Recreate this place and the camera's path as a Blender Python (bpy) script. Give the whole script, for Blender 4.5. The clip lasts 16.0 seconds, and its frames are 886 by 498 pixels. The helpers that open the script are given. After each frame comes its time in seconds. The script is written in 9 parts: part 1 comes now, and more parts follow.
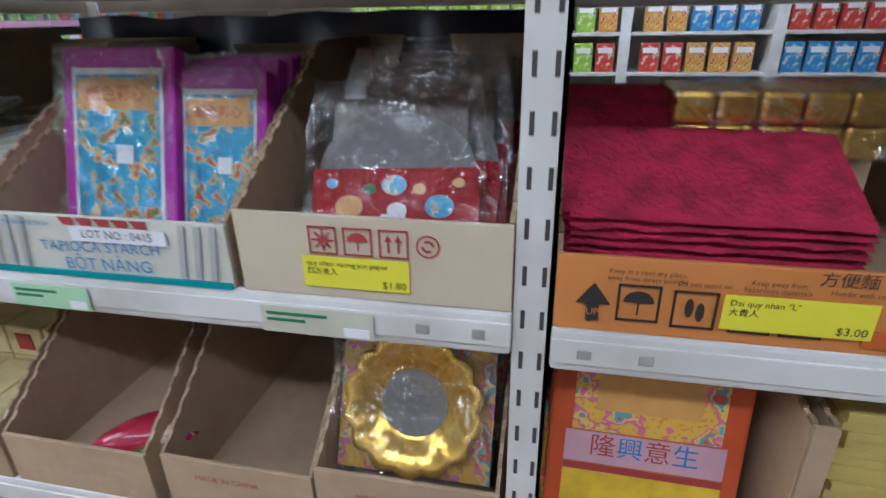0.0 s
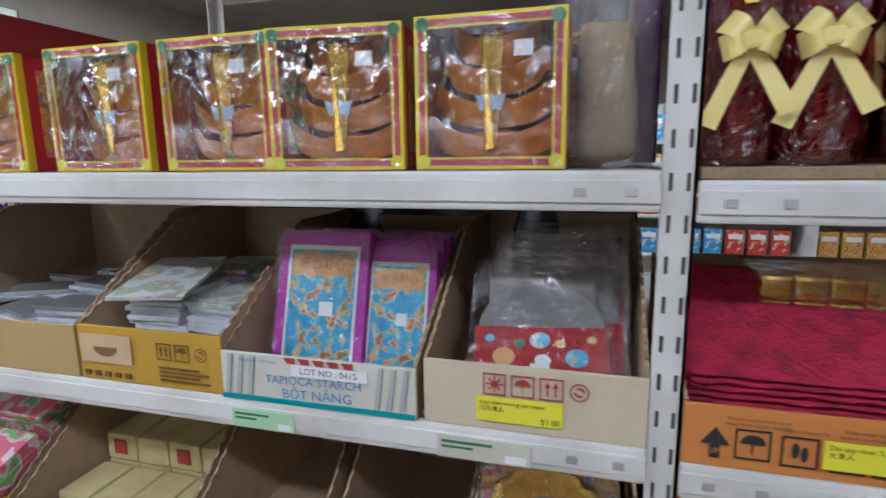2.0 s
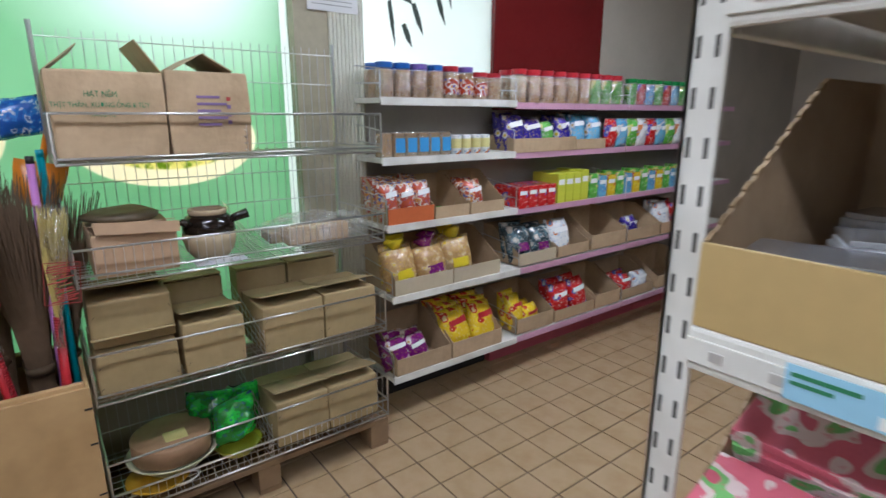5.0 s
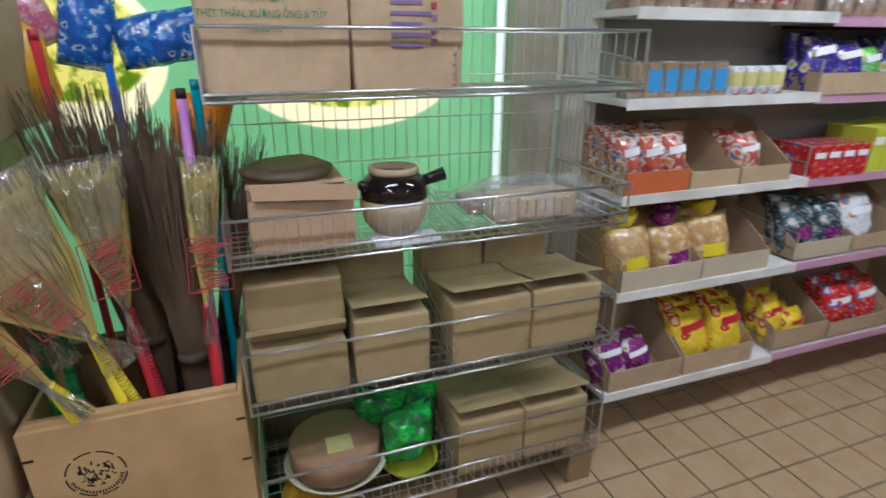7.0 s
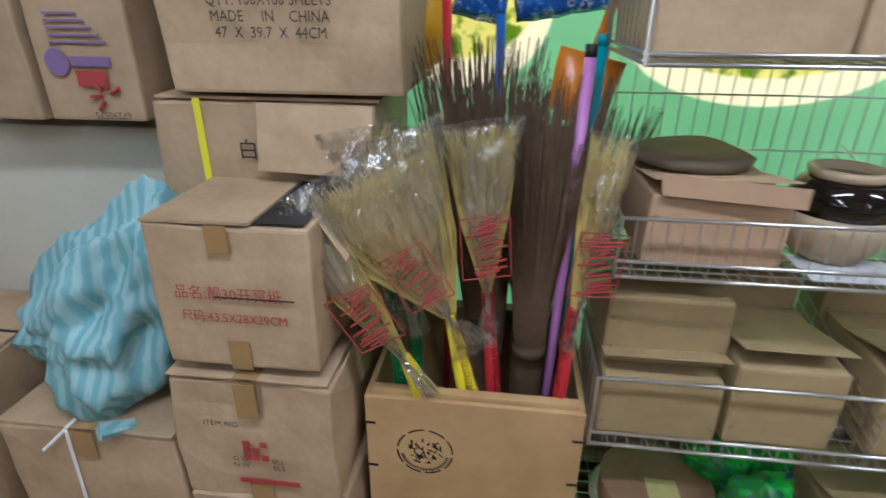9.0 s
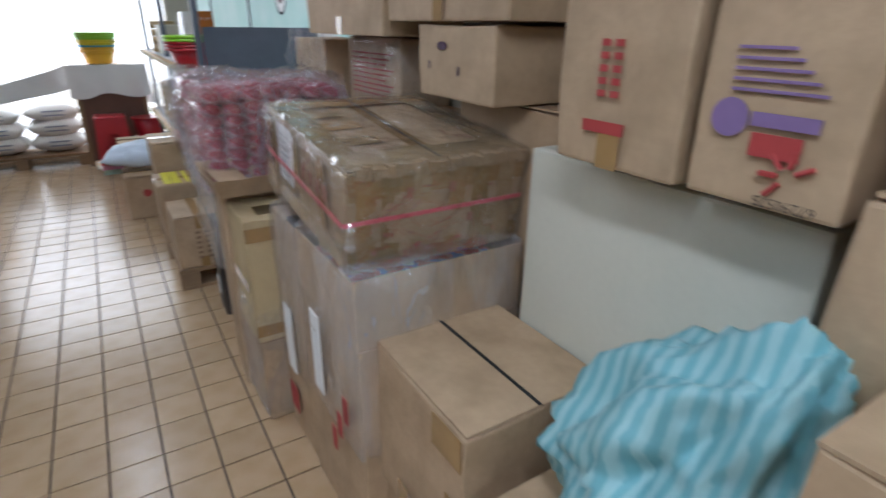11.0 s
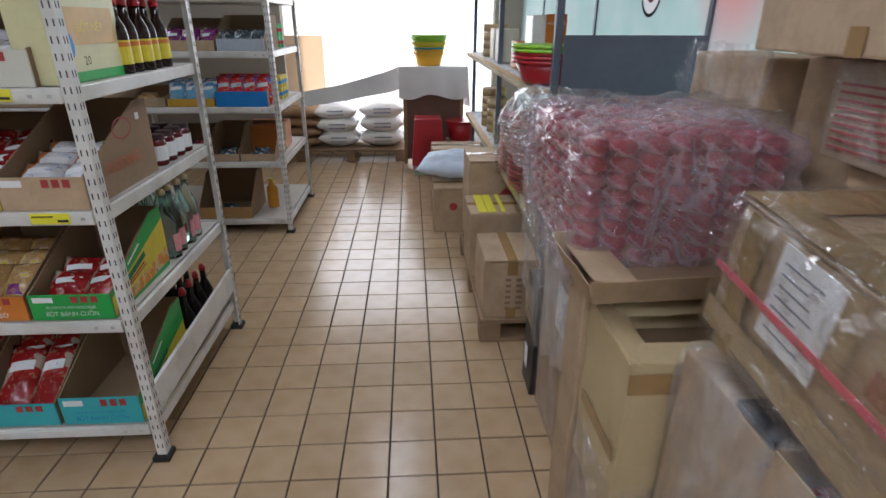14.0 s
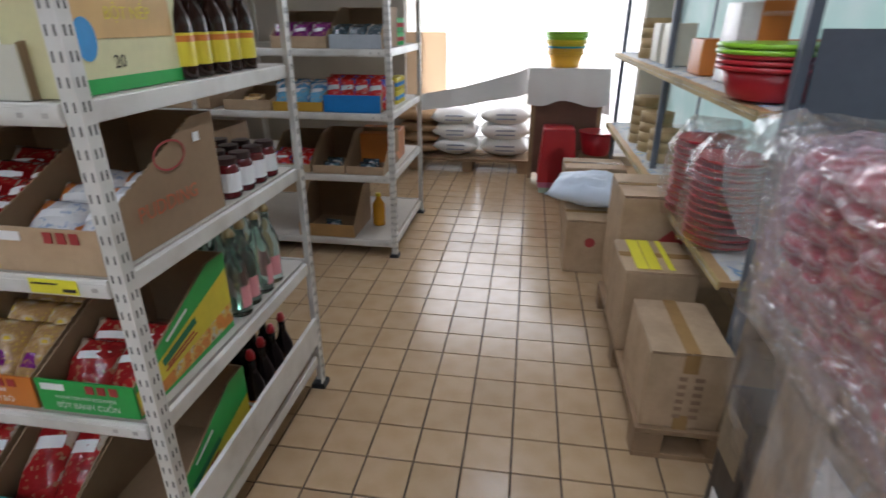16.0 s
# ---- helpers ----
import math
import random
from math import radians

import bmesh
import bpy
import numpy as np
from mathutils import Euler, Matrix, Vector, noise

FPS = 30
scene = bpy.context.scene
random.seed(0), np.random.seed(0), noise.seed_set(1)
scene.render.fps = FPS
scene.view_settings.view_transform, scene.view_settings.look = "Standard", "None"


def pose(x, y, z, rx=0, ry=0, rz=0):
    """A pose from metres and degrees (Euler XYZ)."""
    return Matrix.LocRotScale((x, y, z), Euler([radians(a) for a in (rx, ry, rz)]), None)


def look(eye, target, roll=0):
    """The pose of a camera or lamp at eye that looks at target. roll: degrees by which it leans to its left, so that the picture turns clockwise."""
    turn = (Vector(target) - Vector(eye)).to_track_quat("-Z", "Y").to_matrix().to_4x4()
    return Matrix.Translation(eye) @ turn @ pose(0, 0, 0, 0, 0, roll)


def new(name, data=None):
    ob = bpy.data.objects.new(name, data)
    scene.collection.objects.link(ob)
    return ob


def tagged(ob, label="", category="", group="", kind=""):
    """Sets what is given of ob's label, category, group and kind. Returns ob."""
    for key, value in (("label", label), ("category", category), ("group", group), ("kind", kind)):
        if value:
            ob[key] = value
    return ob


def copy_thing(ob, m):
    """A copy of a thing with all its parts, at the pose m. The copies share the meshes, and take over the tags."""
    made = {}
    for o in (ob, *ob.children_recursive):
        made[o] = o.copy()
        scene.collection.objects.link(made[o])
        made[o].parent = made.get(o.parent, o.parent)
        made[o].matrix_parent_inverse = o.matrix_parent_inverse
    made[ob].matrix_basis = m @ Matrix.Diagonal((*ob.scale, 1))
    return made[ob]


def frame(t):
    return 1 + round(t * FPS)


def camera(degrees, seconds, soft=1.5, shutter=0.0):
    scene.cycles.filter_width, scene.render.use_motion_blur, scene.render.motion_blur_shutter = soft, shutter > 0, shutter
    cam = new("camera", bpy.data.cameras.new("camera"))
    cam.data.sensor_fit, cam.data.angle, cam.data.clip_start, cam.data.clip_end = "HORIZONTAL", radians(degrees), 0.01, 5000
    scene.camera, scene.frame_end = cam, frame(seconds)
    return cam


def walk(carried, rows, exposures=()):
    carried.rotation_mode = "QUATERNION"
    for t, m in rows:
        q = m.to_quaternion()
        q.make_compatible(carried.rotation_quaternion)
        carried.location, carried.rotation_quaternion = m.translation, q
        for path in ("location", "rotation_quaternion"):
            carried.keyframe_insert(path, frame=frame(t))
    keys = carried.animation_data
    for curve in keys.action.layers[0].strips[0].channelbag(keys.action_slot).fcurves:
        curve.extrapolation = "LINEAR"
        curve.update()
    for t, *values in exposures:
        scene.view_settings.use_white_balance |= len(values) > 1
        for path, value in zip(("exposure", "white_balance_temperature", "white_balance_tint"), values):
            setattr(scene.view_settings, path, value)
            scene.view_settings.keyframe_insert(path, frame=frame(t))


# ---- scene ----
cam = camera(79.0, 16.0, shutter=0.4)
METRES, EYE, TILT, LEAN, TURN = 4.5, 1.519, 0.0, 0.0, 12.1
ROWS = [
    (0.0, 0.0, 0.0, 0.0, -0.42, -23.39, 0.97),
    (0.5, -0.0089, -0.0204, 0.0116, 0.1, -19.77, 0.92),
    (1.0, -0.0147, -0.0313, 0.0178, 0.76, -15.21, 0.88),
    (1.5, -0.0183, -0.0348, 0.0206, 1.89, -12.4, 0.86),
    (2.0, -0.0272, -0.0322, 0.0185, 3.66, -10.13, 0.78),
    (2.5, -0.0507, -0.0131, 0.011, 6.94, -9.02, 0.5),
    (3.0, -0.0833, 0.0128, 0.004, 14.36, -9.01, 0.34),
    (3.5, -0.1202, 0.0168, -0.0053, 24.58, -9.18, 0.12),
    (4.0, -0.1554, 0.014, -0.0052, 32.24, -10.43, 0.04),
    (4.2, -0.1695, 0.0129, -0.0052, 33.81, -11.46, 0.01),
    (6.3, -0.2956, 0.0749, -0.0207, 51.63, -18.21, -0.14),
    (6.5, -0.3118, 0.0797, -0.0196, 52.94, -19.37, -0.12),
    (7.0, -0.3524, 0.0917, -0.0169, 58.28, -20.83, -0.06),
    (7.5, -0.3739, 0.0926, -0.0207, 65.92, -21.24, -0.03),
    (8.0, -0.3869, 0.0758, -0.0216, 74.65, -22.77, -0.14),
    (8.5, -0.4017, 0.0547, -0.0199, 80.68, -23.43, -0.31),
    (9.0, -0.429, 0.0471, -0.0237, 85.25, -24.26, -0.25),
    (9.5, -0.4606, 0.0324, -0.0243, 94.53, -24.92, -0.17),
    (10.0, -0.4805, 0.0037, -0.0259, 108.15, -25.06, -0.11),
    (10.2, -0.4885, -0.0078, -0.0265, 113.49, -23.9, -0.09),
    (12.3, -0.5372, -0.0962, -0.011, 161.89, -23.96, -0.05),
    (12.5, -0.5344, -0.1093, -0.0103, 162.66, -23.75, -0.06),
    (13.0, -0.5273, -0.142, -0.0085, 163.34, -23.36, -0.18),
    (13.5, -0.5318, -0.1902, -0.012, 163.58, -23.2, -0.13),
    (14.0, -0.5298, -0.2367, -0.0148, 164.65, -23.01, -0.21),
    (14.5, -0.5299, -0.2832, -0.0154, 166.21, -22.94, -0.23),
    (15.0, -0.5342, -0.3264, -0.0166, 166.61, -22.96, -0.16),
    (15.5, -0.5413, -0.3644, -0.015, 168.95, -23.08, -0.09),
    (16.0, -0.5351, -0.3912, -0.0217, 176.64, -23.18, -0.1),
]
walk(cam, [(t, pose(0, 0, EYE, TILT, LEAN, TURN) @ pose(METRES * x, METRES * y, METRES * z, 90 + pitch, roll, yaw)) for t, x, y, z, yaw, pitch, roll in ROWS],
     exposures=((0.0, 0.0, 5400, 14), (2.0, 0.0, 5550, 14), (3.0, -0.03, 5800, 14), (4.0, -0.07, 5850, 13), (6.5, 0.0, 5750, 13), (8.5, 0.0, 5750, 13), (10.0, 0.05, 5550, 11), (12.5, 0.03, 5650, 13), (16.0, 0.03, 5850, 14)))

# ---- world and lights ----
world = bpy.data.worlds.new("world")
scene.world = world
world.use_nodes = True
wn = world.node_tree
sky = wn.nodes.new("ShaderNodeTexSky")
sky.sky_type, sky.sun_disc = "NISHITA", False
sky.sun_elevation, sky.sun_rotation = radians(42), radians(200)
wn.links.new(sky.outputs[0], wn.nodes["Background"].inputs[0])
wn.nodes["Background"].inputs[1].default_value = 0.12

sun = new("sun", bpy.data.lights.new("sun", "SUN"))
sun.data.energy, sun.data.angle, sun.data.color = 3.0, radians(0.5), (1.0, 0.95, 0.88)
sun.matrix_world = look((-6, -20, 18), (-2, -7, 0))


def area_light(name, eye, target, sx, sy, watts, color=(1, 1, 1)):
    lamp = new(name, bpy.data.lights.new(name, "AREA"))
    lamp.data.shape, lamp.data.size, lamp.data.size_y = "RECTANGLE", sx, sy
    lamp.data.energy, lamp.data.color = watts, color
    lamp.matrix_world = look(eye, target)
    return lamp


# ---- materials ----
def links(m):
    return m.node_tree.nodes, m.node_tree.links


def surface(name, color, rough=0.5, metal=0.0, vary=0.12, grain=40.0, bump=0.15, second=None, patch=4.0, random_value=0.0, coat=0.0, bump_dist=0.002):
    """A painted, paper or stone surface: two scales of colour variation, and fine relief."""
    m = bpy.data.materials.new(name)
    m.use_nodes = True
    n, l = links(m)
    p = n["Principled BSDF"]
    p.inputs["Roughness"].default_value, p.inputs["Metallic"].default_value = rough, metal
    p.inputs["Coat Weight"].default_value = coat
    co = n.new("ShaderNodeTexCoord")
    big = n.new("ShaderNodeTexNoise")
    big.inputs["Scale"].default_value, big.inputs["Detail"].default_value = patch, 4
    fine = n.new("ShaderNodeTexNoise")
    fine.inputs["Scale"].default_value, fine.inputs["Detail"].default_value = grain, 3
    for q in (big, fine):
        l.new(co.outputs["Object"], q.inputs["Vector"])
    mix = n.new("ShaderNodeMixRGB")
    second = second or tuple(c * (1 - 2.2 * vary) for c in color)
    mix.inputs[1].default_value, mix.inputs[2].default_value = (*color, 1), (*second, 1)
    ramp = n.new("ShaderNodeValToRGB")
    ramp.color_ramp.elements[0].position, ramp.color_ramp.elements[1].position = 0.42, 0.72
    l.new(big.outputs["Fac"], ramp.inputs[0])
    l.new(ramp.outputs[0], mix.inputs[0])
    hue = n.new("ShaderNodeHueSaturation")
    l.new(mix.outputs[0], hue.inputs["Color"])
    add = n.new("ShaderNodeMath")
    add.operation = "MULTIPLY_ADD"
    l.new(fine.outputs["Fac"], add.inputs[0])
    add.inputs[1].default_value, add.inputs[2].default_value = 2 * vary, 1 - vary
    last = add
    if random_value:
        info = n.new("ShaderNodeObjectInfo")
        more = n.new("ShaderNodeMath")
        more.operation = "MULTIPLY_ADD"
        l.new(info.outputs["Random"], more.inputs[0])
        more.inputs[1].default_value = 2 * random_value
        off = n.new("ShaderNodeMath")
        off.operation = "SUBTRACT"
        l.new(add.outputs[0], off.inputs[0])
        off.inputs[1].default_value = random_value
        l.new(off.outputs[0], more.inputs[2])
        last = more
    l.new(last.outputs[0], hue.inputs["Value"])
    l.new(hue.outputs[0], p.inputs["Base Color"])
    if bump:
        b = n.new("ShaderNodeBump")
        b.inputs["Strength"].default_value, b.inputs["Distance"].default_value = bump, bump_dist
        l.new(fine.outputs["Fac"], b.inputs["Height"])
        l.new(b.outputs[0], p.inputs["Normal"])
    return m


def printed(name, colors, scale=18.0, rough=0.25, detail=1.0, stretch=(1, 1, 1), bump=0.3):
    """Printed packaging film: blocks of several inks that run into one another."""
    m = bpy.data.materials.new(name)
    m.use_nodes = True
    n, l = links(m)
    p = n["Principled BSDF"]
    p.inputs["Roughness"].default_value = rough
    co, mp = n.new("ShaderNodeTexCoord"), n.new("ShaderNodeMapping")
    mp.inputs["Scale"].default_value = stretch
    l.new(co.outputs["Object"], mp.inputs[0])
    tex = n.new("ShaderNodeTexNoise")
    tex.inputs["Scale"].default_value, tex.inputs["Detail"].default_value = scale, detail
    l.new(mp.outputs[0], tex.inputs["Vector"])
    ramp = n.new("ShaderNodeValToRGB")
    ramp.color_ramp.interpolation = "CONSTANT"
    els = ramp.color_ramp.elements
    k = len(colors)
    for i, c in enumerate(colors):
        pos = 0.0 if i == 0 else 0.50 + 0.16 * (i - 1) / max(1, k - 2)
        e = els[i] if i < 2 else els.new(pos)
        e.position, e.color = pos, (*c, 1)
    fine, mask, over = n.new("ShaderNodeTexNoise"), n.new("ShaderNodeMapRange"), n.new("ShaderNodeMixRGB")
    fine.inputs["Scale"].default_value, fine.inputs["Detail"].default_value = scale * 4.5, 2
    l.new(mp.outputs[0], fine.inputs["Vector"])
    mask.inputs["From Min"].default_value, mask.inputs["From Max"].default_value = 0.58, 0.64
    mask.inputs["To Max"].default_value = 0.55
    l.new(fine.outputs["Fac"], mask.inputs["Value"])
    over.inputs[2].default_value = (*colors[-1], 1)
    l.new(tex.outputs["Fac"], ramp.inputs[0])
    l.new(ramp.outputs[0], over.inputs[1])
    l.new(mask.outputs[0], over.inputs[0])
    l.new(over.outputs[0], p.inputs["Base Color"])
    fold = n.new("ShaderNodeTexNoise")
    fold.inputs["Scale"].default_value = 30
    l.new(co.outputs["Object"], fold.inputs["Vector"])
    b = n.new("ShaderNodeBump")
    b.inputs["Strength"].default_value, b.inputs["Distance"].default_value = bump, 0.01
    l.new(fold.outputs["Fac"], b.inputs["Height"])
    l.new(b.outputs[0], p.inputs["Normal"])
    return m


def film(name, gloss=2.0, tint=(1, 1, 1), rough=0.05, crease=14.0, haze=0.0, streak=(1, 1, 1), milk_color=(0.86, 0.86, 0.88), relief=0.024):
    """Clear plastic film: see-through, with sharp creased highlights, milky streaks where it is stretched or doubled,
    and whitish haze painted in to help the highlights.
    """
    m = bpy.data.materials.new(name)
    m.use_nodes = True
    n, l = links(m)
    n.remove(n["Principled BSDF"])
    clear, shine, milk = n.new("ShaderNodeBsdfTransparent"), n.new("ShaderNodeBsdfGlossy"), n.new("ShaderNodeBsdfDiffuse")
    clear.inputs[0].default_value = (*tint, 1)
    shine.inputs["Roughness"].default_value = rough
    milk.inputs[0].default_value = (*milk_color, 1)
    co, mp = n.new("ShaderNodeTexCoord"), n.new("ShaderNodeMapping")
    mp.inputs["Scale"].default_value, mp.inputs["Rotation"].default_value = streak, (0.4, 0.5, 0.3)
    l.new(co.outputs["Object"], mp.inputs[0])
    folds, wide = n.new("ShaderNodeTexNoise"), n.new("ShaderNodeTexNoise")
    for q, k, d in ((folds, 1.0, 4), (wide, 0.45, 2)):
        q.inputs["Scale"].default_value, q.inputs["Detail"].default_value = crease * k, d
        q.inputs["Distortion"].default_value = 0.9
        l.new(mp.outputs[0], q.inputs["Vector"])
    ridge, edge = n.new("ShaderNodeMath"), n.new("ShaderNodeMath")
    ridge.operation, edge.operation = "SUBTRACT", "ABSOLUTE"
    l.new(folds.outputs["Fac"], ridge.inputs[0])
    ridge.inputs[1].default_value = 0.5
    l.new(ridge.outputs[0], edge.inputs[0])
    both = n.new("ShaderNodeMath")
    both.operation = "MULTIPLY_ADD"
    l.new(wide.outputs["Fac"], both.inputs[0])
    both.inputs[1].default_value = 1.6
    l.new(edge.outputs[0], both.inputs[2])
    b = n.new("ShaderNodeBump")
    b.inputs["Strength"].default_value, b.inputs["Distance"].default_value = 1.0, relief * 3
    l.new(both.outputs[0], b.inputs["Height"])
    l.new(b.outputs[0], shine.inputs["Normal"])
    rim, power, gain = n.new("ShaderNodeLayerWeight"), n.new("ShaderNodeMath"), n.new("ShaderNodeMath")
    rim.inputs["Blend"].default_value = 0.5
    l.new(b.outputs[0], rim.inputs["Normal"])
    power.operation, gain.operation = "POWER", "MULTIPLY_ADD"
    l.new(rim.outputs["Facing"], power.inputs[0])
    power.inputs[1].default_value = 3.5
    gain.use_clamp = True
    l.new(power.outputs[0], gain.inputs[0])
    gain.inputs[1].default_value, gain.inputs[2].default_value = 0.12 * gloss, 0.04 * gloss
    # White along creases and in patches: real milkiness plus painted-in highlights.
    veil, patch = n.new("ShaderNodeMapRange"), n.new("ShaderNodeMapRange")
    veil.inputs["From Min"].default_value, veil.inputs["From Max"].default_value = 0.06, 0.0
    veil.inputs["To Min"].default_value, veil.inputs["To Max"].default_value = 0.0, haze * 0.8
    l.new(edge.outputs[0], veil.inputs["Value"])
    patch.inputs["From Min"].default_value, patch.inputs["From Max"].default_value = 0.40, 0.68
    patch.inputs["To Min"].default_value, patch.inputs["To Max"].default_value = haze * 0.18, haze * 1.5
    l.new(wide.outputs["Fac"], patch.inputs["Value"])
    total = n.new("ShaderNodeMath")
    total.use_clamp = True
    l.new(veil.outputs[0], total.inputs[0])
    l.new(patch.outputs[0], total.inputs[1])
    first, second = n.new("ShaderNodeMixShader"), n.new("ShaderNodeMixShader")
    l.new(total.outputs[0], first.inputs[0])
    l.new(clear.outputs[0], first.inputs[1])
    l.new(milk.outputs[0], first.inputs[2])
    l.new(gain.outputs[0], second.inputs[0])
    l.new(first.outputs[0], second.inputs[1])
    l.new(shine.outputs[0], second.inputs[2])
    l.new(second.outputs[0], n["Material Output"].inputs[0])
    return m


def glowing(name, color, strength):
    m = bpy.data.materials.new(name)
    m.use_nodes = True
    n, l = links(m)
    p = n["Principled BSDF"]
    p.inputs["Base Color"].default_value = (*color, 1)
    p.inputs["Emission Color"].default_value, p.inputs["Emission Strength"].default_value = (*color, 1), strength
    return m


def glass(name, color, rough=0.03):
    m = bpy.data.materials.new(name)
    m.use_nodes = True
    p = m.node_tree.nodes["Principled BSDF"]
    p.inputs["Base Color"].default_value = (*color, 1)
    p.inputs["Roughness"].default_value, p.inputs["Transmission Weight"].default_value = rough, 1.0
    return m


def translucent(name, color, color2, scale, prints=()):
    """Printed film on a window: daylight shines through it. prints: ellipses (y, z, half width, half height, colour, soft edge, speckle)."""
    m = bpy.data.materials.new(name)
    m.use_nodes = True
    n, l = links(m)
    n.remove(n["Principled BSDF"])
    co, tex, mix = n.new("ShaderNodeTexCoord"), n.new("ShaderNodeTexNoise"), n.new("ShaderNodeMixRGB")
    tex.inputs["Scale"].default_value = scale
    l.new(co.outputs["Object"], tex.inputs["Vector"])
    mix.inputs[1].default_value, mix.inputs[2].default_value = (*color, 1), (*color2, 1)
    l.new(tex.outputs["Fac"], mix.inputs[0])
    last = mix.outputs[0]
    for y, z, ry, rz, ink, soft, speckle in prints:
        mp, dist, step = n.new("ShaderNodeMapping"), n.new("ShaderNodeVectorMath"), n.new("ShaderNodeMapRange")
        mp.vector_type = "POINT"
        mp.inputs["Scale"].default_value = (0, 1 / ry, 1 / rz)
        mp.inputs["Location"].default_value = (0, -y / ry, -z / rz)
        l.new(co.outputs["Object"], mp.inputs[0])
        dist.operation = "LENGTH"
        l.new(mp.outputs[0], dist.inputs[0])
        step.inputs["From Min"].default_value, step.inputs["From Max"].default_value = 1 - soft, 1
        step.inputs["To Min"].default_value, step.inputs["To Max"].default_value = 1, 0
        l.new(dist.outputs["Value"], step.inputs["Value"])
        over = n.new("ShaderNodeMixRGB")
        over.inputs[2].default_value = (*ink, 1)
        if speckle:
            grain, tone = n.new("ShaderNodeTexNoise"), n.new("ShaderNodeMixRGB")
            grain.inputs["Scale"].default_value = speckle
            l.new(co.outputs["Object"], grain.inputs["Vector"])
            tone.inputs[1].default_value, tone.inputs[2].default_value = (0.30, 0.42, 0.06, 1), (*ink, 1)
            edge = n.new("ShaderNodeMapRange")
            edge.inputs["From Min"].default_value, edge.inputs["From Max"].default_value = 0.40, 0.52
            l.new(grain.outputs["Fac"], edge.inputs["Value"])
            l.new(edge.outputs[0], tone.inputs[0])
            l.new(tone.outputs[0], over.inputs[2])
        l.new(step.outputs[0], over.inputs[0])
        l.new(last, over.inputs[1])
        last = over.outputs[0]
    tr, df, add = n.new("ShaderNodeBsdfTranslucent"), n.new("ShaderNodeBsdfDiffuse"), n.new("ShaderNodeMixShader")
    l.new(last, tr.inputs[0])
    l.new(last, df.inputs[0])
    add.inputs[0].default_value = 0.3
    l.new(tr.outputs[0], add.inputs[1])
    l.new(df.outputs[0], add.inputs[2])
    l.new(add.outputs[0], n["Material Output"].inputs[0])
    return m


CARD = surface("cardboard", (0.455, 0.325, 0.20), 0.66, vary=0.10, grain=48, patch=7, random_value=0.10, second=(0.345, 0.24, 0.14), bump=0.5, bump_dist=0.004)
# Darker copy of CARD: the shade inside open cartons is in its colour.
CARD_IN = surface("shade-toned cardboard inside", (0.30, 0.20, 0.115), 0.85, vary=0.08, grain=50, random_value=0.05)
CARD_PALE = surface("pale cardboard", (0.52, 0.40, 0.22), 0.7, vary=0.06, grain=60, random_value=0.04)
CARD_OLIVE = surface("dusty cardboard", (0.36, 0.265, 0.13), 0.8, vary=0.08, grain=50, random_value=0.06, patch=9)
CARD_EDGE = surface("corrugated edge", (0.36, 0.25, 0.14), 0.9, vary=0.3, grain=300, bump=0.8)
CARD_WHITE = surface("white-coated board", (0.62, 0.60, 0.50), 0.55, vary=0.04, grain=60, patch=2)
CARD_ORANGE = surface("orange-printed board", (0.62, 0.23, 0.055), 0.55, vary=0.06, grain=50)
CARD_YELLOW = surface("ochre-printed board", (0.52, 0.30, 0.035), 0.5, vary=0.06, grain=50)
TAPE = surface("brown packing tape", (0.36, 0.22, 0.09), 0.18, vary=0.15, grain=25, bump=0.25, coat=0.5)
WHITE_STEEL = surface("white painted steel", (0.70, 0.685, 0.64), 0.42, vary=0.05, grain=25, patch=7, second=(0.52, 0.50, 0.45))
BLACK = surface("black", (0.015, 0.015, 0.015), 0.6, vary=0.1)
INK_RED = surface("red ink", (0.38, 0.045, 0.042), 0.7, vary=0.1)
INK_BLACK = surface("black ink", (0.03, 0.025, 0.02), 0.7, vary=0.1)
INK_BLUE = surface("blue ink", (0.03, 0.22, 0.50), 0.6, vary=0.1)
INK_GREEN = surface("green ink", (0.03, 0.20, 0.09), 0.7, vary=0.1)
INK_WHITE = surface("white ink", (0.8, 0.8, 0.8), 0.6, vary=0.03)
TAG_YELLOW = surface("yellow price ticket", (0.80, 0.74, 0.04), 0.4, vary=0.04)
TAG_GREEN = surface("pale green price ticket", (0.42, 0.66, 0.40), 0.4, vary=0.04)
TAG_BLUE = surface("pale blue price ticket", (0.32, 0.58, 0.75), 0.4, vary=0.04)
TILE = surface("floor tile", (0.44, 0.308, 0.182), 0.22, vary=0.05, grain=30, patch=9, second=(0.39, 0.26, 0.14), random_value=0.06, bump=0.08)
GROUT = surface("grout", (0.05, 0.038, 0.03), 0.9, vary=0.2, grain=60)
WALL = surface("beige painted wall", (0.42, 0.375, 0.31), 0.7, vary=0.04, grain=40)
CEIL = surface("ceiling board", (0.40, 0.39, 0.37), 0.8, vary=0.04)
WOOD_PALE = surface("pale plywood", (0.52, 0.34, 0.16), 0.55, vary=0.12, grain=16, patch=5, second=(0.40, 0.25, 0.11))
WOOD_RAW = surface("raw pallet wood", (0.30, 0.19, 0.10), 0.8, vary=0.15, grain=20, second=(0.20, 0.13, 0.075))
CHROME = surface("chromed wire", (0.60, 0.60, 0.60), 0.28, 0.9, vary=0.08)
FILM = film("clear film", 6.5, crease=13, haze=0.05, rough=0.055, streak=(1.2, 1.2, 0.4))
FILM_SOFT = film("thin clear film", 3.6, crease=12, haze=0.012, rough=0.05)
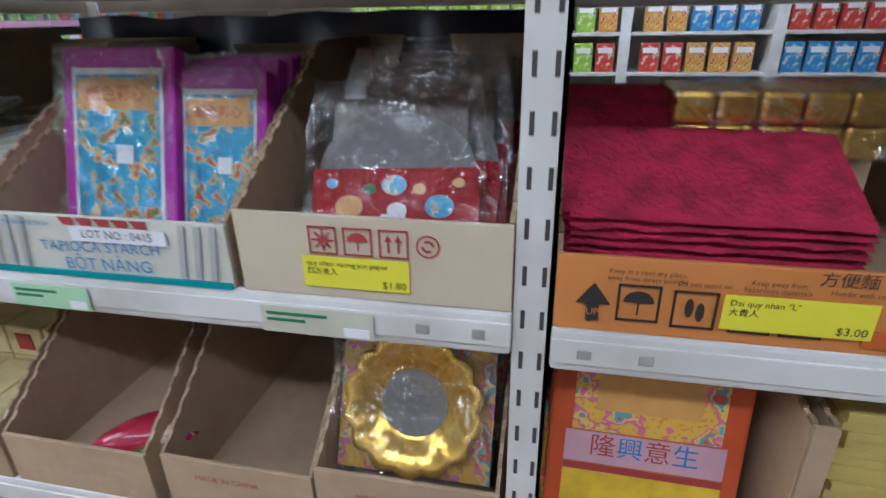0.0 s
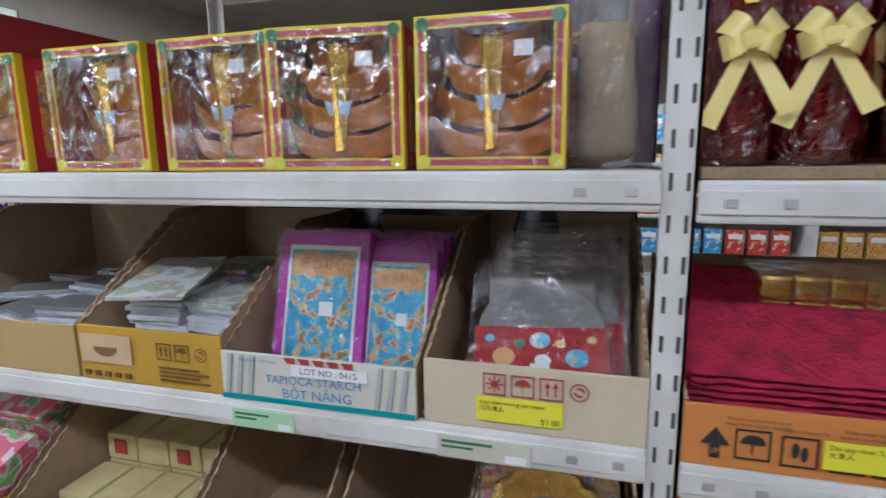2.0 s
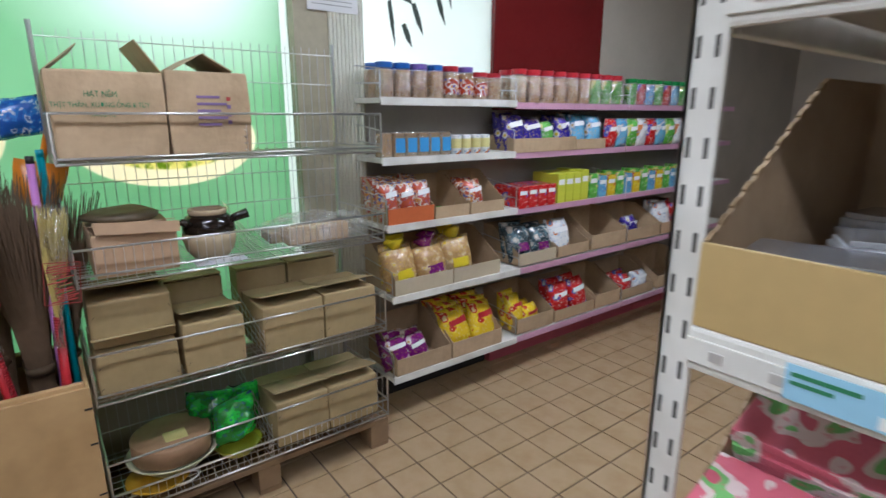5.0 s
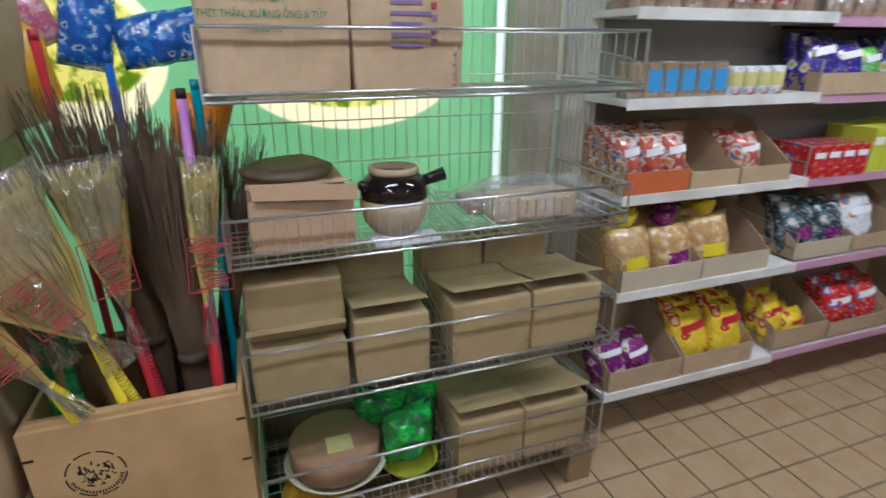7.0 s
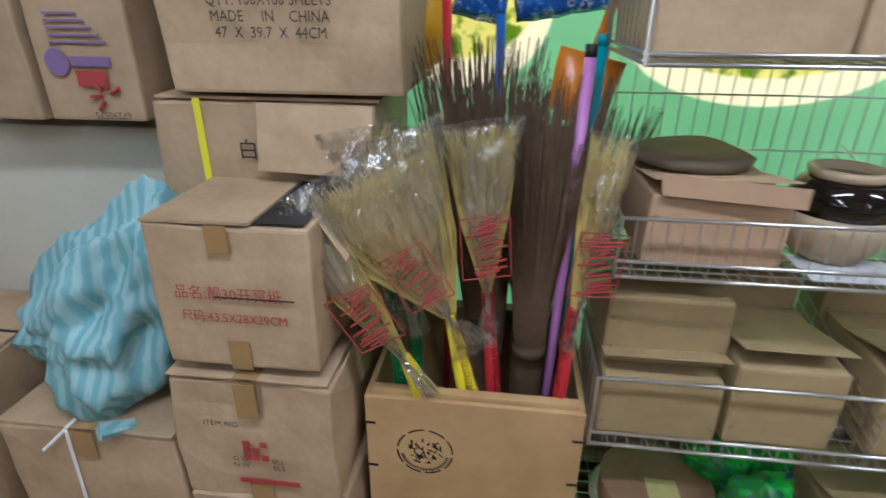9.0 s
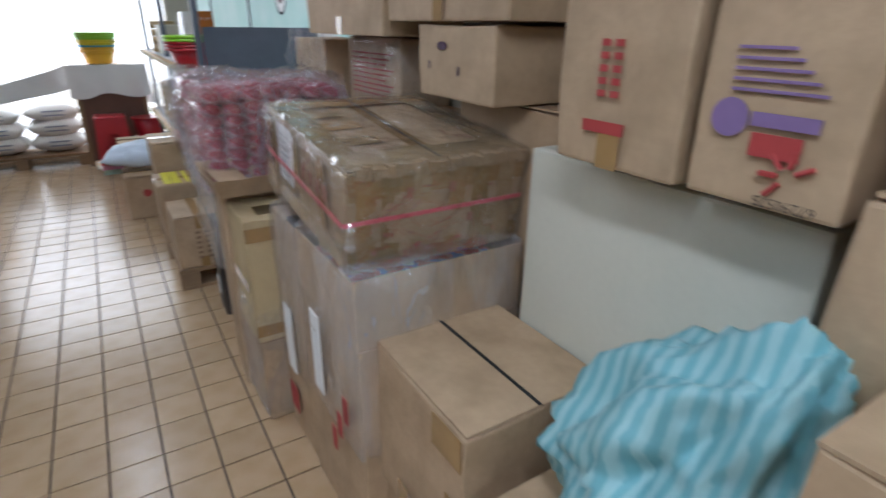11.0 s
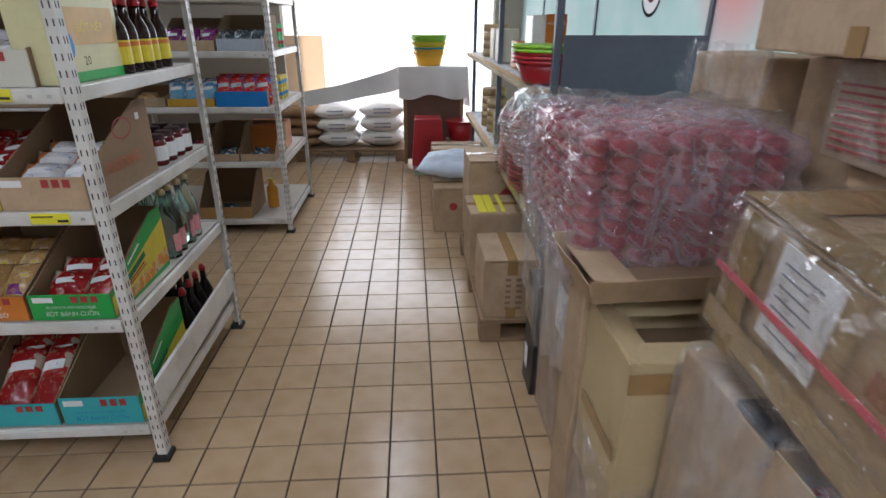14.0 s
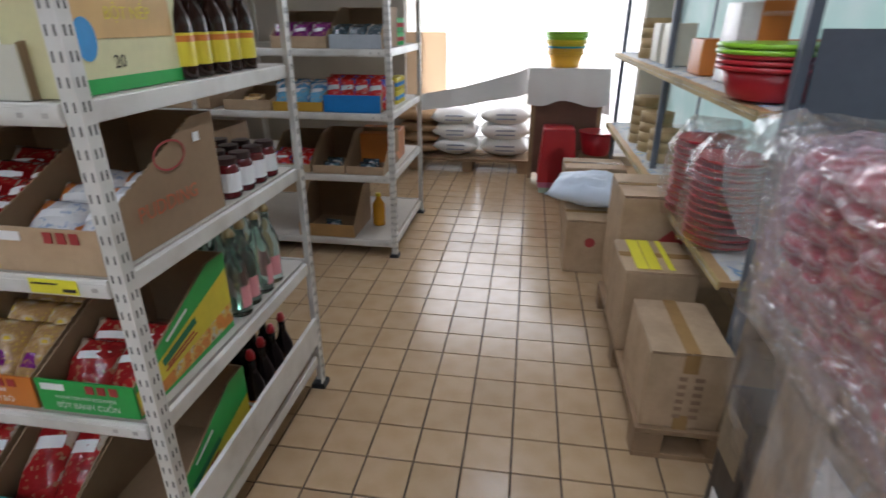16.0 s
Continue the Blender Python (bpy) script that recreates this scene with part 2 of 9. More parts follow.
FILM_THICK = film("stretch wrap", 2.2, crease=12, haze=0.15, rough=0.07, streak=(1, 1, 0.3))
FILM_PINK = film("clear bundle wrap", 2.2, (1.0, 0.94, 0.96), crease=11, haze=0.20, rough=0.06, streak=(1.0, 1.0, 0.45), milk_color=(0.86, 0.70, 0.80))
TAPE_PINK = surface("pink strap", (0.70, 0.12, 0.16), 0.35, vary=0.05)


# ---- mesh helpers ----
def mesh_box(bm, x0, x1, y0, y1, z0, z1, bevel=0.0):
    made = bmesh.ops.create_cube(bm, size=1)["verts"]
    for v in made:
        v.co = Vector((x0 + (v.co.x + 0.5) * (x1 - x0), y0 + (v.co.y + 0.5) * (y1 - y0), z0 + (v.co.z + 0.5) * (z1 - z0)))
    if bevel:
        edges = list({e for v in made for e in v.link_edges})
        bmesh.ops.bevel(bm, geom=edges, offset=bevel, segments=2, affect="EDGES", profile=0.6)
    return bm


def cube(x0, x1, y0, y1, z0, z1, bevel=0.0):
    return mesh_box(bmesh.new(), x0, x1, y0, y1, z0, z1, bevel)


def plate(points, thick, direction):
    """A flat polygon with thickness along a direction."""
    bm = bmesh.new()
    a = [bm.verts.new(p) for p in points]
    b = [bm.verts.new(Vector(p) + Vector(direction) * thick) for p in points]
    bm.faces.new(a)
    bm.faces.new(list(reversed(b)))
    for i in range(len(a)):
        j = (i + 1) % len(a)
        bm.faces.new((a[j], a[i], b[i], b[j]))
    bmesh.ops.recalc_face_normals(bm, faces=bm.faces)
    return bm


def rod(bm, p, q, r, sides=6, r2=None):
    p, q = Vector(p), Vector(q)
    d = (q - p).normalized()
    u = d.orthogonal().normalized()
    w = d.cross(u)
    r2 = r if r2 is None else r2
    rings = []
    for c, rr in ((p, r), (q, r2)):
        rings.append([bm.verts.new(c + rr * (math.cos(a) * u + math.sin(a) * w)) for a in (2 * math.pi * k / sides for k in range(sides))])
    for k in range(sides):
        j = (k + 1) % sides
        bm.faces.new((rings[0][k], rings[0][j], rings[1][j], rings[1][k]))
    bm.faces.new(list(reversed(rings[0])))
    bm.faces.new(rings[1])
    return bm


def lathe(profile, sides=20, bm=None, at=(0, 0, 0)):
    """A turned shape from (radius, height) pairs."""
    bm = bm or bmesh.new()
    at = Vector(at)
    rings = []
    for r, z in profile:
        rings.append([bm.verts.new(at + Vector((r * math.cos(a), r * math.sin(a), z))) for a in (2 * math.pi * k / sides for k in range(sides))])
    for lo, hi in zip(rings, rings[1:]):
        for k in range(sides):
            j = (k + 1) % sides
            bm.faces.new((lo[k], lo[j], hi[j], hi[k]))
    if profile[0][0] > 1e-4:
        bm.faces.new(list(reversed(rings[0])))
    if profile[-1][0] > 1e-4:
        bm.faces.new(rings[-1])
    return bm


def sheet(nx, ny, place):
    """A grid of points place(u, v), u and v from 0 to 1."""
    bm = bmesh.new()
    grid = [[bm.verts.new(place(i / nx, j / ny)) for i in range(nx + 1)] for j in range(ny + 1)]
    for j in range(ny):
        for i in range(nx):
            bm.faces.new((grid[j][i], grid[j][i + 1], grid[j + 1][i + 1], grid[j + 1][i]))
    return bm


def pillow(w, h, d, seed=0, nx=12, ny=14, crumple=0.012, pinch=0.0):
    """A filled bag, upright: width along x, height along z, thickness along y, base at z = 0."""
    bm = bmesh.new()
    rng = random.Random(seed)
    off = Vector((rng.uniform(0, 50), rng.uniform(0, 50), rng.uniform(0, 50)))
    for side in (-1, 1):
        def place(u, v):
            fat = (max(0.0, math.sin(math.pi * u)) ** 0.45) * (max(0.0, math.sin(math.pi * v)) ** 0.4)
            edge = 1 - pinch * max(0, (v - 0.72) / 0.28)
            p = Vector(((u - 0.5) * w * edge, side * d / 2 * fat, v * h))
            k = crumple * fat
            q = p * 22 + off + Vector((0, side * 9, 0))
            return p + Vector((noise.noise(q) * k * 0.6, noise.noise(q + Vector((7, 3, 1))) * k, noise.noise(q + Vector((2, 9, 5))) * k * 0.6))
        grid = [[bm.verts.new(place(i / nx, j / ny)) for i in range(nx + 1)] for j in range(ny + 1)]
        for j in range(ny):
            for i in range(nx):
                f = (grid[j][i], grid[j][i + 1], grid[j + 1][i + 1], grid[j + 1][i])
                bm.faces.new(f if side < 0 else tuple(reversed(f)))
    bmesh.ops.remove_doubles(bm, verts=bm.verts, dist=0.0015)
    return bm


def crush(bm, amount, scale=5.0, seed=0):
    """Uneven, handled surfaces."""
    off = Vector((seed * 3.7, seed * 1.3, seed * 7.1))
    for v in bm.verts:
        v.co += amount * noise.noise_vector(v.co * scale + off)
    return bm


def thing(name, m, label, category, group="", kind=""):
    e = new(name)
    e.empty_display_size = 0.05
    e.matrix_world = m
    return tagged(e, label, category, group, kind)


def part(name, bm, material, parent, label="", smooth=False):
    me = bpy.data.meshes.new(name)
    if smooth:
        for f in bm.faces:
            f.smooth = True
    bm.to_mesh(me)
    bm.free()
    me.materials.append(material)
    ob = new(name, me)
    ob.parent = parent
    if label:
        ob["label"] = label
    return ob


def solid(name, bm, material, label="", category="", kind="", group="", smooth=False):
    ob = part(name, bm, material, None, smooth=smooth)
    return tagged(ob, label, category, group, kind)


def lettering(text, size, material, parent, place, turn=(90, 0, 0), name="print", stretch=1.0, align="CENTER", thick=0.0):
    """Words printed on a face: a mesh of flat letters, just proud of it."""
    cu = bpy.data.curves.new(name, "FONT")
    cu.body, cu.size, cu.align_x, cu.align_y = text, size, align, "CENTER"
    cu.resolution_u = 2
    tmp = bpy.data.objects.new(name, cu)
    scene.collection.objects.link(tmp)
    bpy.context.view_layer.update()
    me = bpy.data.meshes.new_from_object(tmp.evaluated_get(bpy.context.evaluated_depsgraph_get()))
    bpy.data.objects.remove(tmp)
    me.materials.clear()
    me.materials.append(material)
    ob = new(name, me)
    ob.parent = parent
    ob.matrix_basis = pose(*place, *turn) @ Matrix.Diagonal((stretch, 1, 1, 1))
    return ob


def wobbly_box(w, d, h, seed, amount=0.004, cuts=4, bevel=0.007):
    """A carton's body: origin at the middle of the front's lower edge, depth along +y."""
    bm = cube(-w / 2, w / 2, 0, d, 0, h, bevel)
    bmesh.ops.subdivide_edges(bm, edges=[e for e in bm.edges if e.calc_length() > 0.08], cuts=cuts, use_grid_fill=True)
    for v in bm.verts:
        low = min(1.0, v.co.z / (0.15 * h)) if h else 1
        k = noise.noise_vector(v.co * 6 + Vector((seed, 0, 0))) * 1.3 + noise.noise_vector(v.co * 17 + Vector((0, seed, 0))) * 0.45
        v.co += Vector((k.x, k.y, k.z * low)) * amount
        bulge = math.sin(math.pi * min(1, max(0, v.co.z / h))) * 0.5 * amount
        v.co.x += bulge if v.co.x > w * 0.45 else (-bulge if v.co.x < -w * 0.45 else 0)
        v.co.y -= bulge if v.co.y < 0.02 else 0
    return bm


def carton(m, w, d, h, label, seed=0, material=None, flaps=True, tape=True, seam="x", strap=None, category="cardboard box", name="cardboard_box", amount=0.004, group="stacked cartons", edge_tape=True):
    """A closed carton with two top flaps that meet in a seam, and tape over it."""
    material = material or CARD
    e = thing(name, m, label, category, group)
    part("body", wobbly_box(w, d, h - 0.004, seed, amount), material, e)
    rng = random.Random(seed)
    if flaps:
        g = 0.003 + rng.random() * 0.003
        lift = rng.uniform(0.0, 0.006)
        if seam == "x":
            part("flap", crush(cube(-w / 2, w / 2, 0.001, d / 2 - g, h - 0.001, h + 0.003 + lift * 0.4, 0.0015), 0.0012, 9, seed), material, e)
            part("flap", crush(cube(-w / 2, w / 2, d / 2 + g, d - 0.001, h - 0.001, h + 0.004, 0.0015), 0.0012, 9, seed + 1), material, e)
        else:
            part("flap", crush(cube(-w / 2 + 0.001, -g, 0, d, h - 0.001, h + 0.003 + lift * 0.4, 0.0015), 0.0012, 9, seed), material, e)
            part("flap", crush(cube(g, w / 2 - 0.001, 0, d, h - 0.001, h + 0.004, 0.0015), 0.0012, 9, seed + 1), material, e)
    if tape:
        t = 0.024
        if seam == "y":
            part("tape", cube(-t, t, -0.006, -0.0052, h - min(0.07, h * 0.3), h + 0.001), TAPE, e, "strip of glossy brown packing tape")
            part("tape", cube(-t, t, -0.006, -0.0052, 0.0, min(0.06, h * 0.25)), TAPE, e, "strip of glossy brown packing tape")
        if edge_tape and flaps:
            if seam == "x":
                part("tape", cube(-w / 2 - 0.003, w / 2 + 0.003, d / 2 - t, d / 2 + t, h + 0.0062, h + 0.0068), TAPE, e, "strip of glossy brown packing tape")
            else:
                part("tape", cube(-t, t, -0.003, d + 0.003, h + 0.0062, h + 0.0068), TAPE, e, "strip of glossy brown packing tape")
    return e


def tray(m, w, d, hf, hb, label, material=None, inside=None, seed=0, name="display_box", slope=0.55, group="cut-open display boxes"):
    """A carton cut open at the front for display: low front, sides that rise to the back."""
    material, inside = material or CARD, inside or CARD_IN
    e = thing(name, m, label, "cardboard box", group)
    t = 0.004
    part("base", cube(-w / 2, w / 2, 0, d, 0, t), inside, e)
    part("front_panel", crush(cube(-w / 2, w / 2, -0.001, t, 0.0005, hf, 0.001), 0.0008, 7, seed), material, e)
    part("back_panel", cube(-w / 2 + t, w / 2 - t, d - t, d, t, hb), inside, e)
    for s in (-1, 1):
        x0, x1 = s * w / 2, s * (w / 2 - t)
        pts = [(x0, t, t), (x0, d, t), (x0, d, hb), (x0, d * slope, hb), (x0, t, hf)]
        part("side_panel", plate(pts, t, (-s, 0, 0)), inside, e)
        n = max(4, int(d * slope / 0.02))
        rim = bmesh.new()
        for k in range(n):
            a, b = k / n, (k + 0.55) / n
            p = Vector((x0 - s * t / 2, t + (d * slope - t) * a, hf + (hb - hf) * a))
            q = Vector((x0 - s * t / 2, t + (d * slope - t) * b, hf + (hb - hf) * b))
            rod(rim, p, q, t * 0.75, 4)
        part("torn_edge", rim, CARD_EDGE, e)
    return e

# ---- the setting ----
X_WALL, Y_BACK, CEIL_Z = -3.34, -8.0, 2.75


def wall_box(name, x0, x1, y0, y1, z0, z1, material=WALL, label="plain beige painted shop wall"):
    return solid(name, cube(x0, x1, y0, y1, z0, z1), material, label, "wall", "structure")


floor = solid("floor", cube(-3.6, 6.0, -8.3, 6.3, -0.10, -0.006), GROUT, "beige square ceramic tiles with dark grout", "floor", "structure")
solid("ceiling", cube(-3.6, 6.0, -8.3, 6.3, CEIL_Z, CEIL_Z + 0.1), CEIL, "plain off-white shop ceiling", "ceiling", "structure")
wall_box("wall_east", 5.9, 6.0, -8.3, 6.3, 0, CEIL_Z)
wall_box("wall_north", -3.6, 5.9, 6.2, 6.3, 0, CEIL_Z)
# west wall: low sill, window openings, piers
wall_box("wall_west_sill", X_WALL - 0.14, X_WALL, -8.3, 1.0, 0, 0.45)
wall_box("wall_west_head", X_WALL - 0.14, X_WALL, -8.3, 1.0, 2.45, CEIL_Z)
wall_box("wall_west", X_WALL - 0.14, X_WALL, 2.35, 6.2, 0, CEIL_Z)
wall_box("wall_west_top", X_WALL - 0.14, X_WALL, 1.0, 2.35, 2.45, CEIL_Z)
wall_box("wall_west_low", X_WALL - 0.14, X_WALL, 1.0, 2.35, 0, 1.5)
wall_box("wall_west_pier", X_WALL - 0.14, X_WALL, -3.3, -0.62, 0.45, 2.45)
# back wall: a wide shop window over a low sill
wall_box("wall_south_left", -0.70, 5.9, Y_BACK - 0.14, Y_BACK, 0, CEIL_Z)
wall_box("wall_south_right", -3.48, -3.05, Y_BACK - 0.14, Y_BACK, 0, CEIL_Z)
wall_box("wall_south_sill", -3.05, -0.70, Y_BACK - 0.14, Y_BACK, 0, 0.10)
wall_box("wall_south_head", -3.05, -0.70, Y_BACK - 0.14, Y_BACK, 2.4, CEIL_Z)

GLOW = glowing("bright street beyond the window", (1.0, 0.975, 0.93), 2.2)
gn, gl_ = links(GLOW)
g_co, g_tex, g_mix = gn.new("ShaderNodeTexCoord"), gn.new("ShaderNodeTexNoise"), gn.new("ShaderNodeMixRGB")
g_tex.inputs["Scale"].default_value, g_tex.inputs["Detail"].default_value = 0.9, 3
gl_.new(g_co.outputs["Object"], g_tex.inputs["Vector"])
g_mix.inputs[1].default_value, g_mix.inputs[2].default_value = (0.40, 0.35, 0.25, 1), (1.0, 0.98, 0.94, 1)
g_map = gn.new("ShaderNodeMapRange")
g_map.inputs["From Min"].default_value, g_map.inputs["From Max"].default_value = 0.36, 0.56
gl_.new(g_tex.outputs["Fac"], g_map.inputs["Value"])
gl_.new(g_map.outputs[0], g_mix.inputs[0])
gl_.new(g_mix.outputs[0], gn["Principled BSDF"].inputs["Emission Color"])
solid("backdrop", cube(-6.5, 1.5, -10.05, -10.0, -0.5, 5.0), GLOW, "overexposed white daylight outside the shop window", "backdrop", "structure")
solid("ground", cube(-60, 60, -60, 60, -0.14, -0.12), surface("pavement outside", (0.4, 0.38, 0.35), 0.8), "pale paving outside the shop", "ground", "structure")

solid("window_panel", cube(-1.14, -0.72, Y_BACK + 0.03, Y_BACK + 0.034, 0.14, 1.30), translucent("pale beige film", (0.62, 0.50, 0.38), (0.70, 0.60, 0.48), 2.0), "pale beige translucent board standing in the shop window", "board", "structure")

# pier with a fluted white cladding beside the poster window
COLUMN = surface("ivory fluted cladding", (0.66, 0.65, 0.55), 0.45, vary=0.04)
col = thing("column", pose(X_WALL + 0.0, 1.0, 0), "ivory fluted column cladding beside the poster window", "column", kind="structure")
part("core", cube(0.0, 0.06, -0.10, 0.23, 0, CEIL_Z - 0.002), surface("grey beige render", (0.42, 0.38, 0.28), 0.8), col)
for k in range(9):
    b = bmesh.new()
    rod(b, (0.062, 0.065 + 0.0185 * k, 0), (0.062, 0.065 + 0.0185 * k, 2.6), 0.009, 8)
    part("flute", b, COLUMN, col, smooth=True)

# poster windows on the west wall
GREEN_A = translucent("green window print", (0.31, 0.56, 0.34), (0.49, 0.72, 0.50), 2.5, ((0.45, 2.10, 0.62, 0.62, (0.92, 0.97, 0.93), 0.75, 0), (0.39, 1.375, 0.345, 0.185, (0.96, 0.90, 0.70), 0.03, 0), (0.39, 1.40, 0.30, 0.145, (0.90, 0.84, 0.40), 0.06, 24), (-0.33, 1.42, 0.22, 0.20, (0.96, 0.90, 0.70), 0.03, 0), (-0.33, 1.44, 0.18, 0.15, (0.90, 0.84, 0.40), 0.06, 24)))
WHITE_A = translucent("white window print", (0.86, 0.92, 0.84), (0.95, 0.98, 0.93), 3.0)
win = thing("window_1", pose(X_WALL - 0.02, 0, 0), "window covered by a green and white printed poster, daylight behind", "window", kind="structure")
part("poster_sheet", cube(-0.004, 0.0, -0.62, 0.87, 0.45, 2.45), GREEN_A, win, "green printed translucent poster sheet")
part("edge_strip", cube(-0.003, 0.001, 0.87, 0.905, 0.45, 2.45), WHITE_A, win)
part("frame_strip", cube(-0.02, 0.02, 0.905, 0.96, 0.45, 2.45), surface("dark green frame", (0.03, 0.16, 0.08), 0.5), win)


win2 = thing("window_2", pose(X_WALL - 0.02, 0, 0), "window covered by a pale printed poster above stacked cartons", "window", kind="structure")
part("poster_sheet", cube(-0.004, 0.0, -8.0, -3.3, 0.45, 2.45), translucent("pale aqua window print", (0.50, 0.68, 0.62), (0.85, 0.86, 0.84), 3.0, ((-3.75, 1.75, 0.35, 0.5, (0.78, 0.42, 0.40), 0.8, 0), (-4.55, 1.60, 0.13, 0.13, (0.05, 0.05, 0.06), 0.05, 0), (-4.55, 1.60, 0.112, 0.112, (0.86, 0.84, 0.82), 0.05, 0), (-4.55, 1.60, 0.06, 0.06, (0.20, 0.10, 0.10), 0.1, 0))), win2)
win3 = thing("window_3", pose(X_WALL - 0.02, 0, 0), "white printed window panel with dark brush strokes", "window", kind="structure")
part("poster_sheet", cube(-0.004, 0.0, 1.23, 2.35, 1.5, 2.45), WHITE_A, win3)
door_panel = solid("door_1", cube(X_WALL + 0.002, X_WALL + 0.03, 2.06, 3.0, 1.5, 2.40, 0.004), surface("dark red lacquered panel", (0.13, 0.012, 0.012), 0.12, vary=0.05, bump=0.02), "dark red glossy lacquered panel", "panel", "structure")

# ceiling lamps: twin fluorescent tubes
TUBE = glowing("fluorescent tube", (0.95, 0.98, 1.0), 9.0)
def ceiling_light(x, y, along, watts):
    e = thing("ceiling_light", pose(x, y, CEIL_Z - 0.09, 0, 0, along), "white twin-tube fluorescent ceiling light", "ceiling light", "ceiling lights")
    part("housing", cube(-0.62, 0.62, -0.07, 0.07, 0.045, 0.088, 0.008), WHITE_STEEL, e)
    for s in (-1, 1):
        b = bmesh.new()
        rod(b, (-0.58, 0.04 * s, 0.02), (0.58, 0.04 * s, 0.02), 0.014, 10)
        part("tube", b, TUBE, e, smooth=True)
    lamp = area_light("ceiling_lamp", (x, y, CEIL_Z - 0.11), (x, y, 0), 1.2, 0.14, watts, (0.93, 0.97, 1.0))
    lamp.matrix_world = pose(x, y, CEIL_Z - 0.11, 0, 0, along)


for x, y, a, w in ((-0.6, -0.9, 0, 18), (1.2, -0.9, 0, 12), (-1.9, -0.2, 90, 23), (-2.0, 2.2, 90, 34), (-1.9, -3.2, 90, 11), (-1.9, -5.6, 90, 6), (0.6, 2.6, 0, 24), (0.5, -2.2, 0, 3), (0.5, -4.7, 0, 14)):
    ceiling_light(x, y, a, w)
area_light("window_daylight_south", (-1.95, Y_BACK + 0.02, 1.3), (-1.95, 0, 0.9), 2.1, 1.9, 40, (1.0, 0.98, 0.95))
area_light("daylight_behind_poster", (X_WALL - 1.2, 0.3, 1.9), (X_WALL, 0.3, 1.4), 3.0, 2.0, 66, (1, 1, 0.97))
area_light("daylight_behind_poster", (X_WALL - 1.2, -4.5, 1.9), (X_WALL, -4.5, 1.5), 4.5, 2.0, 40, (1, 1, 0.97))

# ---- boltless shelving ----
SHELF_BOARD = surface("pale shelf board", (0.50, 0.46, 0.40), 0.5, vary=0.06, grain=30)
WORN_STEEL = surface("worn steel", (0.50, 0.48, 0.45), 0.5, 0.3)
SLOT = surface("punched slot", (0.07, 0.065, 0.06), 0.9)


def upright(e, x, y, h, facing, end=0):
    """A punched angle post with a pair of slot rows on its front and on its end face."""
    w = 0.033
    b = cube(x - w / 2, x + w / 2, y - 0.002, y + 0.002, 0.02, h)
    mesh_box(b, x + (w / 2 - 0.004) * (end or 1), x + (w / 2) * (end or 1), y - 0.002, y + facing * 0.033, 0.02, h)
    post = part("post", b, WHITE_STEEL, e, "white punched steel angle post")
    b = bmesh.new()
    n = int((h - 0.06) / 0.042)
    for k in range(n):
        z = 0.05 + 0.042 * k
        for s in (-0.25, 0.25):
            mesh_box(b, x + s * w - 0.0019, x + s * w + 0.0019, y - facing * 0.0026, y - facing * 0.0018, z, z + 0.018)
        if end:
            for s in (0.3, 0.7):
                yy = y + facing * 0.033 * s
                xx = x + (w / 2 + 0.0003) * end
                mesh_box(b, min(xx, xx + 0.0006 * end), max(xx, xx + 0.0006 * end), yy - 0.0019, yy + 0.0019, z, z + 0.018)
    tagged(part("slot_row", b, SLOT, post, "rows of dark punched slots"), kind="stuff")
    part("foot", cube(x - 0.028, x + 0.028, y - 0.02, y + 0.04 * facing if facing > 0 else y + 0.02, 0, 0.02) if facing > 0 else cube(x - 0.028, x + 0.028, y - 0.04, y + 0.02, 0, 0.02), BLACK, e, "black plastic foot")


def shelving(label, x0, x1, yf, yb, levels, h, ends, beam=0.042, splices=()):
    """A bay: posts at x0 and x1, shelves whose tops lie at the levels, beams below them. yf: front, yb: back."""
    f = 1 if yb > yf else -1
    e = thing("shelving_unit", pose(0, 0, 0), label, "shelving", "white steel shelving")
    for x, s in ((x0, -1), (x1, 1)):
        if (x == x0 and "0" in ends) or (x == x1 and "1" in ends):
            for y, ff in ((yf, f), (yb, -f)):
                upright(e, x, y, h, ff, s if ("e" + ("0" if x == x0 else "1")) in ends else 0)
    for z in levels:
        part("shelf_board", cube(x0 + 0.018, x1 - 0.018, min(yf, yb) + 0.012, max(yf, yb) - 0.012, z - 0.014, z - 0.002), SHELF_BOARD, e)
        for y, s in ((yf, -f), (yb, f)):
            b = cube(x0 + 0.017, x1 - 0.017, min(y, y + s * 0.010), max(y, y + s * 0.010), z - beam, z, 0.004)
            mesh_box(b, x0 + 0.017, x1 - 0.017, min(y + s * 0.010, y + s * 0.013), max(y + s * 0.010, y + s * 0.013), z - beam * 0.78, z - beam * 0.22, 0.0012)
            bar = part("beam", b, WHITE_STEEL, e)
            if s == -f:
                for xx in (x0 + 0.045, x0 + 0.095, x1 - 0.045, x1 - 0.095):
                    b = bmesh.new()
                    mesh_box(b, xx - 0.006, xx + 0.006, min(y + s * 0.0125, y + s * 0.0145), max(y + s * 0.0125, y + s * 0.0145), z - beam * 0.62, z - beam * 0.40, 0.0008)
                    part("rivet", b, WORN_STEEL, bar)
        for x in (x0, x1):
            part("side_beam", cube(x - 0.008, x + 0.008, min(yf, yb) + 0.035, max(yf, yb) - 0.035, z - beam, z - 0.001, 0.003), WHITE_STEEL, e)
    return e


